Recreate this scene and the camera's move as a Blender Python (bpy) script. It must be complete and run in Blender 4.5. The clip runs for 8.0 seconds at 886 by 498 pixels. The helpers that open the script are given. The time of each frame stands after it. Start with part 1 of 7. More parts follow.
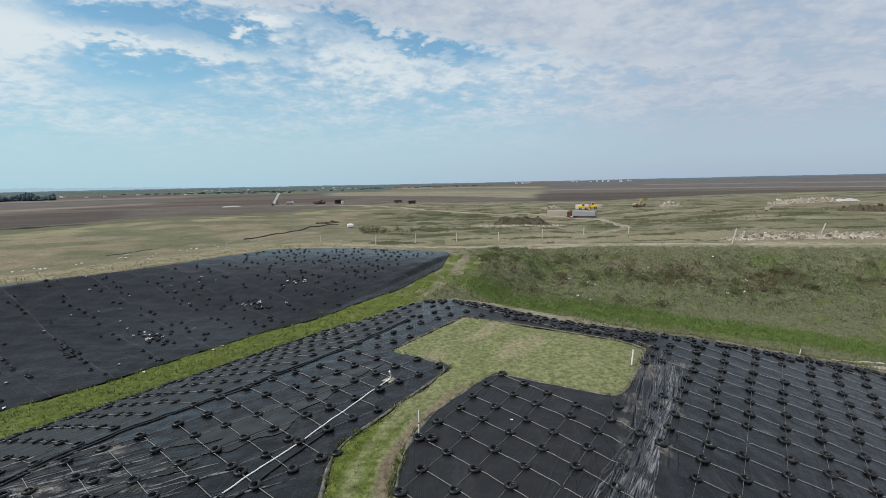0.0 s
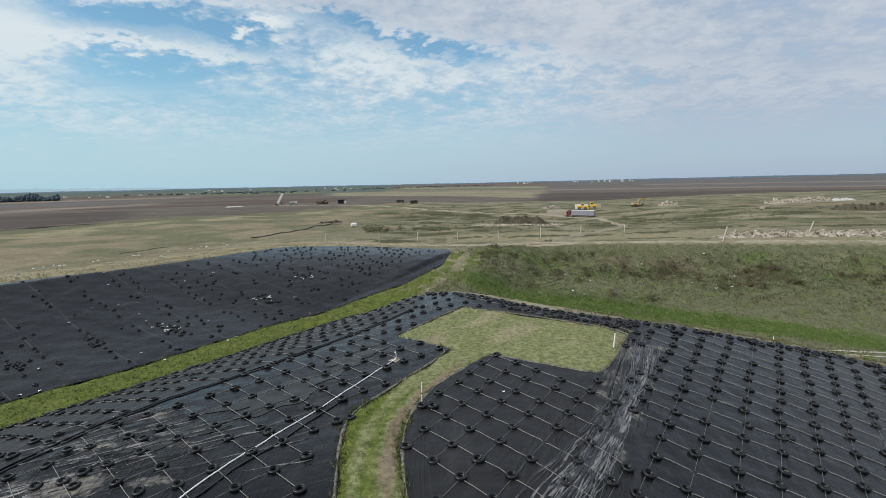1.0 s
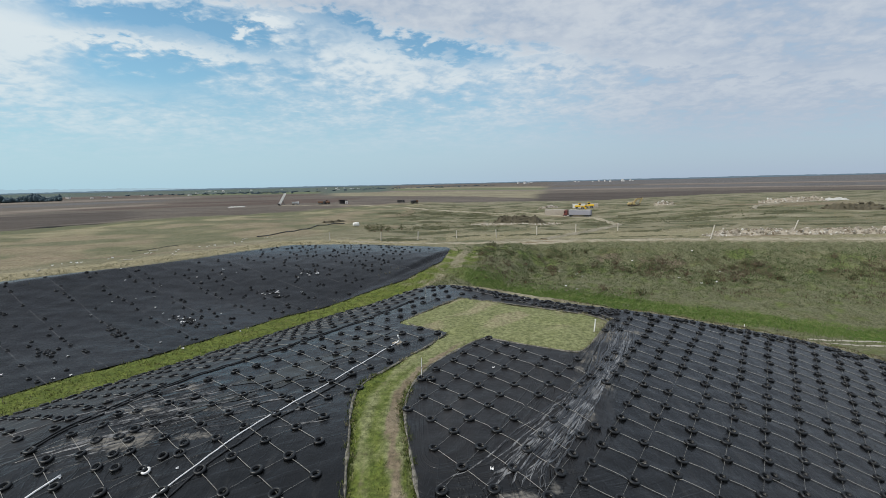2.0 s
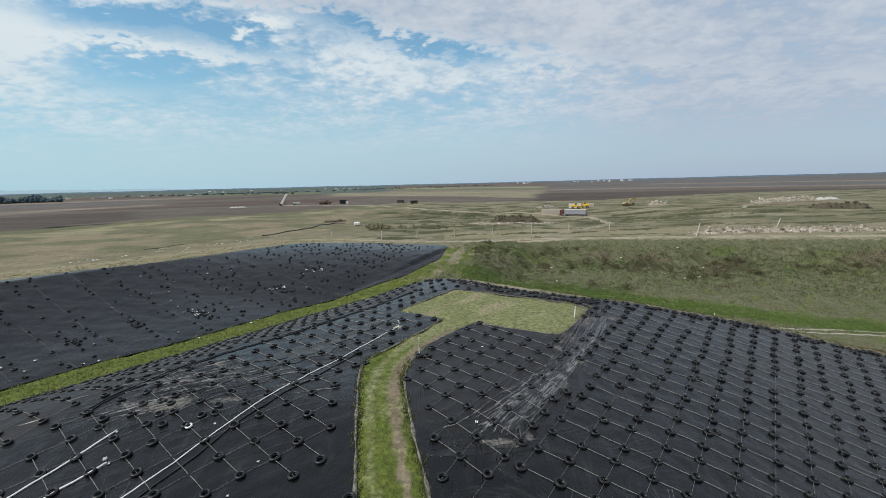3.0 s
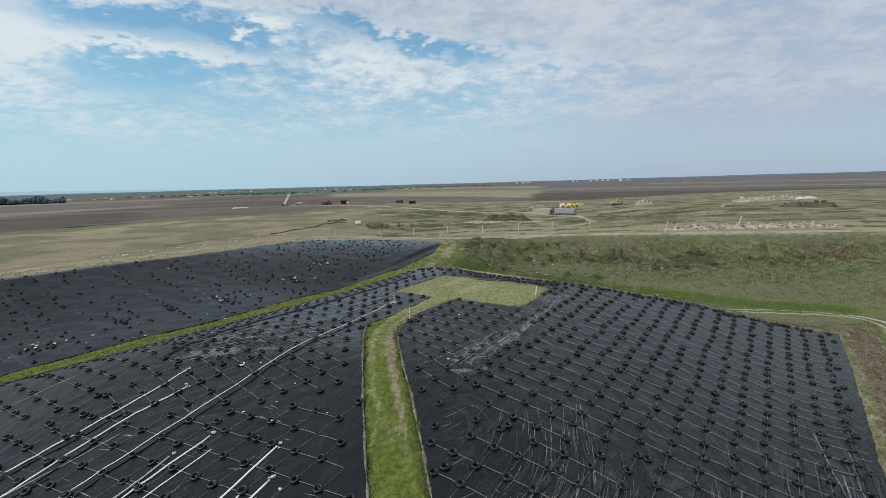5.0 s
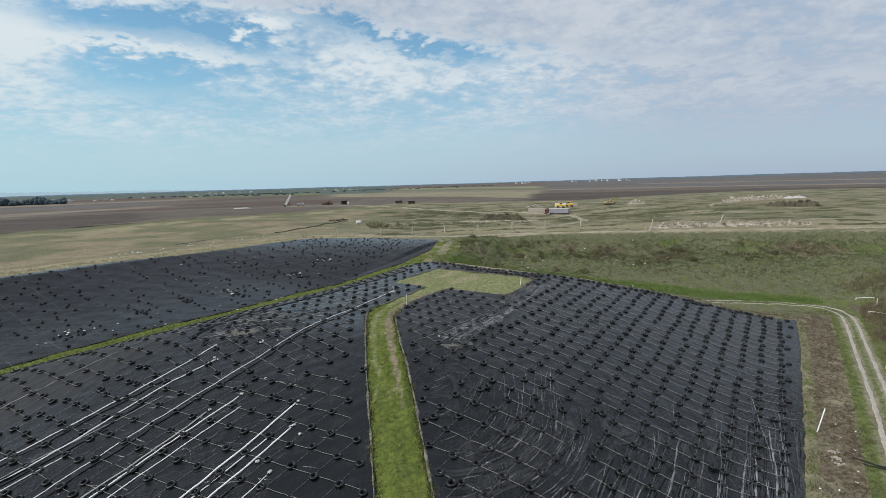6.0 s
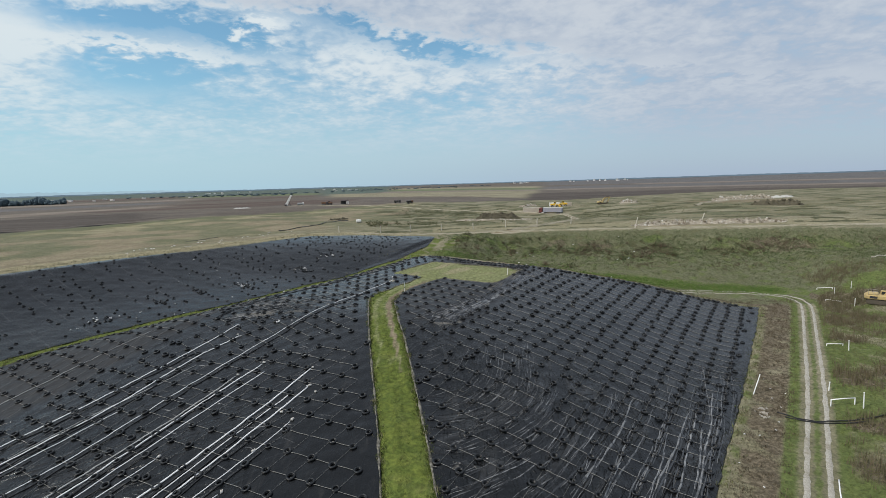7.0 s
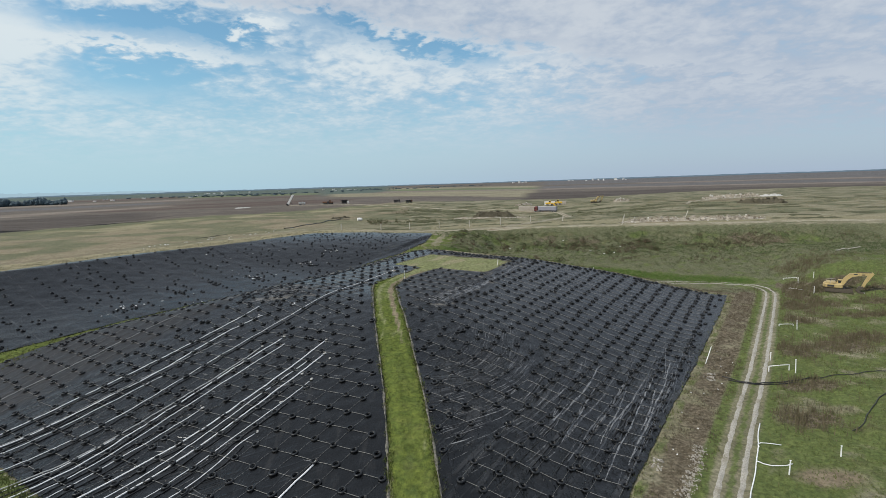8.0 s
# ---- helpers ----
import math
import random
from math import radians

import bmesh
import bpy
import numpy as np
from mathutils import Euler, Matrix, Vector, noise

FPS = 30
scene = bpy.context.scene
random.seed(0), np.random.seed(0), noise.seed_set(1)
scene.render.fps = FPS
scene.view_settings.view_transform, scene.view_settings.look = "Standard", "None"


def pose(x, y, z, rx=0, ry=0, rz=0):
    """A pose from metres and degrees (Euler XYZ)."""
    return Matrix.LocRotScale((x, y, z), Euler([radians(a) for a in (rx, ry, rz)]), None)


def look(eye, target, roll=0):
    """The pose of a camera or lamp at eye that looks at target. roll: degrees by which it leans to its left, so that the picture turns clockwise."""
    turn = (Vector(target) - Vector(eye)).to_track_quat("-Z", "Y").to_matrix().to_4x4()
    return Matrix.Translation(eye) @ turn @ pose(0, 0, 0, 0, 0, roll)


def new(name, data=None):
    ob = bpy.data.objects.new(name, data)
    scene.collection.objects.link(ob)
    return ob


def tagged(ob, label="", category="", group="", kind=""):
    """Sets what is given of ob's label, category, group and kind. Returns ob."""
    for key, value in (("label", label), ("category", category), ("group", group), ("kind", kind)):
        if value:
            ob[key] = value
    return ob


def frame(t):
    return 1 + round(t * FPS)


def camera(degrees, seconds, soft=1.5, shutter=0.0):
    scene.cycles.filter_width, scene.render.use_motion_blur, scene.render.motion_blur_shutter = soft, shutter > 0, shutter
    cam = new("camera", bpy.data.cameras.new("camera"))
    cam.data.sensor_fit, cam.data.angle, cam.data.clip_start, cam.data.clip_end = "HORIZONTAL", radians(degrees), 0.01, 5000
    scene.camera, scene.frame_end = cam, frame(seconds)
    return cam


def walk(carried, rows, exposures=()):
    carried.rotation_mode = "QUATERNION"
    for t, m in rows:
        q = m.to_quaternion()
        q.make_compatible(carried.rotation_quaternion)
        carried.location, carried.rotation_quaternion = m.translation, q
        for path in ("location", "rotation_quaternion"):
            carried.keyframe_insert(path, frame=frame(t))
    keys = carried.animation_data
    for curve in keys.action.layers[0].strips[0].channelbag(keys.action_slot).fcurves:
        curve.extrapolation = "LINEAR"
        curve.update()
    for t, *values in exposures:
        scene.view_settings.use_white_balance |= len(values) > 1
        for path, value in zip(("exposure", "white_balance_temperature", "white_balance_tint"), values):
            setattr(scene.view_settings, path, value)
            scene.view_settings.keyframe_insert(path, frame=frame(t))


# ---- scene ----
import functools

cam = camera(84.0, 8.0, soft=0.5)
METRES, EYE, TILT, LEAN, TURN = 60.0, 25.0, -7.5, 1.2, 0.0
ROWS = [
    (0.0, 0.0, 0.0, 0.0, 0.0, 0.0, -0.0),
    (0.5, 0.0011, -0.0392, -0.0056, 0.08, 0.01, 0.02),
    (1.0, 0.0024, -0.081, -0.0105, 0.2, 0.01, 0.04),
    (1.5, 0.005, -0.1259, -0.0155, 0.26, 0.01, 0.06),
    (3.0, 0.0172, -0.2801, -0.0323, 0.24, 0.03, 0.19),
    (3.5, 0.0238, -0.3387, -0.0375, 0.24, 0.02, 0.24),
    (4.0, 0.0324, -0.3998, -0.0431, 0.24, 0.03, 0.29),
    (4.5, 0.0417, -0.4637, -0.0491, 0.22, 0.02, 0.32),
    (6.0, 0.0683, -0.6713, -0.0713, 0.18, 0.06, 0.45),
    (6.5, 0.0759, -0.7462, -0.081, 0.11, 0.06, 0.5),
    (7.0, 0.0825, -0.8238, -0.092, 0.03, 0.06, 0.54),
    (7.5, 0.0874, -0.9044, -0.1039, -0.01, 0.05, 0.59),
    (8.0, 0.0926, -0.9881, -0.1162, -0.06, 0.03, 0.64),
]
walk(cam, [(t, pose(0, 0, EYE, TILT, LEAN, TURN) @ pose(METRES * x, METRES * y, METRES * z, 90 + pitch, roll, yaw)) for t, x, y, z, yaw, pitch, roll in ROWS])

# ---- world and sun ----
SUN_ELEVATION, SUN_AZIMUTH = 45.0, 247.0  # degrees; azimuth clockwise from +y
world = bpy.data.worlds.new("sky")
scene.world = world
world.use_nodes = True


def sky_nodes():
    nt = world.node_tree
    nt.nodes.clear()
    add = nt.nodes.new
    link = nt.links.new

    def maths(op, a, b=None, clamp=False):
        n = add("ShaderNodeMath")
        n.operation, n.use_clamp = op, clamp
        for i, val in enumerate((a, b)):
            if val is None:
                continue
            if isinstance(val, (int, float)):
                n.inputs[i].default_value = val
            else:
                link(val, n.inputs[i])
        return n.outputs[0]

    def mix(fac, a, b):
        n = add("ShaderNodeMix")
        n.data_type = "RGBA"
        for sock, val in ((n.inputs[0], fac), (n.inputs[6], a), (n.inputs[7], b)):
            if isinstance(val, tuple):
                sock.default_value = (*val, 1)
            elif isinstance(val, (int, float)):
                sock.default_value = val
            else:
                link(val, sock)
        return n.outputs[2]

    def ramp(val, lo, hi):
        n = add("ShaderNodeMapRange")
        n.interpolation_type = "SMOOTHSTEP"
        link(val, n.inputs[0])
        n.inputs[1].default_value, n.inputs[2].default_value = lo, hi
        return n.outputs[0]

    sky = add("ShaderNodeTexSky")
    sky.sky_type, sky.sun_disc = "NISHITA", False
    sky.sun_elevation, sky.sun_rotation = radians(SUN_ELEVATION), radians(SUN_AZIMUTH)
    sky.air_density, sky.dust_density, sky.ozone_density = 1.0, 0.6, 2.0
    coord = add("ShaderNodeTexCoord")
    sep = add("ShaderNodeSeparateXYZ")
    link(coord.outputs["Generated"], sep.inputs[0])
    dx, dy, dz = sep.outputs
    up = maths("MAXIMUM", dz, 0.0)
    # the clouds lie on a flat layer high above the land
    reach = maths("ADD", up, 0.22)
    px, py = maths("DIVIDE", dx, reach), maths("DIVIDE", dy, reach)
    flat = add("ShaderNodeCombineXYZ")
    link(px, flat.inputs[0])
    link(py, flat.inputs[1])

    def noise_at(scale, detail, rough, offset=0.0, warp=0.0, stretch=(1, 1, 1)):
        mp = add("ShaderNodeMapping")
        link(flat.outputs[0], mp.inputs[0])
        mp.inputs[1].default_value = (offset, offset * 0.7, 0)
        mp.inputs[3].default_value = stretch
        n = add("ShaderNodeTexNoise")
        n.inputs["Scale"].default_value, n.inputs["Detail"].default_value = scale, detail
        n.inputs["Roughness"].default_value, n.inputs["Distortion"].default_value = rough, warp
        link(mp.outputs[0], n.inputs["Vector"])
        return n.outputs["Fac"]

    mid = noise_at(2.3, 8, 0.56, 7.7, 0.5, (0.85, 1.2, 1))
    fine = noise_at(8.5, 6, 0.55, 1.3, 0.4)
    puff = noise_at(24.0, 4, 0.5, 4.4, 0.4)
    # directions ahead: across and up, their edges torn by the grain of the clouds
    ahead = maths("MAXIMUM", dy, 0.05)
    across, rise = maths("DIVIDE", dx, ahead), maths("DIVIDE", up, ahead)

    def torn(val, k_mid, k_fine, k_puff):
        for n, k in ((mid, k_mid), (fine, k_fine), (puff, k_puff)):
            val = maths("ADD", val, maths("MULTIPLY", maths("SUBTRACT", n, 0.5), k))
        return val

    wa, wr = torn(across, 0.20, 0.12, 0.0), torn(rise, 0.05, 0.085, 0.045)

    def blob(ca, cr, ra, rr, slope=0.0, weight=1.0):
        """A soft patch of sky round (ca, cr)."""
        qa = maths("SUBTRACT", wa, ca)
        qr = maths("DIVIDE", maths("SUBTRACT", maths("SUBTRACT", wr, cr), maths("MULTIPLY", qa, slope)), rr)
        qa = maths("DIVIDE", qa, ra)
        e = maths("EXPONENT", maths("MULTIPLY", maths("ADD", maths("MULTIPLY", qa, qa), maths("MULTIPLY", qr, qr)), -1.0))
        return maths("MULTIPLY", e, weight)

    def total(*vals):
        return functools.reduce(lambda a, b: maths("ADD", a, b), vals)

    # clear sky: a strip and an open stretch to the left, and a rift along the edge of the closed sheet
    clear = total(blob(-0.60, 0.343, 0.19, 0.022, -0.08, 1.0), blob(-0.41, 0.298, 0.10, 0.020, -0.35, 1.05), blob(-0.60, 0.232, 0.16, 0.036, -0.12, 0.74),
                  blob(-0.52, 0.28, 0.24, 0.075, -0.1, 0.22), blob(0.00, 0.262, 0.11, 0.0150, -0.27, 1.05), blob(-0.16, 0.302, 0.10, 0.012, -0.32, 0.65))
    thick = total(blob(-0.86, 0.29, 0.12, 0.075, 0.0, 0.60), blob(-0.60, 0.284, 0.18, 0.014, -0.13, 0.50), blob(-0.355, 0.320, 0.05, 0.013, 0.0, 0.7),
                  blob(-0.18, 0.245, 0.24, 0.045, -0.12, 0.25), blob(0.24, 0.258, 0.05, 0.014, 0.0, 0.42), blob(0.44, 0.226, 0.06, 0.013, 0.0, 0.40), blob(0.20, 0.225, 0.12, 0.016, 0.0, 0.25),
                  blob(0.60, 0.200, 0.09, 0.011, 0.0, 0.30), blob(0.83, 0.190, 0.08, 0.014, 0.0, 0.38))
    edge = maths("ADD", wr, maths("MULTIPLY", wa, 0.19))
    closed = maths("MAXIMUM", ramp(edge, 0.272, 0.31), ramp(across, 0.02, 0.5))
    grain = total(maths("MULTIPLY", mid, 0.60), maths("MULTIPLY", fine, 0.62), maths("MULTIPLY", puff, 0.32), -0.77)
    even = ramp(rise, 0.03, 0.17)
    cover = maths("MULTIPLY", maths("SUBTRACT", total(maths("MULTIPLY", grain, 1.5), thick, maths("MULTIPLY", closed, 0.34)), maths("MULTIPLY", clear, 0.62)), even)
    cover = maths("MULTIPLY", ramp(maths("ADD", cover, 0.58), 0.04, 0.96), 0.98)
    shade = ramp(maths("ADD", maths("MULTIPLY", total(maths("MULTIPLY", grain, 1.15), maths("MULTIPLY", thick, 0.45)), even), 0.56), 0.38, 0.80)
    cloud = mix(shade, (0.500, 0.605, 0.715), (0.760, 0.815, 0.840))
    grey = mix(shade, (0.425, 0.495, 0.605), (0.600, 0.645, 0.705))
    cloud = mix(closed, cloud, grey)
    veil = ramp(dx, -0.75, 0.6)
    tint = add("ShaderNodeVectorMath")
    tint.operation = "MULTIPLY"
    link(sky.outputs[0], tint.inputs[0])
    tint.inputs[1].default_value = (0.090, 0.132, 0.133)
    painted = mix(cover, tint.outputs[0], cloud)
    # thick air near the horizon
    low = maths("EXPONENT", maths("MULTIPLY", up, -7.0))
    hazed = mix(maths("MULTIPLY", low, 0.96), painted, mix(veil, (0.41, 0.625, 0.735), (0.385, 0.475, 0.60)))
    bg = add("ShaderNodeBackground")
    link(hazed, bg.inputs[0])
    bg.inputs[1].default_value = 1.0
    out = add("ShaderNodeOutputWorld")
    link(bg.outputs[0], out.inputs[0])


sky_nodes()
sun = new("sun", bpy.data.lights.new("sun", "SUN"))
sun.data.energy, sun.data.angle, sun.data.color = 3.3, radians(5.0), (1.0, 0.95, 0.87)
az, el = radians(SUN_AZIMUTH), radians(SUN_ELEVATION)
sun_from = Vector((math.sin(az) * math.cos(el), math.cos(az) * math.cos(el), math.sin(el)))
sun.matrix_world = look(sun_from * 100, (0, 0, 0))


# ---- materials ----
class Mat:
    """A small builder of node materials."""

    def __init__(self, name, rough=0.8, metal=0.0, spec=0.5):
        self.m = bpy.data.materials.new(name)
        self.m.use_nodes = True
        self.nt = self.m.node_tree
        self.b = self.nt.nodes["Principled BSDF"]
        self.b.inputs["Roughness"].default_value = rough
        self.b.inputs["Metallic"].default_value = metal
        self.b.inputs["Specular IOR Level"].default_value = spec
        self.coord = self.nt.nodes.new("ShaderNodeTexCoord").outputs["Object"]

    def put(self, sock, val):
        if isinstance(val, tuple):
            sock.default_value = (*val, 1) if len(val) == 3 and sock.type == "RGBA" else val
        elif isinstance(val, (int, float)):
            sock.default_value = val
        else:
            self.nt.links.new(val, sock)

    def world_place(self):
        return self.nt.nodes.new("ShaderNodeNewGeometry").outputs["Position"]

    def noise(self, scale, detail=4, rough=0.55, vec=None, stretch=None, turn=0.0, warp=0.0):
        vec = vec or self.coord
        if stretch:
            mp = self.nt.nodes.new("ShaderNodeMapping")
            self.nt.links.new(vec, mp.inputs[0])
            mp.inputs[2].default_value = (0, 0, radians(turn))
            mp.inputs[3].default_value = stretch
            vec = mp.outputs[0]
        n = self.nt.nodes.new("ShaderNodeTexNoise")
        self.nt.links.new(vec, n.inputs["Vector"])
        n.inputs["Scale"].default_value, n.inputs["Detail"].default_value = scale, detail
        n.inputs["Roughness"].default_value, n.inputs["Distortion"].default_value = rough, warp
        return n.outputs["Fac"]

    def ramp(self, val, lo, hi, out_lo=0.0, out_hi=1.0):
        n = self.nt.nodes.new("ShaderNodeMapRange")
        n.interpolation_type = "SMOOTHSTEP"
        self.put(n.inputs[0], val)
        for i, a in enumerate((lo, hi, out_lo, out_hi)):
            n.inputs[1 + i].default_value = a
        return n.outputs[0]

    def mix(self, fac, a, b):
        n = self.nt.nodes.new("ShaderNodeMix")
        n.data_type = "RGBA"
        self.put(n.inputs[0], fac), self.put(n.inputs[6], a), self.put(n.inputs[7], b)
        return n.outputs[2]

    def maths(self, op, a, b=0.0, clamp=False):
        n = self.nt.nodes.new("ShaderNodeMath")
        n.operation, n.use_clamp = op, clamp
        self.put(n.inputs[0], a), self.put(n.inputs[1], b)
        return n.outputs[0]

    def attr(self, name):
        n = self.nt.nodes.new("ShaderNodeAttribute")
        n.attribute_name = name
        sep = self.nt.nodes.new("ShaderNodeSeparateColor")
        self.nt.links.new(n.outputs["Color"], sep.inputs[0])
        return (*sep.outputs, n.outputs["Alpha"])

    def random(self):
        return self.nt.nodes.new("ShaderNodeObjectInfo").outputs["Random"]

    def island(self):
        return self.nt.nodes.new("ShaderNodeNewGeometry").outputs["Random Per Island"]

    def color(self, val):
        self.put(self.b.inputs["Base Color"], val)
        return self

    def rough(self, val):
        self.put(self.b.inputs["Roughness"], val)
        return self

    def bump(self, height, strength=0.5, distance=0.05):
        n = self.nt.nodes.new("ShaderNodeBump")
        n.inputs["Strength"].default_value, n.inputs["Distance"].default_value = strength, distance
        self.nt.links.new(height, n.inputs["Height"])
        self.nt.links.new(n.outputs[0], self.b.inputs["Normal"])
        return self


def plain(name, col, rough=0.6, metal=0.0, wear=0.25, scale=3.0, dirt=(0.16, 0.13, 0.09), bump=0.15):
    """Painted or bare stuff with grime at two scales."""
    m = Mat(name, rough, metal)
    grime = m.ramp(m.noise(scale, 6, 0.65), 0.48, 0.75)
    fine = m.ramp(m.noise(scale * 9, 4), 0.3, 0.7, 0.88, 1.08)
    base = m.mix(m.maths("MULTIPLY", grime, wear), col, dirt)
    scaled = m.nt.nodes.new("ShaderNodeVectorMath")
    scaled.operation = "SCALE"
    m.put(scaled.inputs[0], base), m.put(scaled.inputs[3], fine)
    m.color(scaled.outputs[0])
    m.bump(m.noise(scale * 12, 3), bump, 0.01)
    return m.m


def ground_material():
    m = Mat("land", 0.95, 0.0, 0.2)
    lush, brown, gravel, field = m.attr("zone")
    olive, bare, dark, straw = m.attr("zone_b")
    mown, meadow, _, _ = m.attr("zone_c")
    n_big = m.noise(0.035, 5, 0.6)
    n_mid = m.noise(0.22, 6, 0.65, warp=0.4)
    n_fine = m.noise(2.2, 6, 0.7)
    n_tuft = m.noise(0.9, 5, 0.7, warp=0.6)
    n_strip = m.noise(0.05, 4, 0.6, stretch=(0.35, 1.6, 1), turn=6)
    dry = m.mix(m.ramp(n_mid, 0.35, 0.65), (0.188, 0.172, 0.113), (0.262, 0.241, 0.168))
    dry = m.mix(m.maths("MULTIPLY", m.ramp(n_big, 0.42, 0.62), 0.55), dry, (0.124, 0.121, 0.066))
    dry = m.mix(m.maths("MULTIPLY", m.ramp(n_tuft, 0.52, 0.72), 0.5), dry, (0.085, 0.082, 0.042))
    soft = lambda w, n, k=0.7: m.ramp(m.maths("ADD", w, m.maths("MULTIPLY", m.maths("SUBTRACT", n, 0.5), k)), 0.3, 0.7)
    oliv = m.mix(m.ramp(n_tuft, 0.35, 0.68), (0.136, 0.138, 0.082), (0.098, 0.104, 0.056))
    oliv = m.mix(m.maths("MULTIPLY", m.ramp(n_mid, 0.5, 0.7), 0.6), oliv, (0.115, 0.105, 0.052))
    c = m.mix(soft(olive, n_mid, 0.9), dry, oliv)
    cut = m.mix(m.ramp(n_fine, 0.3, 0.7), (0.150, 0.166, 0.070), (0.205, 0.214, 0.108))
    cut = m.mix(m.maths("MULTIPLY", m.ramp(n_mid, 0.45, 0.7), 0.4), cut, (0.150, 0.175, 0.060))
    c = m.mix(m.ramp(mown, 0.3, 0.6), c, cut)
    strw = m.mix(m.ramp(n_tuft, 0.35, 0.7), (0.30, 0.268, 0.172), (0.215, 0.192, 0.115))
    c = m.mix(soft(straw, n_tuft, 0.9), c, strw)
    green = m.mix(m.ramp(n_tuft, 0.3, 0.7), (0.125, 0.152, 0.031), (0.072, 0.100, 0.022))
    green = m.mix(m.maths("MULTIPLY", m.ramp(n_mid, 0.52, 0.75), 0.5), green, (0.165, 0.165, 0.060))
    c = m.mix(soft(lush, n_tuft), c, green)
    grassy = m.mix(m.ramp(n_tuft, 0.3, 0.7), (0.124, 0.152, 0.048), (0.080, 0.106, 0.034))
    grassy = m.mix(m.maths("MULTIPLY", m.ramp(n_mid, 0.50, 0.72), 0.6), grassy, (0.105, 0.108, 0.048))
    c = m.mix(soft(meadow, n_tuft), c, grassy)
    weeds = m.mix(m.ramp(n_fine, 0.35, 0.65), (0.092, 0.076, 0.050), (0.150, 0.125, 0.088))
    c = m.mix(soft(brown, n_tuft, 0.9), c, weeds)
    shrub = m.mix(m.ramp(n_tuft, 0.4, 0.65), (0.052, 0.058, 0.027), (0.095, 0.092, 0.046))
    c = m.mix(soft(dark, n_tuft, 1.0), c, shrub)
    soil = m.mix(m.ramp(n_mid, 0.3, 0.7), (0.165, 0.132, 0.088), (0.235, 0.195, 0.135))
    c = m.mix(soft(bare, n_tuft, 0.8), c, soil)
    stone = m.mix(m.ramp(n_fine, 0.35, 0.7), (0.27, 0.245, 0.195), (0.40, 0.37, 0.31))
    c = m.mix(soft(gravel, n_fine, 0.5), c, stone)
    crop = m.nt.nodes.new("ShaderNodeAttribute")
    crop.attribute_name = "crop"
    n_wide = m.noise(0.012, 5, 0.65, stretch=(0.3, 2.0, 1), turn=4)
    tint = m.nt.nodes.new("ShaderNodeVectorMath")
    tint.operation = "SCALE"
    m.put(tint.inputs[0], crop.outputs["Color"]), m.put(tint.inputs[3], m.ramp(m.maths("ADD", m.maths("MULTIPLY", n_wide, 0.6), m.maths("MULTIPLY", n_strip, 0.4)), 0.35, 0.65, 0.72, 1.30))
    plough = tint.outputs[0]
    c = m.mix(field, c, plough)
    speck = m.ramp(n_fine, 0.28, 0.72, 0.62, 1.36)
    sc = m.nt.nodes.new("ShaderNodeVectorMath")
    sc.operation = "SCALE"
    m.put(sc.inputs[0], c), m.put(sc.inputs[3], speck)
    m.color(sc.outputs[0])
    h = m.maths("ADD", m.maths("MULTIPLY", n_tuft, 1.0), m.maths("MULTIPLY", n_fine, 0.5))
    m.bump(h, 0.75, 0.35)
    return m.m


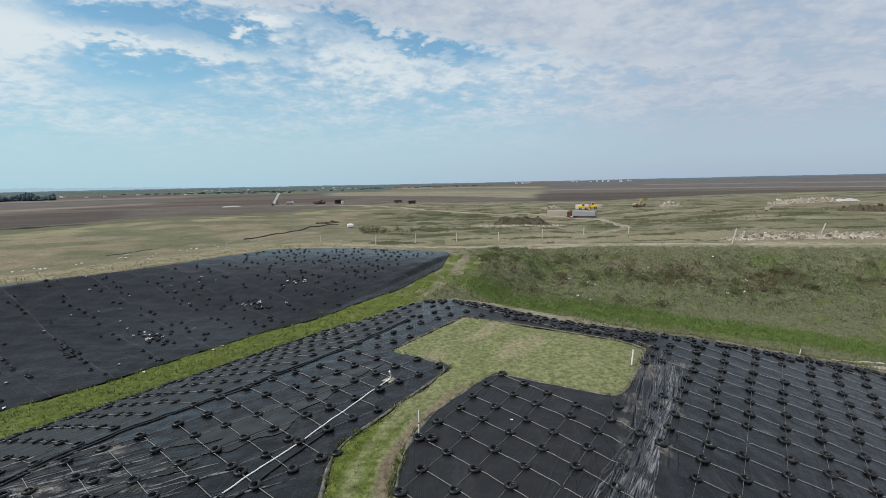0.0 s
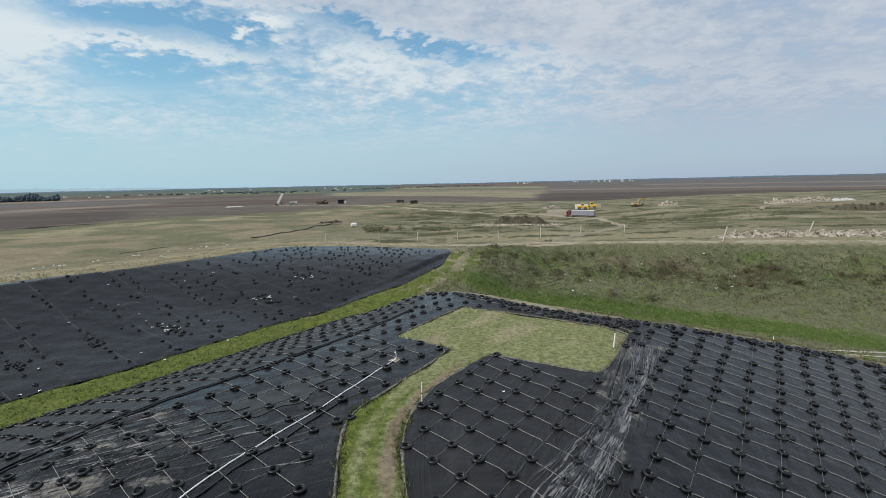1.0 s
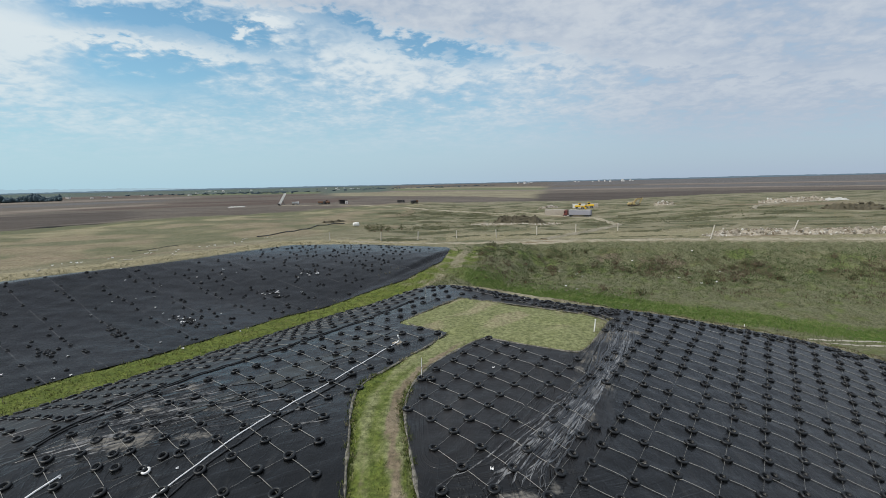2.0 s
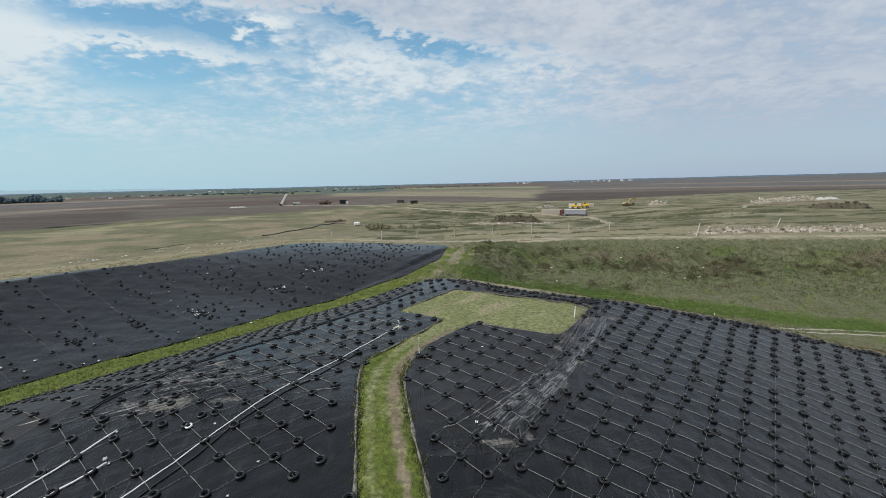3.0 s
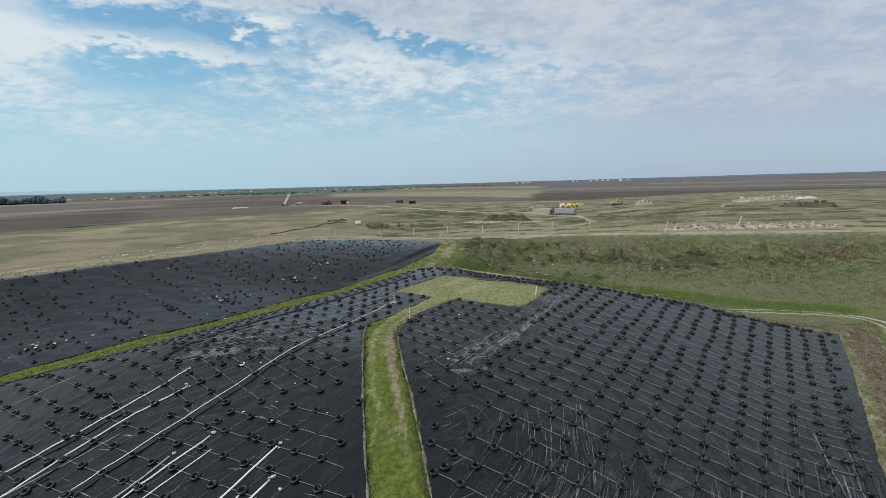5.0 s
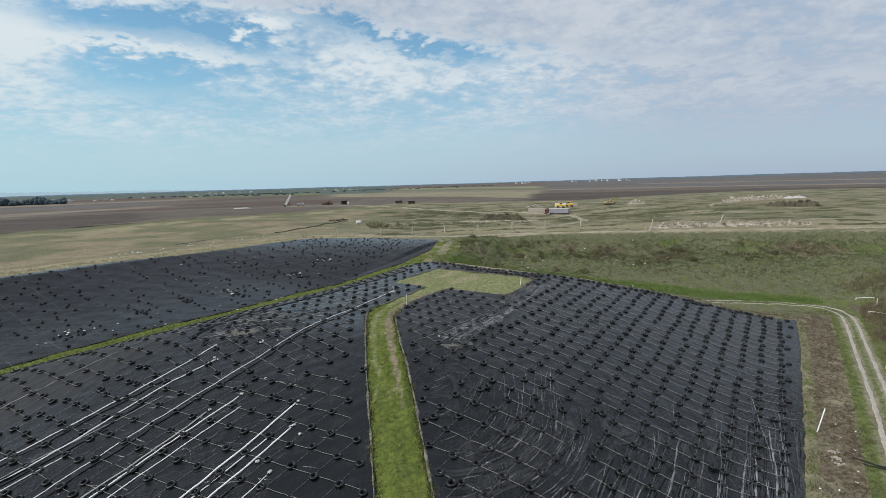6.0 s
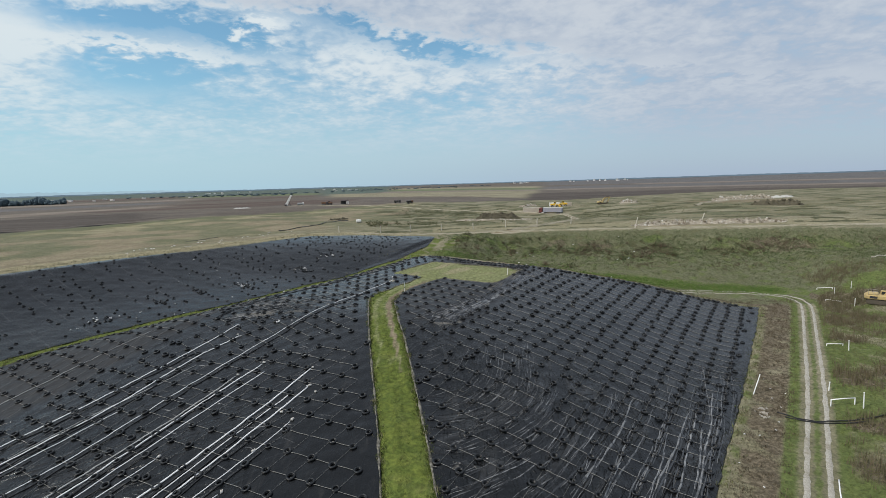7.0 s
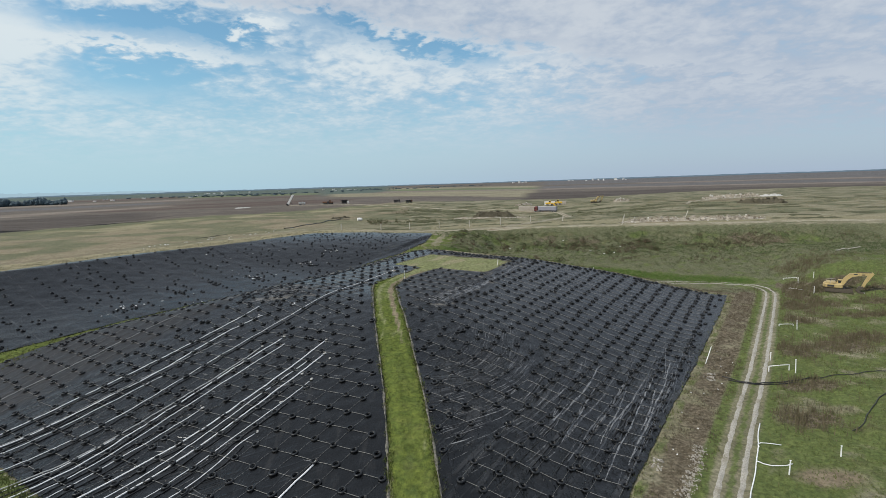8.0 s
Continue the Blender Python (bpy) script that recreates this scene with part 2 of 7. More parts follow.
def liner_material(name, shine=0.36, tone=1.0, panel=0.0):
    """Black plastic sheeting: dusty, creased, with dried silt where water stood."""
    m = Mat(name, 0.40, 0.0, shine)
    silt, folds, slack_u, slack_v = m.attr("zone")
    dust = m.ramp(m.noise(0.16, 5, 0.6, warp=0.3), 0.40, 0.70)
    fine = m.noise(3.0, 5, 0.65)
    streak = m.noise(0.8, 5, 0.6, stretch=(1.0, 0.12, 1), turn=-36)
    c = m.mix(m.maths("MULTIPLY", dust, 0.7), (0.0078 * tone, 0.0092 * tone, 0.0108 * tone), (0.0150 * tone, 0.0168 * tone, 0.0185 * tone))
    c = m.mix(m.maths("MULTIPLY", m.ramp(streak, 0.55, 0.75), 0.35), c, (0.045, 0.043, 0.040))
    edge = m.ramp(m.maths("ADD", silt, m.maths("MULTIPLY", m.maths("SUBTRACT", m.noise(1.1, 6, 0.7, warp=0.8), 0.5), 1.3)), 0.55, 0.85)
    flow = m.nt.nodes.new("ShaderNodeCombineXYZ")
    m.put(flow.inputs[0], m.maths("MULTIPLY", slack_u, 200.0)), m.put(flow.inputs[1], m.maths("MULTIPLY", slack_v, 200.0))
    edge = m.maths("MULTIPLY", edge, m.ramp(m.noise(2.4, 5, 0.65, flow.outputs[0], (1.0, 0.12, 1), 0.0, 0.3), 0.34, 0.58, 0.10, 1.0))
    c = m.mix(m.maths("MULTIPLY", edge, 0.85), c, m.mix(m.ramp(fine, 0.3, 0.7), (0.150, 0.140, 0.122), (0.29, 0.275, 0.245)))
    film = m.nt.nodes.new("ShaderNodeAttribute")
    film.attribute_name = "film"
    film = m.maths("MULTIPLY", film.outputs["Fac"], m.ramp(m.noise(0.5, 5, 0.65), 0.25, 0.7, 0.5, 1.0))
    c = m.mix(m.maths("MULTIPLY", film, 0.6), c, (0.022, 0.0195, 0.0195))
    if panel:
        # welded panels that run down the slope, each of its own age
        p = m.nt.nodes.new("ShaderNodeSeparateXYZ")
        m.nt.links.new(m.coord, p.inputs[0])
        down = m.maths("ADD", m.maths("MULTIPLY", p.outputs[0], 0.56 / panel), m.maths("MULTIPLY", p.outputs[1], 0.83 / panel))
        down = m.maths("ADD", down, m.maths("MULTIPLY", m.noise(0.05, 2), 0.25))
        tint = m.nt.nodes.new("ShaderNodeTexWhiteNoise")
        tint.noise_dimensions = "1D"
        m.put(tint.inputs["W"], m.maths("FLOOR", down))
        c = m.mix(m.maths("MULTIPLY", tint.outputs["Value"], 0.55), c, (0.0125, 0.0130, 0.0150))
        seam = m.ramp(m.maths("ABSOLUTE", m.maths("SUBTRACT", m.maths("FRACT", down), 0.5)), 0.482, 0.496)
        c = m.mix(m.maths("MULTIPLY", m.maths("MULTIPLY", seam, m.ramp(m.noise(0.25, 4), 0.40, 0.60)), 0.7), c, (0.075, 0.074, 0.074))
    # the slack gathers in lines side by side, their sheen painted as a paler tone
    run = m.nt.nodes.new("ShaderNodeCombineXYZ")
    m.put(run.inputs[0], m.maths("MULTIPLY", slack_u, 200.0)), m.put(run.inputs[1], m.maths("MULTIPLY", slack_v, 200.0))
    line = m.maths("ABSOLUTE", m.maths("SUBTRACT", m.noise(0.6, 3, 0.5, run.outputs[0], (1.0, 0.06, 1), 0.0, 0.2), 0.5))
    gather = m.maths("MULTIPLY", m.ramp(m.noise(0.16, 3, 0.6), 0.40, 0.60), folds)
    line = m.maths("MULTIPLY", m.ramp(line, 0.0, 0.06, 1.0, 0.0), gather)
    c = m.mix(m.maths("MULTIPLY", line, 0.45), c, (0.050, 0.051, 0.053))
    m.color(c)
    r = m.ramp(fine, 0.3, 0.7, 0.21, 0.34)
    m.rough(m.mix(m.maths("MAXIMUM", edge, m.maths("MULTIPLY", film, 0.55)), r, (0.9, 0.9, 0.9)))
    # fine creases on top of the folds of the mesh
    crease = m.maths("ABSOLUTE", m.maths("SUBTRACT", m.noise(0.9, 3, 0.55, stretch=(1.0, 0.22, 1), turn=-32, warp=0.7), 0.5))
    crease = m.ramp(crease, 0.0, 0.05, 1.0, 0.0)
    h = m.maths("ADD", m.maths("MULTIPLY", crease, m.maths("MULTIPLY", folds, 0.30)), m.maths("MULTIPLY", m.noise(0.7, 4, 0.6), 0.35))
    h = m.maths("ADD", h, m.maths("MULTIPLY", line, 0.9))
    m.bump(h, 0.4 if panel else 1.0, 0.24)
    return m.m


def tuft_material(name, a, b, c):
    """Blades and stalks: colour by clump."""
    m = Mat(name, 0.8, 0.0, 0.2)
    isl = m.noise(0.55, 4, 0.7)
    col = m.mix(m.ramp(isl, 0.35, 0.65), a, b)
    col = m.mix(m.maths("MULTIPLY", m.ramp(m.island(), 0.5, 1.0), 0.8), col, c)
    return m.color(col).m


def rubber_material():
    m = Mat("rubber", 0.42, 0.0, 0.45)
    dust = m.ramp(m.noise(5.0, 5, 0.65), 0.42, 0.72)
    base = m.mix(m.random(), (0.0025, 0.0029, 0.0036), (0.0070, 0.0078, 0.0094))
    m.color(m.mix(m.maths("MULTIPLY", dust, 0.35), base, (0.026, 0.029, 0.034)))
    return m.bump(m.noise(30, 3), 0.4, 0.01).m


LAND = ground_material()
LINER = liner_material("black_liner", 0.37, 0.34)
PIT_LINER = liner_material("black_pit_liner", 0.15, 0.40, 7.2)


def fold_material():
    """Creases of the sheeting: pale colour for painted sky glints as well as dried silt."""
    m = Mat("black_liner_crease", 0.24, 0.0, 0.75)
    # pale stretches paint the glints and the dried silt alike
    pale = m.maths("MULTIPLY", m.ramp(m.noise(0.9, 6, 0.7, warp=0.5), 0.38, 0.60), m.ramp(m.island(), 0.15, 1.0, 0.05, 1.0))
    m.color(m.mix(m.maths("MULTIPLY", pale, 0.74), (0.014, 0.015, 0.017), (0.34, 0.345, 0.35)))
    return m.bump(m.noise(9, 4), 0.3, 0.02).m


FOLD = fold_material()
RUBBER = rubber_material()
ROPE = plain("grey_rope", (0.25, 0.245, 0.23), 0.9, scale=2.0, wear=0.5, dirt=(0.09, 0.085, 0.08))
WHITE_PIPE = plain("white_plastic_pipe", (0.88, 0.88, 0.87), 0.45, scale=1.3, wear=0.12, dirt=(0.35, 0.33, 0.28))
GREY_PIPE = plain("grey_plastic_pipe", (0.42, 0.42, 0.41), 0.5, scale=1.3, wear=0.4)
BLACK_PIPE = plain("black_plastic_pipe", (0.014, 0.014, 0.015), 0.4, scale=1.0, wear=0.15, dirt=(0.06, 0.055, 0.05))
STEEL = plain("bare_steel", (0.40, 0.39, 0.37), 0.45, 0.6, wear=0.4)
TREAD = plain("dusty_track_steel", (0.095, 0.080, 0.060), 0.9, 0.1, wear=0.6, dirt=(0.05, 0.04, 0.03))
RUST = plain("rusty_steel", (0.16, 0.085, 0.05), 0.85, 0.2, wear=0.5)
YELLOW = plain("yellow_machine_paint", (0.47, 0.355, 0.155), 0.6, wear=0.85, scale=1.6, dirt=(0.24, 0.19, 0.11))
BRIGHT_YELLOW = plain("bright_yellow_paint", (0.75, 0.48, 0.03), 0.45, wear=0.2)
RED = plain("red_truck_paint", (0.13, 0.030, 0.024), 0.4, wear=0.2)
SILVER = plain("silver_trailer_skin", (0.27, 0.27, 0.31), 0.6, 0.0, wear=0.3, scale=0.7)
CREAM = plain("cream_container_paint", (0.45, 0.40, 0.34), 0.6, wear=0.45, scale=0.8)
DARK = plain("dark_steel", (0.03, 0.03, 0.032), 0.6, 0.1, wear=0.3)
WHITE = plain("white_paint", (0.75, 0.74, 0.71), 0.5, wear=0.25, scale=0.9)
GLASS = Mat("window_glass", 0.08, 0.0, 0.6).color((0.02, 0.025, 0.03)).m
def rubble_material():
    """Broken concrete and brick: pale lumps among dusty and brown ones."""
    m = Mat("broken_concrete", 0.95, 0.0, 0.2)
    isl = m.island()
    c = m.mix(m.ramp(isl, 0.1, 0.6), (0.20, 0.165, 0.12), (0.36, 0.325, 0.265))
    c = m.mix(m.ramp(isl, 0.72, 0.95), c, (0.58, 0.56, 0.52))
    c = m.mix(m.maths("MULTIPLY", m.ramp(m.noise(0.9, 6, 0.65), 0.48, 0.72), 0.6), c, (0.17, 0.14, 0.095))
    return m.color(c).bump(m.noise(11, 3), 0.6, 0.01).m


RUBBLE = rubble_material()
LIME = plain("lime_white", (0.52, 0.51, 0.48), 0.9, wear=0.4, scale=0.6, dirt=(0.3, 0.28, 0.24))
STONE = plain("pale_stone", (0.36, 0.34, 0.30), 0.95, wear=0.5, scale=2.0, dirt=(0.25, 0.2, 0.15), bump=0.4)
EARTH = plain("dug_earth", (0.085, 0.075, 0.048), 0.95, wear=0.5, scale=1.0, dirt=(0.06, 0.045, 0.03), bump=0.8)
LITTER = plain("pale_plastic_scrap", (0.70, 0.70, 0.70), 0.5, wear=0.3)
MOWN = tuft_material("mown_blades", (0.162, 0.188, 0.082), (0.190, 0.210, 0.102), (0.228, 0.232, 0.132))
GRASS = tuft_material("grass_blades", (0.115, 0.150, 0.035), (0.170, 0.175, 0.060), (0.23, 0.21, 0.10))
OLIVE = tuft_material("tussock_blades", (0.098, 0.118, 0.058), (0.130, 0.140, 0.078), (0.160, 0.158, 0.096))
HERB = tuft_material("herb_leaves", (0.052, 0.094, 0.030), (0.074, 0.110, 0.042), (0.094, 0.098, 0.050))
WAY = tuft_material("way_blades", (0.070, 0.104, 0.020), (0.094, 0.118, 0.028), (0.128, 0.130, 0.050))
MEADOW = tuft_material("meadow_blades", (0.094, 0.124, 0.034), (0.130, 0.144, 0.050), (0.164, 0.152, 0.078))
FENCE = plain("bleached_wood", (0.52, 0.48, 0.42), 0.85, wear=0.35, scale=3)
STRAW = tuft_material("straw_blades", (0.235, 0.210, 0.125), (0.165, 0.155, 0.088), (0.30, 0.265, 0.17))
VIVID = tuft_material("valley_blades", (0.072, 0.145, 0.030), (0.098, 0.162, 0.038), (0.138, 0.165, 0.052))
STALK = tuft_material("brown_weed_stalks", (0.118, 0.096, 0.060), (0.160, 0.134, 0.086), (0.098, 0.104, 0.048))
WEED = tuft_material("dry_weed_stalks", (0.092, 0.074, 0.048), (0.142, 0.116, 0.076), (0.062, 0.054, 0.036))
SHRUB = tuft_material("shrub_leaves", (0.066, 0.076, 0.032), (0.100, 0.104, 0.050), (0.046, 0.054, 0.024))
# distance haze is put into these bluish leaf colours
WOODS = tuft_material("hazed_far_tree_leaves", (0.050, 0.078, 0.094), (0.066, 0.092, 0.106), (0.040, 0.066, 0.084))


# ---- the shape of the land ----
def smoothstep(a, b, v):
    s = np.clip((v - a) / (b - a), 0.0, 1.0)
    return s * s * (3 - 2 * s)


def soft_min(k, *fields):
    least = functools.reduce(np.minimum, fields)
    return least - k * np.log(sum(np.exp(-(f - least) / k) for f in fields))


def crest_line(x):
    """The y of the far bank's crest."""
    return np.interp(x, [-60, 0, 20, 71, 100, 125, 160], [141, 139, 137, 118.5, 107, 96, 88])


def ground_height(x, y):
    """Height of the one sheet of land at (x, y)."""
    x, y = np.asarray(x, float), np.asarray(y, float)
    # distance across the green ditch: positive on the mound's side
    v = 0.83 * (x + 57) - 0.56 * (y - 33.5)
    # the covered mound: a flat top, a right face, a front nose, a left face, a face to the ditch, a back face
    u = 0.807 * x - 0.59 * y
    top = 7.9 + 0.04 * np.clip(y - 30, 0, 40)
    right = 5.6 - 0.285 * u + 0.4 * np.exp(-((u - 6) / 8) ** 2)
    nose = np.interp(y, [-80, -40, -16.3, -12.8, 0, 7.75, 14.4, 21, 40], [-2.0, 0.0, 2.0, 2.5, 3.9, 5.5, 7.1, 8.8, 14.0]) + np.interp(y, [-8, 2, 10, 16], [-0.10, -0.04, 0.0, 0.05]) * np.clip(x, -12, 14)
    left = 4.32 + 0.080 * x + 0.231 * y - 0.045 * np.clip(-36 - x, 0, 30)
    to_ditch = 0.6 + 0.27 * v + 0.07 * np.clip(y - 55, 0, 20) * smoothstep(14, 24, v)
    steep = -1.2 + 0.62 * (v - 1.5)
    mound = soft_min(0.5, top, right, nose, left, to_ditch, steep)
    edge = 51.5 + 0.76 * np.clip(22 - x, 0, 30)
    mound = mound - 0.55 * np.clip(y - edge, 0, 60) ** 2 / (1.5 + np.clip(y - edge, 0, 60))
    # low ground round it
    low = -1.4 + 0.7 * smoothstep(45, 60, x) * smoothstep(40, 0, y)
    # land behind: plateau that falls to the plain
    away = np.hypot(x, y)
    brink = np.interp(np.degrees(np.arctan2(x, y)), [-180, -45, -35, -24, -10, 10, 17, 27, 40, 180], [330, 330, 352, 440, 455, 440, 430, 560, 700, 700])
    far = 9.0 * smoothstep(brink + 130, brink, away)
    far = far + 2.2 * smoothstep(brink - 120, brink - 10, away) * smoothstep(brink + 130, brink, away) * smoothstep(20, -30, x) * smoothstep(-230, -150, x)
    far = far - 1.6 * np.exp(-((x - 70) / 60) ** 2 - ((y - 225) / 45) ** 2) + 2.0 * np.exp(-((x - 60) / 18) ** 2 - ((y - 282) / 16) ** 2)
    rolling = 0.9 * np.sin(x * 0.021 + 1.1) * np.sin(y * 0.017 + 0.4) + 0.5 * np.sin(x * 0.05 + y * 0.031)
    high = far - 0.6 + np.clip(0.02 * (x - 45), -1.2, 1.6) * smoothstep(450, 200, y) * smoothstep(-60, 10, x) + rolling * smoothstep(140, 220, y) * smoothstep(420, 260, away)
    # bank
    s = (y - crest_line(x)) * 0.93
    rise = np.interp(s, [-60, -46, -36, -26, -17, -11, -5, 0, 6], [0, 0.06, 0.17, 0.29, 0.40, 0.52, 0.76, 0.97, 1.0])
    right_rise = 0.55 * smoothstep(84, 110, x) * smoothstep(35, 62, y)
    rise = np.maximum(rise, right_rise)
    bank = low + (high - low) * rise
    # pit on the left
    side = np.clip((-v - 14) / 37, 0, 1) ** 1.5
    side = side * (1 - 0.15 * smoothstep(0.7, 1, side)) / 0.85 * 0.85 + 0.15 * side * smoothstep(0.7, 1, side)
    head = smoothstep(86, 137, y + 0.28 * (x + 45))
    pit_rise = 1 - (1 - side) * (1 - head)
    floor_ = -0.6 + 1.0 * smoothstep(-3, -18, v)
    pit = floor_ + (high - 0.4 - floor_) * pit_rise
    # left of the ditch is pit, right of it the bank
    w = smoothstep(-3, 3, v)
    lowland = pit * (1 - w) + bank * w
    # the grassy saddle between pit and valley
    saddle = -2 + 9.3 * smoothstep(70, 134, y) ** 0.8 - 0.006 * np.clip(np.abs(v - 5) - 4, 0, 60) ** 2 * 4
    lowland = np.maximum(lowland, np.minimum(saddle, high))
    k = 0.5
    z = np.maximum(mound, lowland) + k * np.log1p(np.exp(-np.abs(mound - lowland) / k))
    # the plain rises slowly towards the horizon
    return z + 26.0 * np.clip((away - 1500) / 3100, 0, 1) ** 1.5


# ---- helpers for building ----
def mesh_of(name, verts, faces, smooth=True):
    me = bpy.data.meshes.new(name)
    me.from_pydata([tuple(v) for v in verts], [], faces)
    if smooth:
        me.polygons.foreach_set("use_smooth", [True] * len(me.polygons))
    me.update()
    return me


def part(name, bm, material, parent, label="", m=None):
    """Links a bmesh (or a mesh) as one mesh object under a thing or a part."""
    if isinstance(bm, bmesh.types.BMesh):
        me = bpy.data.meshes.new(name)
        bm.to_mesh(me)
        bm.free()
    else:
        me = bm
    if not me.materials:
        me.materials.append(material)
    ob = new(name, me)
    if parent:
        ob.parent = parent
    if m is not None:
        ob.matrix_basis = m
    return tagged(ob, label)


def thing(name, m, label, category, group="", kind=""):
    ob = new(name)
    ob.empty_display_size = 0.3
    ob.matrix_basis = m
    return tagged(ob, label, category, group, kind)


def block(sx, sy, sz, at=(0, 0, 0), bevel=0.03, turn=None, bm=None, taper=1.0):
    """A bevelled box, its centre at at; taper narrows its top."""
    own = bmesh.new()
    bmesh.ops.create_cube(own, size=1.0)
    for v in own.verts:
        k = taper if v.co.z > 0 else 1.0
        v.co = Vector((v.co.x * sx * k, v.co.y * sy * k, v.co.z * sz))
    if bevel > 0:
        bmesh.ops.bevel(own, geom=own.edges[:], offset=min(bevel, 0.4 * min(sx, sy, sz)), segments=1, affect="EDGES")
    mat = Matrix.Translation(at) @ (turn or Matrix.Identity(4))
    bmesh.ops.transform(own, matrix=mat, verts=own.verts)
    if bm is None:
        return own
    tmp = bpy.data.meshes.new("tmp")
    own.to_mesh(tmp)
    own.free()
    bm.from_mesh(tmp)
    bpy.data.meshes.remove(tmp)
    return bm


def rod(a, b, r, sides=8, r2=None, bm=None):
    a, b = Vector(a), Vector(b)
    own = bm if bm is not None else bmesh.new()
    turn = (b - a).to_track_quat("Z", "Y").to_matrix().to_4x4()
    bmesh.ops.create_cone(own, cap_ends=True, segments=sides, radius1=r, radius2=r if r2 is None else r2, depth=(b - a).length,
                          matrix=Matrix.Translation((a + b) / 2) @ turn)
    return own


def tube(points, r, sides=6):
    """A round hose through points, as verts and faces."""
    pts = [Vector(p) for p in points]
    verts, faces = [], []
    for i, p in enumerate(pts):
        d = (pts[min(i + 1, len(pts) - 1)] - pts[max(i - 1, 0)]).normalized()
        side = d.cross(Vector((0, 0, 1)))
        side = side.normalized() if side.length > 1e-4 else Vector((1, 0, 0))
        up = side.cross(d)
        for k in range(sides):
            a = 2 * math.pi * k / sides
            verts.append(p + side * (r * math.cos(a)) + up * (r * math.sin(a)))
    for i in range(len(pts) - 1):
        for k in range(sides):
            j = (k + 1) % sides
            faces.append((i * sides + k, i * sides + j, (i + 1) * sides + j, (i + 1) * sides + k))
    faces.append(tuple(range(sides))[::-1])
    faces.append(tuple((len(pts) - 1) * sides + k for k in range(sides)))
    return verts, faces


def ground_at(x, y):
    return float(land_surface(x, y))


def on_ground(x, y, turn=0.0, lift=0.0):
    return pose(x, y, ground_at(x, y) + lift, 0, 0, turn)


def smooth_line(pts, step=0.6, wobble=0.0, seed=0):
    """Points every step metres along a rounded line through pts (x, y)."""
    pts = np.array(pts, float)
    for _ in range(2):
        q, r = 0.75 * pts[:-1] + 0.25 * pts[1:], 0.25 * pts[:-1] + 0.75 * pts[1:]
        mid = np.empty((2 * len(q), 2))
        mid[0::2], mid[1::2] = q, r
        pts = np.vstack([pts[:1], mid, pts[-1:]])
    seg = np.hypot(*np.diff(pts, axis=0).T)
    s = np.concatenate([[0], np.cumsum(seg)])
    t = np.linspace(0, s[-1], max(2, int(s[-1] / step) + 1))
    out = np.column_stack([np.interp(t, s, pts[:, 0]), np.interp(t, s, pts[:, 1])])
    if wobble:
        rng = np.random.default_rng(seed)
        p1, p2 = rng.uniform(0, 6.3, 2)
        d = np.gradient(out, axis=0)
        n = np.column_stack([-d[:, 1], d[:, 0]]) / np.maximum(np.hypot(*d.T), 1e-6)[:, None]
        out = out + n * (wobble * (np.sin(t * 0.45 + p1) + 0.6 * np.sin(t * 1.1 + p2)))[:, None]
    return out


def line_distance(x, y, pts):
    """Distance from each (x, y) to the broken line pts."""
    best = np.full(np.shape(x), 1e9)
    for (ax, ay), (bx, by) in zip(pts[:-1], pts[1:]):
        dx, dy = bx - ax, by - ay
        t = np.clip(((x - ax) * dx + (y - ay) * dy) / (dx * dx + dy * dy), 0, 1)
        best = np.minimum(best, np.hypot(x - ax - t * dx, y - ay - t * dy))
    return best


def inside(x, y, pts):
    hit = np.zeros(np.shape(x), bool)
    for (ax, ay), (bx, by) in zip(pts, pts[1:] + pts[:1]):
        cross = ((ay > y) != (by > y)) & (x < (bx - ax) * (y - ay) / ((by - ay) if by != ay else 1e-9) + ax)
        hit ^= cross
    return hit


def signed(x, y, pts):
    """Distance to a closed outline, negative inside."""
    d = line_distance(x, y, pts + pts[:1])
    return np.where(inside(x, y, pts), -d, d)


def to_outline(x, y, pts):
    """The nearest point of a closed outline."""
    best, ox, oy = np.full(np.shape(x), 1e9), np.array(x), np.array(y)
    for (ax, ay), (bx, by) in zip(pts, pts[1:] + pts[:1]):
        dx, dy = bx - ax, by - ay
        t = np.clip(((x - ax) * dx + (y - ay) * dy) / (dx * dx + dy * dy), 0, 1)
        cx, cy = ax + t * dx, ay + t * dy
        d = np.hypot(x - cx, y - cy)
        near = d < best
        best, ox, oy = np.where(near, d, best), np.where(near, cx, ox), np.where(near, cy, oy)
    return ox, oy


def bump_noise(x, y, scale, seed=0):
    """Soft noise from sines, about -1 to 1."""
    rng = np.random.default_rng(seed)
    total = np.zeros(np.shape(x))
    for _ in range(7):
        a, f, p = rng.uniform(0, 6.283), rng.uniform(0.6, 1.7) / scale, rng.uniform(0, 6.283)
        q = rng.uniform(0, 6.283)
        total += np.sin((x * math.cos(a) + y * math.sin(a)) * f * 6.283 + p + 1.3 * np.sin((x * math.sin(a) - y * math.cos(a)) * f * 3.1 + q))
    return total / 3.4


def bank_part(x, y):
    s = y - crest_line(x)
    return smoothstep(-42, -8, s) * smoothstep(1, -7, s) * smoothstep(-2, 14, x)


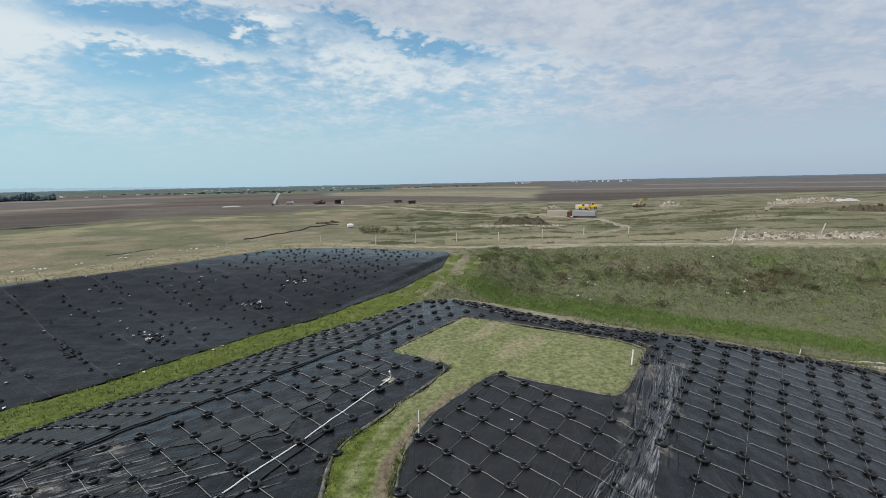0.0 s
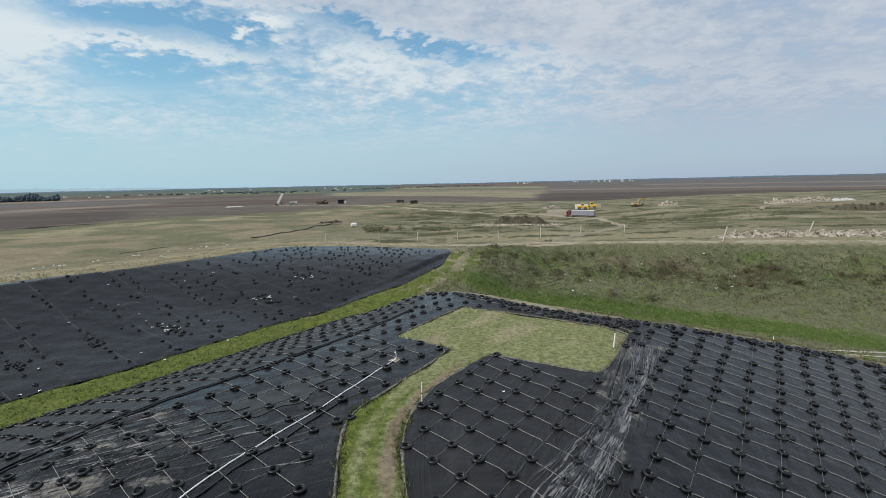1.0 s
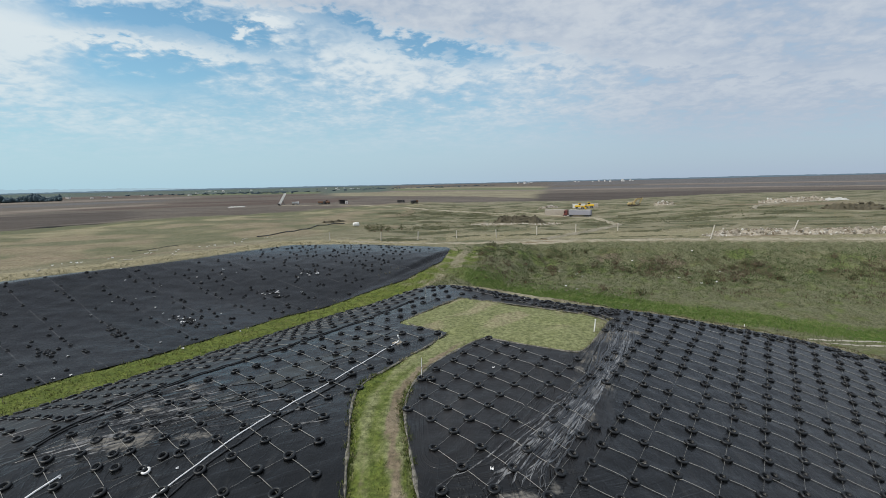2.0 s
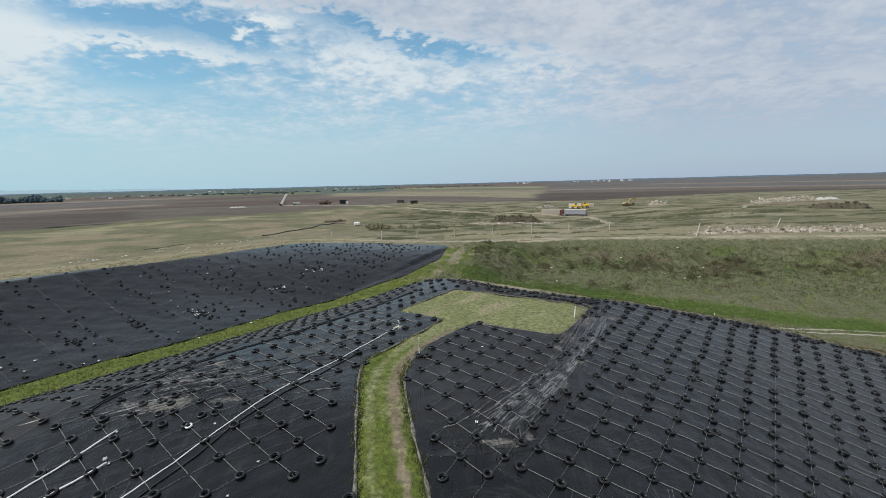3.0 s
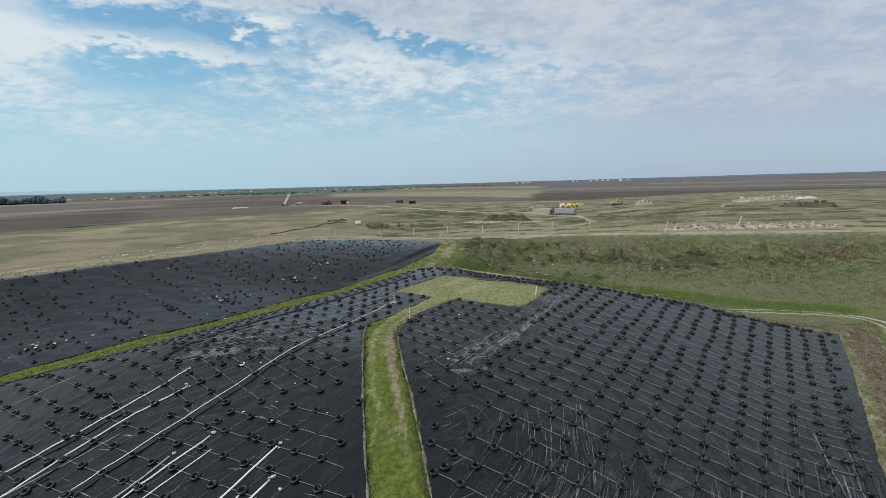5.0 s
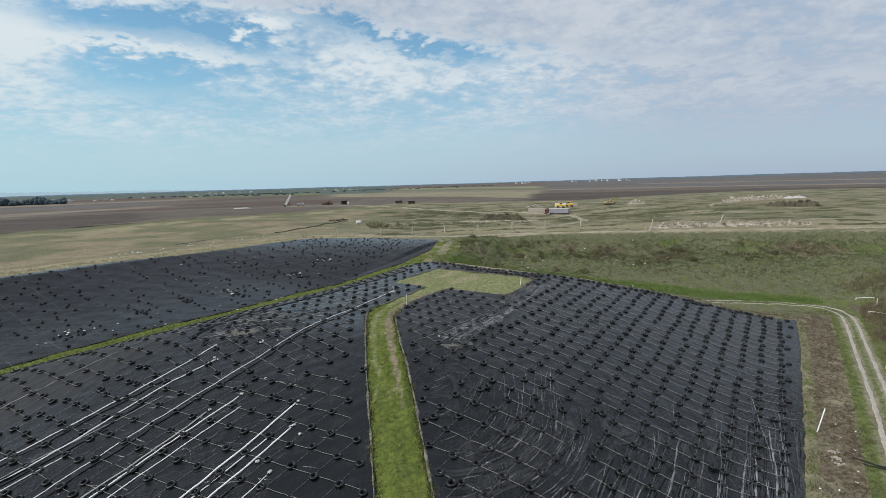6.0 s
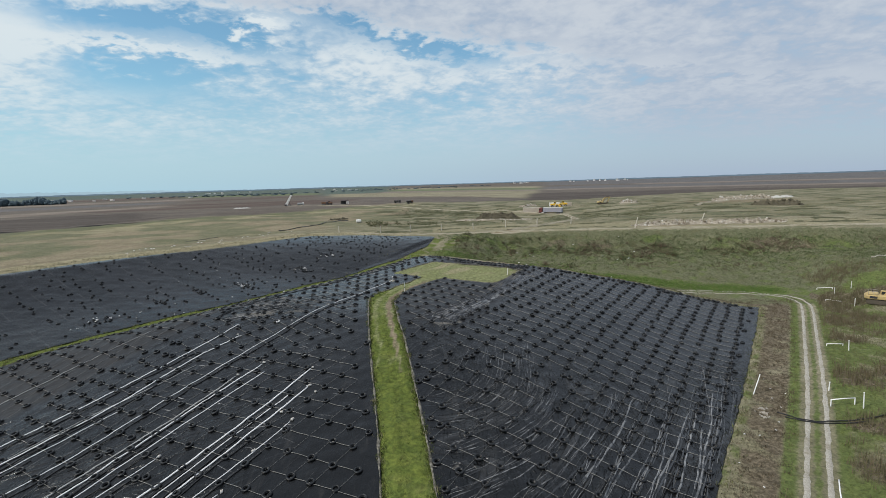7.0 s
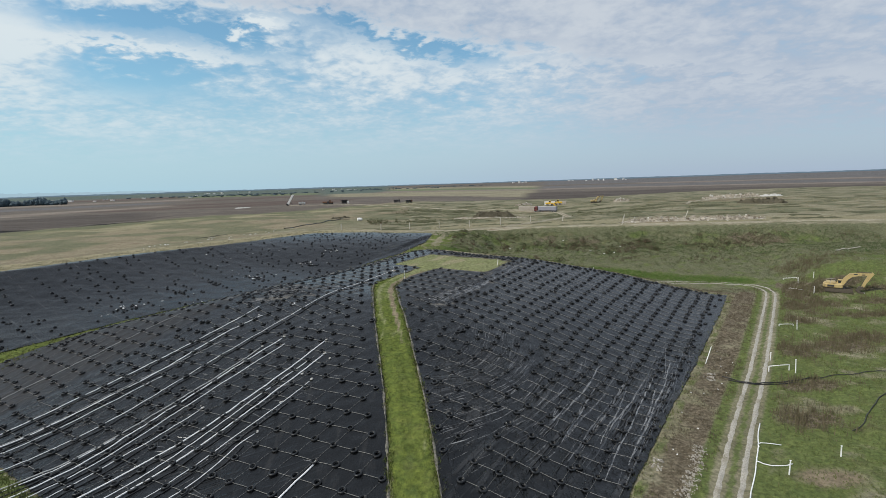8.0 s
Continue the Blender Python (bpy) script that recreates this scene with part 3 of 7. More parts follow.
def land_surface(x, y):
    """The land with its small unevenness."""
    near = (np.abs(x) < 140) & (y < 160) & (y > -60)
    z = ground_height(x, y) + np.where(near, 0.09 * bump_noise(x, y, 5.0, 3) + 0.04 * bump_noise(x, y, 1.9, 4), 0.3 * bump_noise(x, y, 21, 8) * (np.hypot(x, y) < 500))
    return z + bank_part(x, y) * (0.35 * bump_noise(x, y, 9, 5) + 0.18 * bump_noise(x, y, 3.2, 6))


# ---- outlines of the covers, in plan ----
MOUND_EDGE = [(16.0, -29.0), (20.6, -20.8), (25.4, -13.8), (30.2, -6.9), (40.1, 6.8), (51.2, 22.6), (60.5, 36.0), (69.5, 49.6), (48.0, 51.3), (22.0, 51.4),
              (13.5, 55.6), (8.0, 60.8), (1.5, 66.6), (-4.0, 70.8), (-15.4, 77.0), (-26.9, 60.8), (-38.1, 44.2), (-50.0, 28.0), (-63.4, 10.6),
              (-77.0, -11.0), (-58.0, -15.0), (-41.1, -12.4), (-31.6, -18.3), (-20.0, -28.0)]
GRASS_TOP = [(0.8, -30.0), (0.3, -21.1), (-1.6, -7.0), (-4.7, 9.5), (-5.8, 16.1), (-6.5, 20.9), (-7.6, 28.3), (-7.1, 31.0), (-4.7, 34.8), (-1.2, 40.3), (0.4, 43.5),
             (-5.7, 47.5), (-1.5, 53.3), (2.1, 58.4), (13.0, 52.0), (20.2, 47.6), (18.6, 45.0), (14.9, 38.4), (13.1, 36.9), (8.0, 39.5), (4.4, 41.8),
             (1.9, 39.0), (-1.4, 34.3), (-2.8, 30.4), (-3.2, 26.0), (-1.9, 17.8), (-0.4, 11.5), (1.9, -1.4), (3.5, -11.3), (4.8, -21.6), (5.4, -31.0)]
PIT_EDGE = [(-83.3, 90.5), (-73.6, 99.4), (-63.8, 112.6), (-55.8, 124.4), (-46.5, 137.4), (-34.0, 139.0), (-22.5, 139.0), (-8.0, 134.5), (0.5, 130.0), (1.6, 126.0), (-0.9, 114.0),
            (-9.2, 102.0), (-20.8, 93.2), (-32.0, 85.2), (-38.0, 75.8), (-46.2, 62.5), (-52.6, 54.8), (-62.0, 39.5), (-71.2, 22.0), (-84.0, -2.0), (-128.0, 8.0), (-103.5, 58.5), (-91.0, 81.0)]
TRACK = [(4.0, -62.0), (19.0, -36.0), (28.9, -21.2), (37.8, -8.7), (49.5, 6.9), (67.2, 32.0), (77.5, 46.5), (81.6, 53.0), (81.0, 58.0), (75.0, 61.5), (64.0, 64.5), (50.0, 68.0)]
CREST_TRACK = [(-120.0, 126.0), (-92.0, 112.0), (-60.0, 143.0), (-30.0, 146.5), (0.0, 138.5), (32.0, 133.5), (73.0, 121.0), (101.0, 110.5), (125.0, 102.0), (170.0, 94.0)]
HINTER_TRACK = [(30.0, 137.0), (64.0, 168.0), (68.0, 186.0), (78.0, 240.0), (60.0, 262.0), (20.0, 300.0), (-60.0, 400.0), (-140.0, 412.0)]


# ---- the land: one sheet to the horizon ----
def axis(lo, hi, step, reach, grow=1.12):
    core = list(np.arange(lo, hi + 1e-6, step))
    s, v = step, core[-1]
    while v < reach:
        s = min(s * grow, 55.0)
        v += s
        core.append(v)
    s, v, left_ = step, core[0], []
    while v > -reach:
        s = min(s * grow, 55.0)
        v -= s
        left_.append(v)
    return np.array(left_[::-1] + core)


def tilled_edge(x, y):
    """How far off the ploughed land begins on the left."""
    return np.interp(np.degrees(np.arctan2(x, y)), [-180, -48, -36, -25, -15, -6, 4], [285, 285, 298, 328, 368, 412, 460])


def plain_crops(bearing, away):
    """Colours of the fields in the plain, far field by far field: bearings, near and far edges (at those bearings), colour."""
    brown, dark, red, pale, straw, green, teal, grey = ((0.110, 0.093, 0.078), (0.074, 0.061, 0.052), (0.090, 0.065, 0.053), (0.190, 0.160, 0.130), (0.215, 0.195, 0.130),
                                                        (0.115, 0.138, 0.075), (0.080, 0.104, 0.088), (0.110, 0.105, 0.105))
    fields = (
        ((-180, 180), (300, 300), (5000, 5000), brown),
        ((-60, -33), (300, 330), (700, 800), dark),
        ((-60, -24), (640, 1150), (800, 1260), pale),
        ((-37, -12), (860, 860), (980, 1000), red),
        ((-30, -10), (1060, 980), (1240, 1120), red),
        ((-60, -30), (1100, 1400), (1400, 1650), grey),
        ((-60, -27), (1650, 1800), (1850, 2050), pale),
        ((-60, -27), (2250, 2300), (2500, 2600), red),
        ((-60, -27), (3000, 2900), (5000, 5000), teal),
        ((-28, -14), (1500, 1700), (1700, 1900), red),
        ((-28, -14), (2300, 2000), (2700, 2500), green),
        ((-28, -14), (2700, 2500), (5000, 5000), teal),
        ((-14, -6), (1700, 2150), (5000, 5000), teal),
        ((-15, 2), (1250, 1250), (1600, 2050), brown),
        ((-13, 12), (1450, 760), (2050, 1500), straw),
        ((-7, 12), (1950, 1490), (2250, 1700), pale),
        ((-6, 11.5), (2250, 1700), (2750, 2050), green),
        ((-6, 11.5), (2750, 2050), (3300, 2500), straw),
        ((10.5, 60), (380, 500), (1150, 1250), dark),
        ((11.5, 60), (1150, 1250), (1560, 1380), brown),
        ((12, 60), (1560, 1380), (1760, 1480), pale),
        ((12, 60), (1760, 1480), (2300, 1900), grey),
        ((22, 60), (2350, 1950), (2700, 2150), pale),
        ((12, 60), (2700, 2150), (5000, 5000), grey),
    )
    out = [np.zeros(np.shape(away)) for _ in range(3)]
    for (b0, b1), near, far_, col in fields:
        lo, hi = np.interp(bearing, (b0, b1), near), np.interp(bearing, (b0, b1), far_)
        w = smoothstep(lo * 0.98, lo * 1.02, away) * smoothstep(hi * 1.02, hi * 0.98, away) * smoothstep(b0 - 0.9, b0 + 0.9, bearing) * smoothstep(b1 + 0.9, b1 - 0.9, bearing)
        out = [o * (1 - w) + c * w for o, c in zip(out, col)]
    return out


WEED_PATCHES = ((77.0, 39.0, 3.6, 6.5), (94.0, 51.0, 8.0, 3.0), (101.0, 46.0, 5.0, 1.5), (84.0, 40.0, 3.5, 3.0), (70.5, 29.0, 3.0, 3.0), (65.0, 13.0, 6.0, 3.2), (73.0, 17.5, 5.0, 3.0), (57.5, 12.0, 2.2, 4.2), (52.0, 0.3, 4.5, 2.2), (45.0, -8.0, 4.4, 3.0), (96.0, 52.0, 4.0, 2.0),
                (88.0, 55.0, 5.0, 5.0), (84.0, 47.0, 3.0, 3.5), (97.0, 66.0, 9.0, 5.0), (86.0, 31.0, 7.0, 2.2), (98.0, 40.0, 7.0, 2.4), (60.0, 22.0, 2.0, 2.4))


def build_land():
    xs, ys = axis(-70, 105, 0.55, 4600, 1.05), axis(-45, 300, 0.55, 4600, 1.08)
    ys = ys[ys > -900]
    # beyond the bank a coarser step is enough
    ys = np.concatenate([ys[ys <= 75], ys[(ys > 75) & (ys <= 150)][::2], ys[(ys > 150) & (ys <= 300)][::4], ys[ys > 300]])
    X, Y = np.meshgrid(xs, ys)
    top = signed(X, Y, GRASS_TOP)
    mound = signed(X, Y, MOUND_EDGE)
    pit = signed(X, Y, PIT_EDGE)
    under = np.maximum(mound, -top)
    Z = land_surface(X, Y)
    Z = Z - 0.5 * smoothstep(0.5, -1.1, under) - 0.5 * smoothstep(0.5, -1.1, pit)
    Z = Z + 0.06 * smoothstep(0.2, -0.8, top)
    bank_zone = bank_part(X, Y)
    # wheel ruts are worn in
    track = line_distance(X, Y, [tuple(p) for p in smooth_line(TRACK, 2.0)])
    rut = np.exp(-((track - 0.85) / 0.33) ** 2)
    v = 0.83 * (X + 57) - 0.56 * (Y - 33.5)
    away = np.hypot(X, Y)
    brink = np.interp(np.degrees(np.arctan2(X, Y)), [-180, -45, -35, -24, -10, 10, 17, 27, 40, 180], [330, 330, 352, 440, 455, 440, 430, 560, 700, 700])
    s = Y - crest_line(X)
    n1, n2, n3 = bump_noise(X, Y, 17, 11), bump_noise(X, Y, 7, 12), bump_noise(X, Y, 60, 13)
    # ditch, saddle and valley floor are lush
    lush = smoothstep(-16, -10, v) * smoothstep(13, 9, v) * smoothstep(104, 92, Y)
    lush = np.maximum(lush, 0.85 * np.exp(-(line_distance(X, Y, [(8.0, 104.0), (24.0, 95.5), (41.0, 85.5), (56.0, 76.5), (70.0, 66.5), (80.0, 63.0)]) / 3.0) ** 2) * (0.8 + 0.35 * n2))
    lush = np.maximum(lush, 0.72 * smoothstep(-7, -3, v) * smoothstep(14, 6, v) * smoothstep(80, 92, Y) * smoothstep(138, 124, Y) * (0.85 + 0.4 * n2))
    saddle_way = np.exp(-((line_distance(X, Y, [(6.0, 139.0), (6.5, 128.0), (5.0, 120.0), (2.0, 111.0), (0.2, 103.0), (-4.0, 97.0)])) / 1.3) ** 2)
    lush = lush * (1 - 0.6 * saddle_way)
    valley = np.exp(-(line_distance(X, Y, [(4.0, 106.0), (24.0, 96.0), (41.0, 86.0), (56.0, 77.0), (70.0, 67.0), (84.0, 62.0)]) / 5.0) ** 2)
    meadow = valley * (0.95 + 0.4 * n2)
    field_right = smoothstep(1.5, 3.0, track) * (X > np.interp(Y, [-62, -21, 7, 32, 53, 62], [4, 29, 49.5, 67, 81.6, 90])) * smoothstep(70, 58, Y)
    meadow = np.maximum(meadow, field_right * (0.78 + 0.35 * n1 + 0.25 * n2))
    verge = np.exp(-((track - 2.2) / 0.9) ** 2) * (Y < 58)
    meadow = np.maximum(meadow, 0.8 * verge)
    meadow = np.maximum(meadow, 0.62 * smoothstep(0.6, 0.2, track) * (Y < 58))
    # wheel marks on the mound's green way
    way = [tuple(p) for p in smooth_line([(2.9, -30.0), (2.5, -21.0), (0.2, -5.0), (-2.4, 10.0), (-4.0, 17.0), (-5.2, 27.0), (-3.6, 33.0), (0.2, 39.5), (4.0, 44.0)], 1.5)]
    dway = line_distance(X, Y, way)
    beside = X - np.interp(Y, [p[1] for p in way], [p[0] for p in way])
    n6 = bump_noise(X * 1.6, Y * 0.22, 1.7, 18)
    bend = smoothstep(13, 25, Y) * smoothstep(42, 34, Y)
    ruts = 0.95 * np.exp(-((beside - 1.0) / 0.45) ** 4) + 0.50 * np.exp(-((beside + 1.05) / 0.48) ** 4)
    marks = np.clip(ruts * (1.0 + 0.12 * n2 + 0.14 * n6) + bend * smoothstep(0.2, 0.8, beside) * (0.30 + 0.25 * n6), 0, 1) * smoothstep(0.15, -0.3, top) * smoothstep(44, 38, Y)
    mown = smoothstep(0.3, -0.3, top)
    lush = np.maximum(lush, mown * np.clip(1.0 + 0.25 * n2 + 0.25 * n6 - 0.55 * marks * smoothstep(2, 14, Y), 0, 1) * (1 - 0.4 * bend * smoothstep(-1.6, -0.4, beside)) * smoothstep(42, 30, Y))
    meadow = np.maximum(meadow, 0.5 * mown * smoothstep(14, -2, Y) * (0.75 + 0.3 * n2))
    meadow = np.maximum(meadow, bank_zone * np.clip(0.16 + 0.36 * smoothstep(-0.4, 0.7, n3 + 0.5 * n1) + 0.22 * smoothstep(60, 15, X) + 0.15 * n2, 0, 0.62))
    meadow = np.maximum(meadow, 0.42 * smoothstep(2, 9, mound) * smoothstep(13, 18, v) * smoothstep(50, 56, Y) * smoothstep(-4, -12, s) * (0.85 + 0.5 * n2))
    meadow = np.maximum(meadow, 0.8 * (mound > 0) * smoothstep(-8, -16, X) * smoothstep(8, -4, Y) * smoothstep(4, 7, v) * (0.9 + 0.4 * n2))
    meadow = np.maximum(meadow, 0.48 * (mound > 0) * smoothstep(3.0, 0.9, mound) * (X > 8) * (Y < 45) * (0.8 + 0.5 * n2))
    meadow = np.maximum(meadow, 0.75 * (mound > 0) * smoothstep(-16, -26, Y) * smoothstep(0.9, 1.6, track) * (0.85 + 0.4 * n2))
    gravel = 0.10 * rut
    brown_strip = smoothstep(0.3, 1.8, mound) * smoothstep(2.2, 3.4, track) * smoothstep(8, 16, X + 3 * n2) * smoothstep(-38, -28, Y + 3 * n1) * smoothstep(56, 50, Y) * (1 - np.clip(field_right, 0, 1)) * smoothstep(14, 7, mound)
    patch = sum(np.exp(-((X - a) / r) ** 2 - ((Y - b) / q) ** 2) for a, b, r, q in
                WEED_PATCHES)
    brown = np.maximum(0.9 * brown_strip * (0.8 + 0.3 * n2), np.clip(patch, 0, 1) * field_right * (0.9 + 0.3 * n2))
    brown = np.maximum(brown, bank_zone * np.clip(0.75 * bump_noise(X, Y, 26, 21) - 0.15, 0, 0.6))
    spots = lambda table: np.clip(sum(np.exp(-((X - a) / r) ** 2 - ((Y - b) / q) ** 2) for a, b, r, q in table), 0, 1)
    meadow = np.maximum(meadow, bank_zone * 0.85 * spots(((25, 122, 11, 6), (75, 112, 9, 4), (36, 112, 9, 5), (115, 88, 12, 5), (21, 105, 9, 3), (92, 92, 8, 3))) * (0.85 + 0.4 * n2))
    brown = np.maximum(brown, bank_zone * 0.85 * spots(((55, 113, 8, 5), (69, 103, 8, 4), (100, 98, 10, 4), (86, 84, 10, 3), (44, 120, 6, 3), (62, 92, 8, 2.5))) * (0.85 + 0.5 * n2))
    high = smoothstep(-3, 3, s) + smoothstep(-50, -56, v)
    high = np.clip(high, 0, 1)
    dark = bank_zone * np.clip(0.04 + 0.62 * n1 + 0.32 * n2, 0, 0.75)
    hollow = np.exp(-((Y - 285 + 0.15 * X) / 38) ** 2) * smoothstep(-70, -30, X) * smoothstep(75, 20, X)
    hollow = np.maximum(hollow, 0.8 * np.exp(-((Y - 205) / 22) ** 2) * smoothstep(-40, 0, X) * smoothstep(180, 120, X))
    dark = np.maximum(dark, hollow * np.clip(0.55 + 0.5 * bump_noise(X, Y * 1.6, 30, 16), 0, 1))
    dark = np.maximum(dark, smoothstep(3, 12, s) * (X > -25) * smoothstep(brink, brink - 60, away) * np.clip(1.35 * bump_noise(X, Y * 2.4, 38, 17) + 0.45 * n2 - 0.08, 0, 0.9))
    n4, n5 = bump_noise(X, Y * 2.0, 55, 14), bump_noise(X, Y * 1.6, 24, 15)
    olive = np.clip(bank_zone * 0.9 + high * (X > -30) * np.clip(0.35 + 0.6 * n4 + 0.35 * n5, 0, 0.9) + high * (X <= -30) * np.clip(0.25 + 0.5 * n3, 0, 0.8), 0, 1)
    olive = np.maximum(olive, 0.85 * smoothstep(1.0, 3.0, mound) * (v > 8) * (s < 0) * smoothstep(48, 54, Y))
    olive = np.maximum(olive, 0.45 * smoothstep(0, 30, -v - 58) * smoothstep(420, 330, away) * (X < -20))
    straw = smoothstep(0.6, 2.0, pit) * smoothstep(17, 9, pit + 3 * n2) * (v < -20) * 0.95
    straw = np.maximum(straw, 0.55 * smoothstep(2, 8, s) * smoothstep(60, 20, s) * (X > 0))
    straw = np.maximum(straw, 0.20 * marks * smoothstep(0, 12, Y))
    meadow = meadow * (1 - 0.8 * marks)
    lush = lush * (1 - 0.6 * marks * smoothstep(0, 12, Y))
    straw = np.maximum(straw, 0.34 * saddle_way)
    straw = np.maximum(straw, bank_zone * 0.5 * spots(((16, 116, 7, 4), (90, 106, 10, 5), (48, 101, 8, 3), (112, 100, 9, 4))))
    straw = np.maximum(straw, 0.38 * np.exp(-((mound - 2.0) / 2.5) ** 2) * (mound > 0) * (Y > 51) * (v > 12))
    crest_way = line_distance(X, Y, [tuple(p) for p in smooth_line(CREST_TRACK, 3.0)])
    hinter = line_distance(X, Y, [tuple(p) for p in smooth_line(HINTER_TRACK, 5.0)])
    bare = np.maximum(0.8 * np.exp(-(crest_way / 1.8) ** 2), 0.7 * np.exp(-(hinter / 2.2) ** 2))
    bare = np.maximum(bare, 0.85 * np.exp(-((X + 95) / 70) ** 2 - ((Y - 408) / 22) ** 2))
    bare = np.maximum(bare, 0.85 * np.exp(-((X + 75) / 95) ** 2 - ((Y - 396 + 0.1 * X) / 12) ** 2) * np.clip(0.8 + 0.6 * n2, 0, 1))
    bare = np.maximum(bare, 0.75 * np.exp(-((X - 100) / 32) ** 2 - ((Y - 125) / 6) ** 2))
    bare = np.maximum(bare, 0.7 * np.exp(-((X - 66) / 26) ** 2 - ((Y - 258) / 16) ** 2) * np.clip(0.8 + n1, 0, 1))
    bare = np.maximum(bare, 0.8 * np.exp(-((X - 190) / 60) ** 2 - ((Y - 262) / 22) ** 2))
    bare = np.maximum(bare, 0.55 * high * (X < -20) * smoothstep(-58, -66, v) * smoothstep(tilled_edge(X, Y) - 10, tilled_edge(X, Y) - 70, away) * np.clip(0.75 + 0.8 * n3, 0, 1))
    bare = np.maximum(bare, 0.8 * np.exp(-((X - 39.5) / 4.0) ** 2 - ((Y + 18.8) / 2.0) ** 2))
    bare = bare * np.where((v < -20) & (X < 0), smoothstep(7, 13, pit + 2 * n2), 1.0)
    bare = np.maximum(bare, (0.26 + 0.52 * smoothstep(-2, 15, Y)) * marks)
    mown_pale = mown * smoothstep(40, 46, Y) * np.clip(0.35 + 0.8 * bump_noise(X, Y, 9, 19), 0, 0.8)
    straw = np.maximum(straw, 0.72 * mown_pale)
    bearing = np.degrees(np.arctan2(X, Y))
    tilled = tilled_edge(X, Y)
    field = np.where(bearing < 4, smoothstep(tilled - 4, tilled + 8, away + 3 * n1), smoothstep(brink + 5, brink + 60, away))
    edge_green = np.exp(-((away - tilled + 18) / 24) ** 2) * (bearing < -8) * (bearing > -110)
    olive = np.maximum(olive, 0.9 * edge_green)
    west = high * (X < -20) * smoothstep(-62, -76, v) * smoothstep(tilled, tilled - 20, away)
    olive = np.maximum(olive, 0.6 * west)
    lush = np.maximum(lush, 0.24 * west * np.clip(0.75 + 0.8 * n3, 0, 1) * smoothstep(-12, -30, bearing))
    straw = np.maximum(straw, west * np.clip(0.42 + 0.3 * n3 + 0.15 * n1, 0.2, 0.7))
    lush = np.maximum(lush, 0.46 * edge_green * np.clip(0.7 + n1, 0, 1))
    crop = plain_crops(bearing, away + 14 * n3)
    ny, nx = X.shape
    verts = np.column_stack([X.ravel(), Y.ravel(), Z.ravel()])
    idx = np.arange(nx * ny).reshape(ny, nx)
    quads = np.stack([idx[:-1, :-1], idx[:-1, 1:], idx[1:, 1:], idx[1:, :-1]], -1).reshape(-1, 4)
    me = bpy.data.meshes.new("ground")
    me.vertices.add(len(verts))
    me.vertices.foreach_set("co", verts.ravel())
    me.loops.add(quads.size)
    me.loops.foreach_set("vertex_index", quads.ravel().astype(np.int32))
    me.polygons.add(len(quads))
    me.polygons.foreach_set("loop_start", np.arange(0, quads.size, 4, dtype=np.int32))
    me.polygons.foreach_set("loop_total", np.full(len(quads), 4, dtype=np.int32))
    me.polygons.foreach_set("use_smooth", np.ones(len(quads), bool))
    me.update()
    for name, chans in (("zone", (lush, brown, gravel, field)), ("zone_b", (olive, bare, dark, straw)), ("zone_c", (mown, meadow, 0 * mown, 0 * mown)), ("crop", (*crop, 0 * mown))):
        a = me.attributes.new(name, "FLOAT_COLOR", "POINT")
        a.data.foreach_set("color", np.clip(np.stack([c.ravel() for c in chans], -1), 0, 1).ravel().astype(np.float32))
    me.materials.append(LAND)
    ob = new("ground", me)
    tagged(ob, "open grassland with banks, a green ditch and ploughed plain", "ground", kind="structure")


build_land()


# ---- the black covers ----
def wrinkle(x, y, fx, fy, pitch, sharp, seed):
    """Folds that run along (fx, fy)."""
    across, along = -fy * x + fx * y, fx * x + fy * y
    ph = across / pitch * math.pi + 1.5 * bump_noise(x, y, 14, seed) + 0.6 * np.sin(along * 0.21 + seed)
    crest = (1 - np.abs(np.sin(ph))) ** sharp
    return crest * np.clip(0.5 + 0.9 * bump_noise(along * 0.35, across * 2.0, 6, seed + 1), 0, 1.3)


CREASE = [(19.6, 47.5), (15.8, 38.0), (12.0, 31.0), (8.4, 23.5), (5.0, 17.5), (2.0, 14.5)]


def cover_shape(x, y):
    """Lift of the mound's sheeting over the land, and how creased it is."""
    crease = np.exp(-(line_distance(x, y, CREASE) / 2.6) ** 2)
    front = smoothstep(16, 2, y) * smoothstep(2, 6, x)
    foot = smoothstep(9, 1, line_distance(x, y, [(20.6, -20.8), (30.2, -6.9), (40.1, 6.8), (51.2, 22.6)])) * smoothstep(30, 10, y)
    messy = np.exp(-((x + 22) / 7) ** 2 - ((y - 24) / 4) ** 2)
    left_front = smoothstep(-8, -20, x) * smoothstep(8, -10, y)
    amount = np.clip(1.0 * crease + 0.85 * front + 1.0 * foot + 0.9 * messy + 0.35 * left_front + 0.10, 0, 1.2)
    lift = 0.16 * crease * wrinkle(x, y, 0.42, 0.90, 0.75, 3.0, 31)
    lift = lift + 0.20 * (0.3 * front + foot) * wrinkle(x, y, 0.55, 0.835, 2.1, 6.0, 41)
    lift = lift + 0.16 * messy * wrinkle(x, y, 0.9, 0.3, 0.9, 3.0, 51)
    lift = lift + 0.05 * wrinkle(x, y, 0.84, -0.53, 2.4, 4.0, 61) + 0.035 * bump_noise(x, y, 2.6, 71)
    return lift, amount


def crest_side(x, y):
    """Positive on the ditch side of the mound's crest."""
    return np.interp(y, [-10, 8, 20, 28.6, 33.2, 41.1, 48.1, 60, 72], [-54, -40, -31.5, -26.6, -24.0, -16.8, -11.5, -3.5, -1.0]) - x


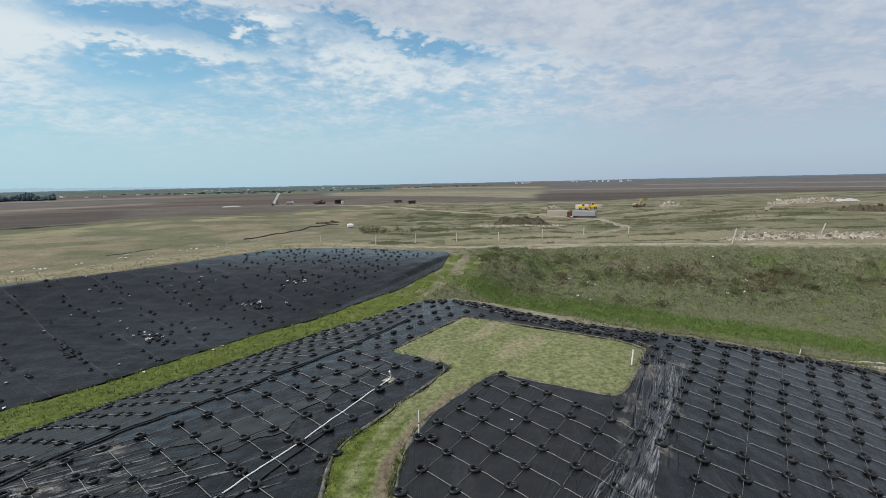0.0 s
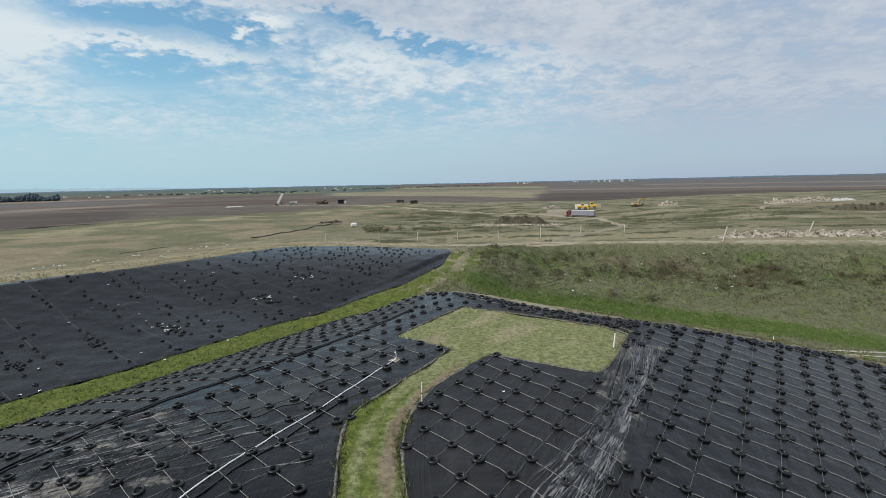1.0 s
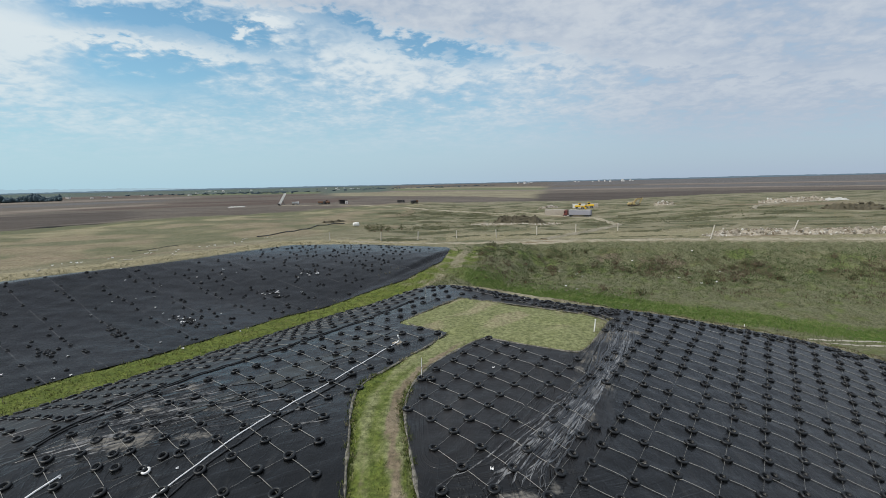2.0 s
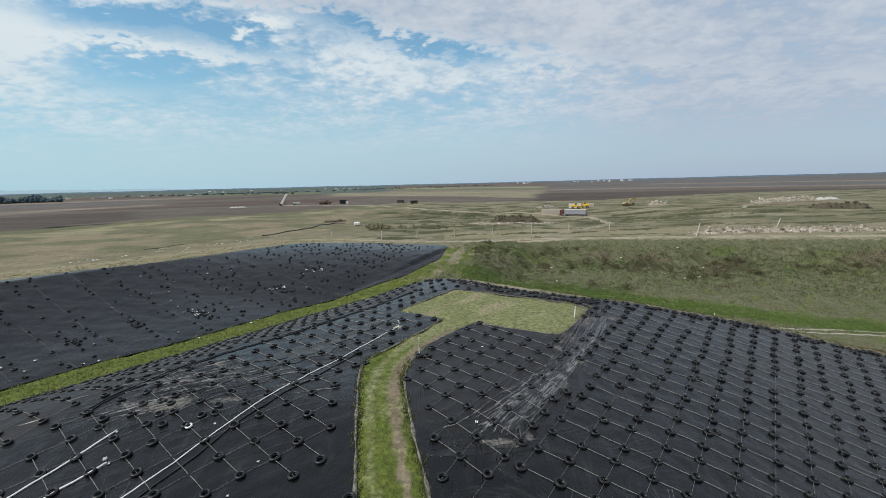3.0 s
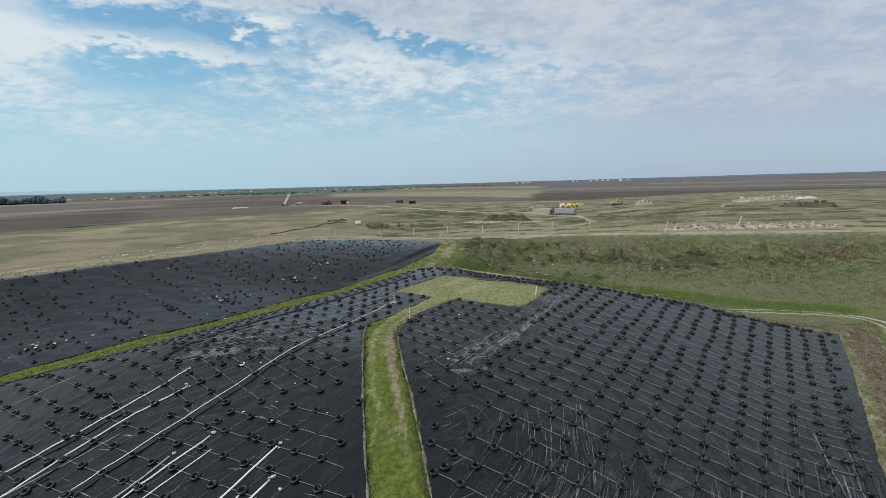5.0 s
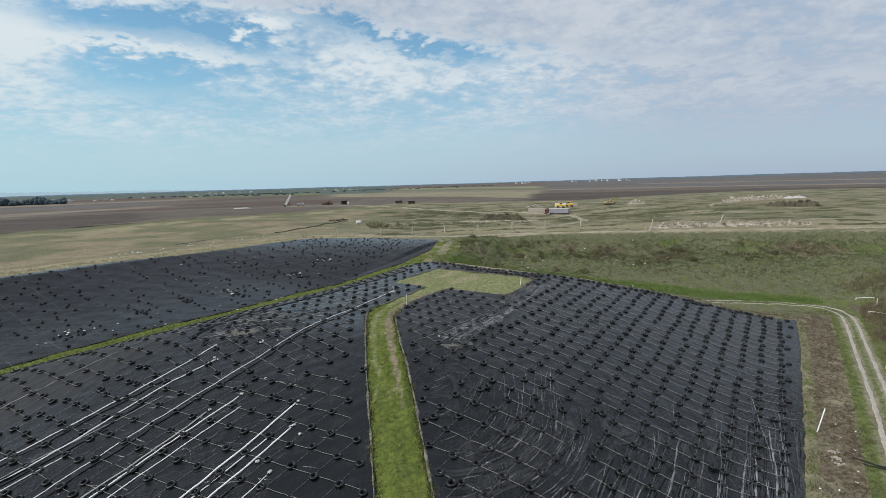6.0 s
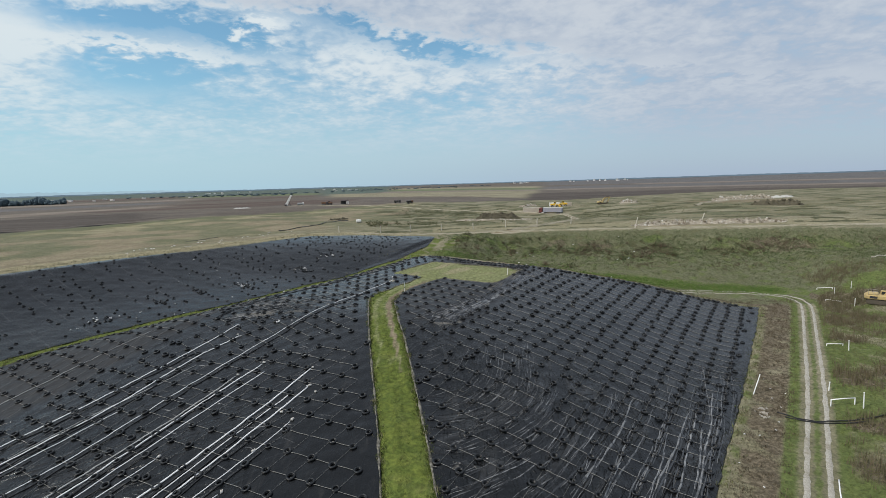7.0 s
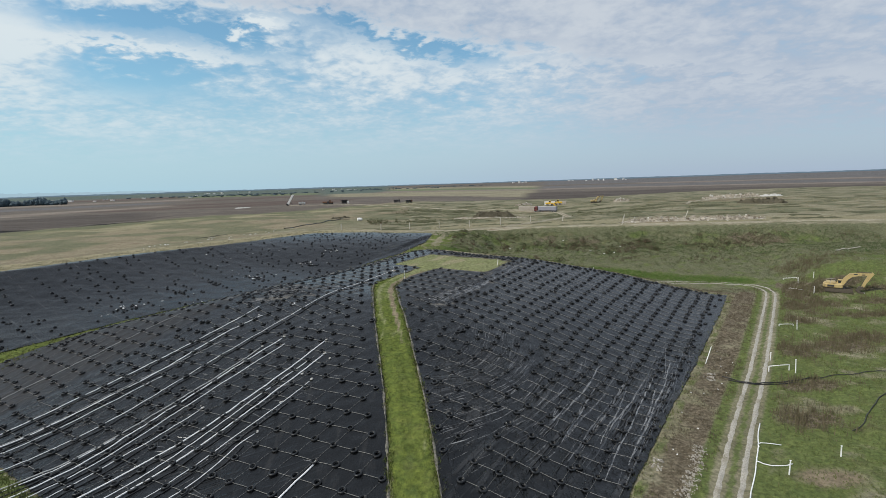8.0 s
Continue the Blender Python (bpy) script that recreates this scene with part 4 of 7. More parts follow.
def way_x(y):
    """The middle of the green way over the mound."""
    return np.interp(y, [-30, -21, -5, 10, 17, 27, 33, 39.5, 44], [2.9, 2.5, 0.2, -2.4, -4.0, -5.2, -3.6, 0.2, 2.0])


def crease_x(y):
    return np.interp(y, [9, 14.5, 17.5, 23.5, 31, 38, 47.5, 52], [3.0, 6.0, 8.0, 11.0, 14.0, 17.5, 21.0, 22.0])


def film_at(x, y):
    """How much dry dust lies on the mound's sheeting."""
    ditch_side = 0.9 * smoothstep(-0.5, 3.0, crest_side(x, y)) * smoothstep(2, -6, x)
    top = 0.75 * smoothstep(12, 22, y) * smoothstep(0.0, 3.0, x - way_x(y)) * smoothstep(2.0, -1.0, x - crease_x(y))
    return np.maximum(ditch_side, top)


def slack_lines(x, y):
    """Across and along the lines in which the sheeting's slack gathers, as parts of 200 metres."""
    turn = smoothstep(12, 20, y)
    left_ = smoothstep(0, -6, x)
    ring, angle = np.hypot(x - 3, y - 8), np.arctan2(y - 8, x - 3)
    across, along = ring, 14 * angle
    down = smoothstep(14, 20, np.hypot(x - 3, y - 8))
    across, along = across + (0.82 * x - 0.57 * y - across) * down * (1 - turn), along + (0.57 * x + 0.82 * y - along) * down * (1 - turn)
    across, along = across + (0.88 * x - 0.47 * y - across) * turn, along + (0.47 * x + 0.88 * y - along) * turn
    across, along = across + (-0.36 * x + 0.93 * y - across) * left_, along + (0.93 * x + 0.36 * y - along) * left_
    return 0.5 + across / 200, 0.5 + along / 200


def build_cover(name, outline, hole, step, shape, label, silt_at, sheet):
    xs = np.arange(min(p[0] for p in outline) - step, max(p[0] for p in outline) + step, step)
    ys = np.arange(min(p[1] for p in outline) - step, max(p[1] for p in outline) + step, step)
    X, Y = np.meshgrid(xs, ys)
    ny, nx = X.shape
    x, y = X.ravel(), Y.ravel()
    d_out = signed(x, y, outline)
    d_in = -signed(x, y, hole) if hole else np.full(x.shape, -1e9)
    ok = np.maximum(d_out, d_in) < 0
    idx = np.arange(nx * ny).reshape(ny, nx)
    quads = np.stack([idx[:-1, :-1], idx[:-1, 1:], idx[1:, 1:], idx[1:, :-1]], -1).reshape(-1, 4)
    quads = quads[ok[quads].any(1)]
    used = np.unique(quads)
    back = np.full(nx * ny, -1)
    back[used] = np.arange(len(used))
    quads = back[quads]
    x, y, d_out, d_in = x[used], y[used], d_out[used], d_in[used]
    # a frayed hem
    ox, oy = to_outline(x, y, outline)
    x, y = np.where(d_out > 0, ox, x), np.where(d_out > 0, oy, y)
    if hole:
        hx, hy = to_outline(x, y, hole)
        x, y = np.where((d_in > 0) & (d_out <= 0), hx, x), np.where((d_in > 0) & (d_out <= 0), hy, y)
    hem = np.minimum(-np.maximum(d_out, d_in), 1.5)
    fray = smoothstep(0.9, 0.0, hem)
    x = x + 0.10 * fray * bump_noise(x, y, 2.3, 81)
    y = y + 0.10 * fray * bump_noise(x, y, 2.1, 82)
    lift, amount = shape(x, y)
    z = ground_height(x, y) + 0.05 + lift * smoothstep(-0.1, 0.8, hem) - 0.02 * smoothstep(0.3, 0.0, hem)
    me = bpy.data.meshes.new(name)
    me.vertices.add(len(x))
    me.vertices.foreach_set("co", np.column_stack([x, y, z]).ravel())
    me.loops.add(quads.size)
    me.loops.foreach_set("vertex_index", quads.ravel().astype(np.int32))
    me.polygons.add(len(quads))
    me.polygons.foreach_set("loop_start", np.arange(0, quads.size, 4, dtype=np.int32))
    me.polygons.foreach_set("loop_total", np.full(len(quads), 4, dtype=np.int32))
    me.polygons.foreach_set("use_smooth", np.ones(len(quads), bool))
    me.update()
    silt = np.zeros(x.shape)
    for a, b, r, q, k in silt_at:
        silt = np.maximum(silt, k * np.exp(-((x - a) / r) ** 2 - ((y - b) / q) ** 2))
    a = me.attributes.new("zone", "FLOAT_COLOR", "POINT")
    a.data.foreach_set("color", np.clip(np.stack([silt, amount, *slack_lines(x, y)], -1), 0, 1).ravel().astype(np.float32))
    a = me.attributes.new("film", "FLOAT", "POINT")
    a.data.foreach_set("value", (0.0 * x if hole is None else film_at(x, y)).astype(np.float32))
    me.materials.append(sheet)
    ob = new(name, me)
    return tagged(ob, label, "plastic cover", kind="structure")


build_cover("mound_cover", MOUND_EDGE, GRASS_TOP, 0.3, cover_shape, "creased black plastic sheeting over a landfill mound",
            ((4.6, 15.9, 1.9, 0.8, 1.0), (6.6, 17.0, 0.8, 1.0, 0.9), (17.6, 42.5, 2.0, 4.2, 1.0), (19.6, 42.4, 1.3, 2.6, 1.0), (17.2, 36.6, 1.1, 2.6, 1.0), (14.2, 31.0, 1.0, 2.2, 0.95), (11.2, 25.6, 0.9, 2.0, 0.9), (14.6, 36.0, 1.7, 3.6, 0.80), (11.6, 29.5, 1.5, 3.6, 0.72), (8.6, 23.5, 1.3, 3.0, 0.66), (16.5, 41.5, 1.2, 2.6, 0.85), (18.8, 45.5, 1.6, 1.2, 0.7), (12.6, 33.0, 0.9, 1.6, 0.75), (-22.2, 30.7, 2.4, 0.9, 0.85), (-24.0, 26.6, 2.6, 1.0, 0.9), (-23.0, 22.6, 3.4, 1.7, 1.0), (-18.0, 22.6, 2.4, 0.8, 0.85), (-18.0, 26.5, 2.0, 1.0, 0.7),
             (-26.0, 23.0, 3.0, 1.2, 0.7), (-5.0, 40.6, 0.9, 0.7, 0.7), (8.8, 24.0, 0.7, 1.4, 0.65), (22.0, -1.0, 1.2, 0.6, 0.5), (3.4, -7.5, 1.3, 0.7, 0.6), (5.6, -10.4, 2.4, 0.9, 0.62), (-24.0, -9.0, 2.2, 1.4, 0.55),
             (17.0, 36.0, 1.0, 1.3, 1.25), (16.1, 36.1, 1.0, 0.6, 1.20), (21.6, 43.9, 2.2, 0.9, 0.90), (12.9, 29.3, 0.5, 0.9, 1.20), (11.8, 29.7, 0.4, 0.9, 1.10), (9.0, 23.2, 0.4, 1.0, 1.20), (13.5, 35.2, 0.8, 0.8, 1.00), (21.3, 46.4, 1.2, 0.8, 0.80)), LINER)


def fold_heading(x, y):
    """The way the slack of the sheeting runs on the front of the mound, in degrees."""
    low = np.interp(x, [2, 6, 10, 15, 20, 30], [14, 28, 42, 52, 57, 57])
    high = np.interp(x, [2, 6, 9, 14, 20, 30], [28, 62, 80, 80, 66, 60])
    return low + (high - low) * smoothstep(-5, 7, y) + 10 * smoothstep(8, 24, y) * smoothstep(26, 38, x)


def run_fold(x, y, length, rng, heading=fold_heading):
    """A fold that follows the slack from (x, y)."""
    step, pts = 0.4, []
    drift = rng.normal(0, 2.5)
    ph, ph2 = rng.uniform(0, 6.3, 2)
    for i in range(max(5, int(length / step))):
        pts.append((x, y))
        a = radians(float(heading(x, y)) + drift + 2.5 * math.sin(i * 0.21 + ph) + 3.0 * math.sin(i * 0.9 + ph2))
        x, y = x + step * math.cos(a), y + step * math.sin(a)
    return np.array(pts)


CREASE_LEFT = [(19.3, 46.5), (16.4, 40.7), (13.1, 32.6), (7.6, 25.3), (2.2, 18.6), (-0.6, 16.6)]
CREASE_RIGHT = [(22.6, 45.2), (19.2, 38.4), (15.2, 32.3), (10.7, 24.5), (7.0, 18.4), (6.4, 15.6)]


def fold_runs():
    """Lines of the sharp folds in the sheeting, each with its height and width."""
    rng = np.random.default_rng(140)
    out = []
    for k in range(126):  # side by side down the crease below the mown top
        u = (k % 21 + rng.uniform(0.1, 0.9)) / 21
        u = u if k % 3 == 0 else 0.32 + 0.68 * u
        t0 = rng.uniform(-0.08, 0.62)
        t = np.linspace(max(t0, 0), min(t0 + rng.uniform(0.16, 0.5), 1), 26)
        s = np.linspace(0, 1, 6)
        at = lambda line, q: np.interp(t, s, [p[q] for p in line])
        wave = 0.07 * np.sin(t * 22 + k) + 0.05 * np.sin(t * 55 + 2 * k)
        px = at(CREASE_LEFT, 0) * (1 - u) + at(CREASE_RIGHT, 0) * u + wave
        py = at(CREASE_LEFT, 1) * (1 - u) + at(CREASE_RIGHT, 1) * u - wave
        out.append((np.column_stack([px, py]), rng.uniform(0.06, 0.16), rng.choice([0.035, 0.05, 0.06, 0.10])))
    for k in range(66):  # long folds above the foot of the right face
        t = rng.uniform(0, 0.75)
        off = rng.choice([0.6, 1.5, 2.6, 4.2, 5.8, 7.6, 9.5, 11.5]) + rng.normal(0, 0.25)
        x, y = 20.6 + 24 * t - 0.80 * off, -20.4 + 33 * t + 0.60 * off
        big = rng.random() < 0.4 and off < 8
        out.append((run_fold(x, y, rng.uniform(8, 20) if big else rng.uniform(2.5, 9), rng), rng.uniform(0.16, 0.28) if big else rng.uniform(0.06, 0.13), rng.uniform(0.06, 0.12) if big else rng.uniform(0.04, 0.08)))
    for k, off in enumerate((0.5, 1.0, 1.5, 2.1, 2.9, 4.4, 5.8, 7.4, 9.2, 11.0)):  # ridges that run the length of the foot
        t = 0.02 + 0.09 * (k % 3)
        x, y = 20.6 + 24 * t - 0.80 * off, -20.4 + 33 * t + 0.60 * off
        out.append((run_fold(x, y, rng.uniform(22, 34) - 1.2 * off, rng), rng.uniform(0.20, 0.30), rng.uniform(0.09, 0.14)))
    for k in range(72):  # fine arcs below the crease
        x, y = 5.5 + 9.5 * rng.random(), rng.uniform(-3, 8)
        out.append((run_fold(x, y, rng.uniform(2.0, 9.0), rng), rng.uniform(0.05, 0.10), rng.uniform(0.03, 0.07)))
    for k in range(130):  # arcs that bend towards the green way
        x, y = rng.uniform(3.5, 19), rng.uniform(-17, -1)
        out.append((run_fold(x, y, rng.uniform(1.5, 8.0), rng), rng.uniform(0.04, 0.10), rng.uniform(0.03, 0.07)))
    for k in range(40):  # short ones beside the green way
        y = rng.uniform(-20, 10)
        x = float(np.interp(y, [-21, -1, 12], [5.2, 2.6, 0.2])) + rng.uniform(0.4, 2.5)
        out.append((run_fold(x, y, rng.uniform(1.0, 3.2), rng), rng.uniform(0.03, 0.07), rng.uniform(0.03, 0.06)))
    for k in range(100):  # where water gathers behind the crest
        x, y = rng.normal(-23.0, 4.5), rng.normal(25.5, 2.6)
        out.append((run_fold(x, y, rng.uniform(1.5, 6.5), rng, lambda a, b: 24 + 2.0 * (b - 25)), rng.uniform(0.05, 0.12), rng.uniform(0.03, 0.09)))
    for k in range(110):  # on the left face among the pipes
        x, y = rng.uniform(-40, -7), rng.uniform(-20, 10)
        turn = (-18 if k % 3 else 56) + rng.normal(0, 6)
        out.append((run_fold(x, y, rng.uniform(0.8, 3.6), rng, lambda a, b: turn), rng.uniform(0.03, 0.08), rng.uniform(0.02, 0.06)))
    for cx, cy in ((-18.5, 1.0), (-23.5, -12.0), (-14.5, -4.0), (-31.0, -11.0), (-21.0, 12.0), (-12.0, 10.0)):  # crumpled spots
        for _ in range(12):
            turn = rng.uniform(0, 180)
            out.append((run_fold(rng.normal(cx, 0.9), rng.normal(cy, 0.9), rng.uniform(1.6, 3.4), rng, lambda a, b: turn + 18 * (b - cy)), rng.uniform(0.03, 0.07), rng.uniform(0.02, 0.045)))
    for k in range(40):  # faint straight ones on the smooth faces
        x, y = rng.uniform(20, 46), rng.uniform(8, 40)
        out.append((run_fold(x, y, rng.uniform(1.5, 5.0), rng, lambda a, b: -28), rng.uniform(0.02, 0.05), rng.uniform(0.02, 0.04)))
    return out


def build_folds():
    """Sharp folds: narrow tents of the same sheeting."""
    rng = np.random.default_rng(141)
    verts, faces = [], []
    for line, h, w in fold_runs():
        px, py = line[:, 0], line[:, 1]
        ok = np.maximum(signed(px, py, MOUND_EDGE), -signed(px, py, GRASS_TOP)) < -0.25
        if not ok.any():
            continue
        # keep the first stretch that lies on the sheeting
        first = int(np.argmax(ok))
        last = first + int(np.argmin(ok[first:])) if not ok[first:].all() else len(ok)
        px, py = px[first:last], py[first:last]
        n = len(px)
        if n < 5:
            continue
        d = np.gradient(np.column_stack([px, py]), axis=0)
        d = d / np.maximum(np.hypot(*d.T), 1e-6)[:, None]
        nx, ny = -d[:, 1], d[:, 0]
        s = np.linspace(0, 1, n)
        env = np.sin(np.pi * np.clip(s, 0.02, 0.98)) ** 0.5 * (0.75 + 0.3 * np.sin(s * n * 0.55 + rng.uniform(0, 6)))
        wide = w * (0.55 + 0.45 * env)
        lean = rng.uniform(-0.5, 0.5)
        base = len(verts)
        lift, _ = cover_shape(px, py)
        z = ground_height(px, py) + 0.05 + lift
        for i in range(n):
            for off, up in ((-1.0, -0.05), (lean, h * env[i]), (1.0, -0.05)):
                verts.append((px[i] + nx[i] * off * wide[i], py[i] + ny[i] * off * wide[i], z[i] + up))
        for i in range(n - 1):
            for k in (0, 1):
                faces.append((base + 3 * i + k, base + 3 * i + k + 1, base + 3 * i + 4 + k, base + 3 * i + 3 + k))
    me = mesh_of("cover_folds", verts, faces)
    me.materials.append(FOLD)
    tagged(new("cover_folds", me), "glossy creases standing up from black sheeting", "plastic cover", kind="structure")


build_folds()


def pit_shape(x, y):
    lift = 0.05 * wrinkle(x, y, 0.83, -0.56, 3.0, 4.0, 91) + 0.06 * bump_noise(x, y, 4.0, 92)
    return lift, np.full(x.shape, 0.15)


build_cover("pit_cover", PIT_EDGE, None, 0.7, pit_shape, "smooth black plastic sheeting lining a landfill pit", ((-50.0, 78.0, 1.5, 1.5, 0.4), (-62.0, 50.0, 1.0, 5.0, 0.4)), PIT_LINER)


# ---- tyres that hold the covers down ----
def tyre_mesh(name, radius, width, segs=20):
    """A worn tyre lying flat, hollow, with tread, sidewalls and bead."""
    h, rim = width / 2, radius * 0.53
    prof = [(rim, -h * 0.75), (radius * 0.80, -h), (radius * 0.95, -h * 0.80), (radius, -h * 0.40), (radius, h * 0.40), (radius * 0.95, h * 0.80),
            (radius * 0.80, h), (rim, h * 0.75), (rim * 1.12, h * 0.5), (radius * 0.90, 0.0), (rim * 1.12, -h * 0.5)]
    verts, faces, n = [], [], len(prof)
    for i in range(segs):
        a = 2 * math.pi * i / segs
        k = 1.0 + (0.012 if i % 2 else -0.012)
        for r, z in prof:
            rr = r * k if r > radius * 0.97 else r
            verts.append((rr * math.cos(a), rr * math.sin(a), z))
    for i in range(segs):
        j = (i + 1) % segs
        for q in range(n):
            w = (q + 1) % n
            faces.append((i * n + q, j * n + q, j * n + w, i * n + w))
    me = mesh_of(name, verts, faces)
    me.materials.append(RUBBER)
    return me


TYRES = [tyre_mesh("tyre", 0.39, 0.19), tyre_mesh("tyre", 0.43, 0.22), tyre_mesh("tyre", 0.36, 0.18)]


WHITE_TYRE = tyre_mesh("painted_tyre", 0.30, 0.15)
WHITE_TYRE.materials[0] = LITTER


def lie_on(x, y, lift, rng, tilt=4.0):
    """A pose flat on the cover at (x, y)."""
    e = 0.4
    zz = ground_height(np.array([x + e, x - e, x, x, x]), np.array([y, y, y + e, y - e, y]))
    nx, ny = -(zz[0] - zz[1]) / (2 * e), -(zz[2] - zz[3]) / (2 * e)
    q = Vector((nx, ny, 1)).normalized().to_track_quat("Z", "Y").to_matrix().to_4x4()
    return Matrix.Translation((x, y, float(zz[4]) + lift)) @ q @ pose(0, 0, 0, rng.uniform(-tilt, tilt), rng.uniform(-tilt, tilt), rng.uniform(0, 360))


def free_of_edges(x, y, margin=0.35):
    return max(float(signed(np.array(x), np.array(y), MOUND_EDGE)), -float(signed(np.array(x), np.array(y), GRASS_TOP))) < -margin


# patches of the tyre net: a test of the place, a knot, and the two steps from knot to knot
NETS = {
    "right": ((12.56, 15.42), (2.093, -1.131), (1.337, 2.027)),
    "front": ((8.17, -4.02), (1.955, -1.151), (1.432, 1.990)),
    "top": ((6.85, 35.51), (1.745, -1.858), (1.310, 1.948)),
    "left_top": ((-12.40, 21.77), (2.117, -1.845), (1.638, 1.436)),
    "left_front": ((-10.44, -12.06), (2.260, -1.036), (1.405, 1.892)),
    "crest": ((-24.70, 34.30), (1.950, -1.200), (1.000, 2.350)),
    "far_left": ((-49.50, 6.50), (1.770, -0.960), (1.100, 2.000)),
}


def net_of(x, y):
    if x < way_x(y) or y > 48 and x < 2:
        if crest_side(x, y) > 0 and x > -70:
            return "crest"
        if x < -31 - 0.3 * (y - 10):
            return "far_left"
        return "left_top" if y > 12 else "left_front"
    if y > 9 and x < crease_x(y):
        return "top"
    return "front" if y < 7 and x < 16 + 0.6 * y else "right"


def mound_tyres():
    rng = np.random.default_rng(5)
    spots, rows, cols = [], {}, {}
    for name, (o, a, b) in NETS.items():
        for j in range(-40, 40):
            for i in range(-45, 45):
                x, y = o[0] + a[0] * i + b[0] * j, o[1] + a[1] * i + b[1] * j
                if not (-70 < x < 72 and -30 < y < 78) or net_of(x, y) != name or not free_of_edges(x, y):
                    continue
                rows.setdefault((name, j), []).append((i, x, y))
                cols.setdefault((name, i), []).append((j, x, y))
                if rng.random() < 0.03:
                    continue
                spots.append((x + rng.normal(0, 0.13), y + rng.normal(0, 0.13)))
                if rng.random() < 0.03:
                    spots.append((x + rng.choice([-0.75, 0.75]), y + rng.normal(0, 0.3)))
    # no two tyres in one place where the nets meet
    kept = []
    for p in spots:
        if all((p[0] - q[0]) ** 2 + (p[1] - q[1]) ** 2 > 0.5 for q in kept):
            kept.append(p)
    spots = kept
    # more along the foot of the right face
    for t in np.linspace(0, 1, 24):
        x, y = 21.0 + 47.2 * t - 0.65 + rng.normal(0, 0.15), -20.2 + 68.6 * t + 0.4 + rng.normal(0, 0.3)
        if free_of_edges(x, y) and all((x - q[0]) ** 2 + (y - q[1]) ** 2 > 1.6 for q in spots):
            spots.append((x, y))
    # a crowded heap where the water gathers
    for _ in range(22):
        x, y = rng.normal(-23.0, 4.2), rng.normal(23.8, 2.0)
        if free_of_edges(x, y) and all((x - q[0]) ** 2 + (y - q[1]) ** 2 > 0.8 for q in spots):
            spots.append((x, y))
    # a tight row along the edges
    edges = [((22, 50.9), (66, 50.2)), ((21.5, 51.0), (13.3, 55.2)), ((13.3, 55.2), (7.6, 60.5)), ((7.6, 60.5), (1.2, 66.2)), ((1.2, 66.2), (-4.0, 70.2)), ((20.5, 49.6), (12.6, 53.6)), ((12.6, 53.6), (6.6, 58.8))] + [((-57 + 0.56 * p + 0.83 * 11.3, 33.5 + 0.83 * p - 0.56 * 11.3), (-57 + 0.56 * (p + 24) + 0.83 * 11.3, 33.5 + 0.83 * (p + 24) - 0.56 * 11.3)) for p in (-14, 10, 34)]
    for a, b in edges:
        for t in np.linspace(0, 1, int(math.dist(a, b) / 1.1), endpoint=False):
            x, y = a[0] + (b[0] - a[0]) * t + rng.normal(0, 0.15), a[1] + (b[1] - a[1]) * t - 0.3 + rng.normal(0, 0.22)
            if free_of_edges(x, y, 0.0):
                spots.append((x, y))
            if rng.random() < 0.18 and free_of_edges(x, y - 0.9, 0.0):
                spots.append((x + 0.3, y - 0.95))
    return spots, rows, cols


def pit_tyres():
    """Tyres on the pit slope: loose runs of a few down the welded seams, with bare panels between."""
    rng = np.random.default_rng(9)
    spots = []

    def put(x, y):
        if float(signed(np.array(x), np.array(y), PIT_EDGE)) < -1.0:
            spots.append((x, y))

    a = -60.0
    while a < 130:
        b = rng.uniform(-62, -56)
        while b < -6:
            run = int(rng.choice([1, 1, 2, 3, 4, 5]))
            for _ in range(run):
                x, y = -57 + 0.56 * a + 0.83 * b, 33.5 + 0.83 * a - 0.56 * b
                put(x + rng.normal(0, 0.55), y + rng.normal(0, 0.55))
                if rng.random() < 0.14:
                    put(x + rng.normal(0, 0.9), y + rng.normal(0, 0.9))
                b += rng.uniform(1.5, 2.7)
            b += rng.uniform(1.0, 5.5)
        # the seams lie closer together towards the head of the pit
        a += rng.choice([2.2, 2.8, 4.6]) * float(np.interp(a, [-60, 20, 60, 90, 130], [1.9, 1.6, 1.2, 0.85, 0.8]))
    for cx, cy, n in ((-49.0, 79.5, 22), (-38.0, 97.0, 14), (-62.0, 62.0, 9), (-33.0, 108.0, 12), (-66.0, 49.0, 6), (-57.0, 72.0, 10)):
        for _ in range(n):
            k = rng.normal(0, 2.0)
            put(cx + 0.83 * k + rng.normal(0, 0.7), cy - 0.56 * k + rng.normal(0, 0.7))
    return spots


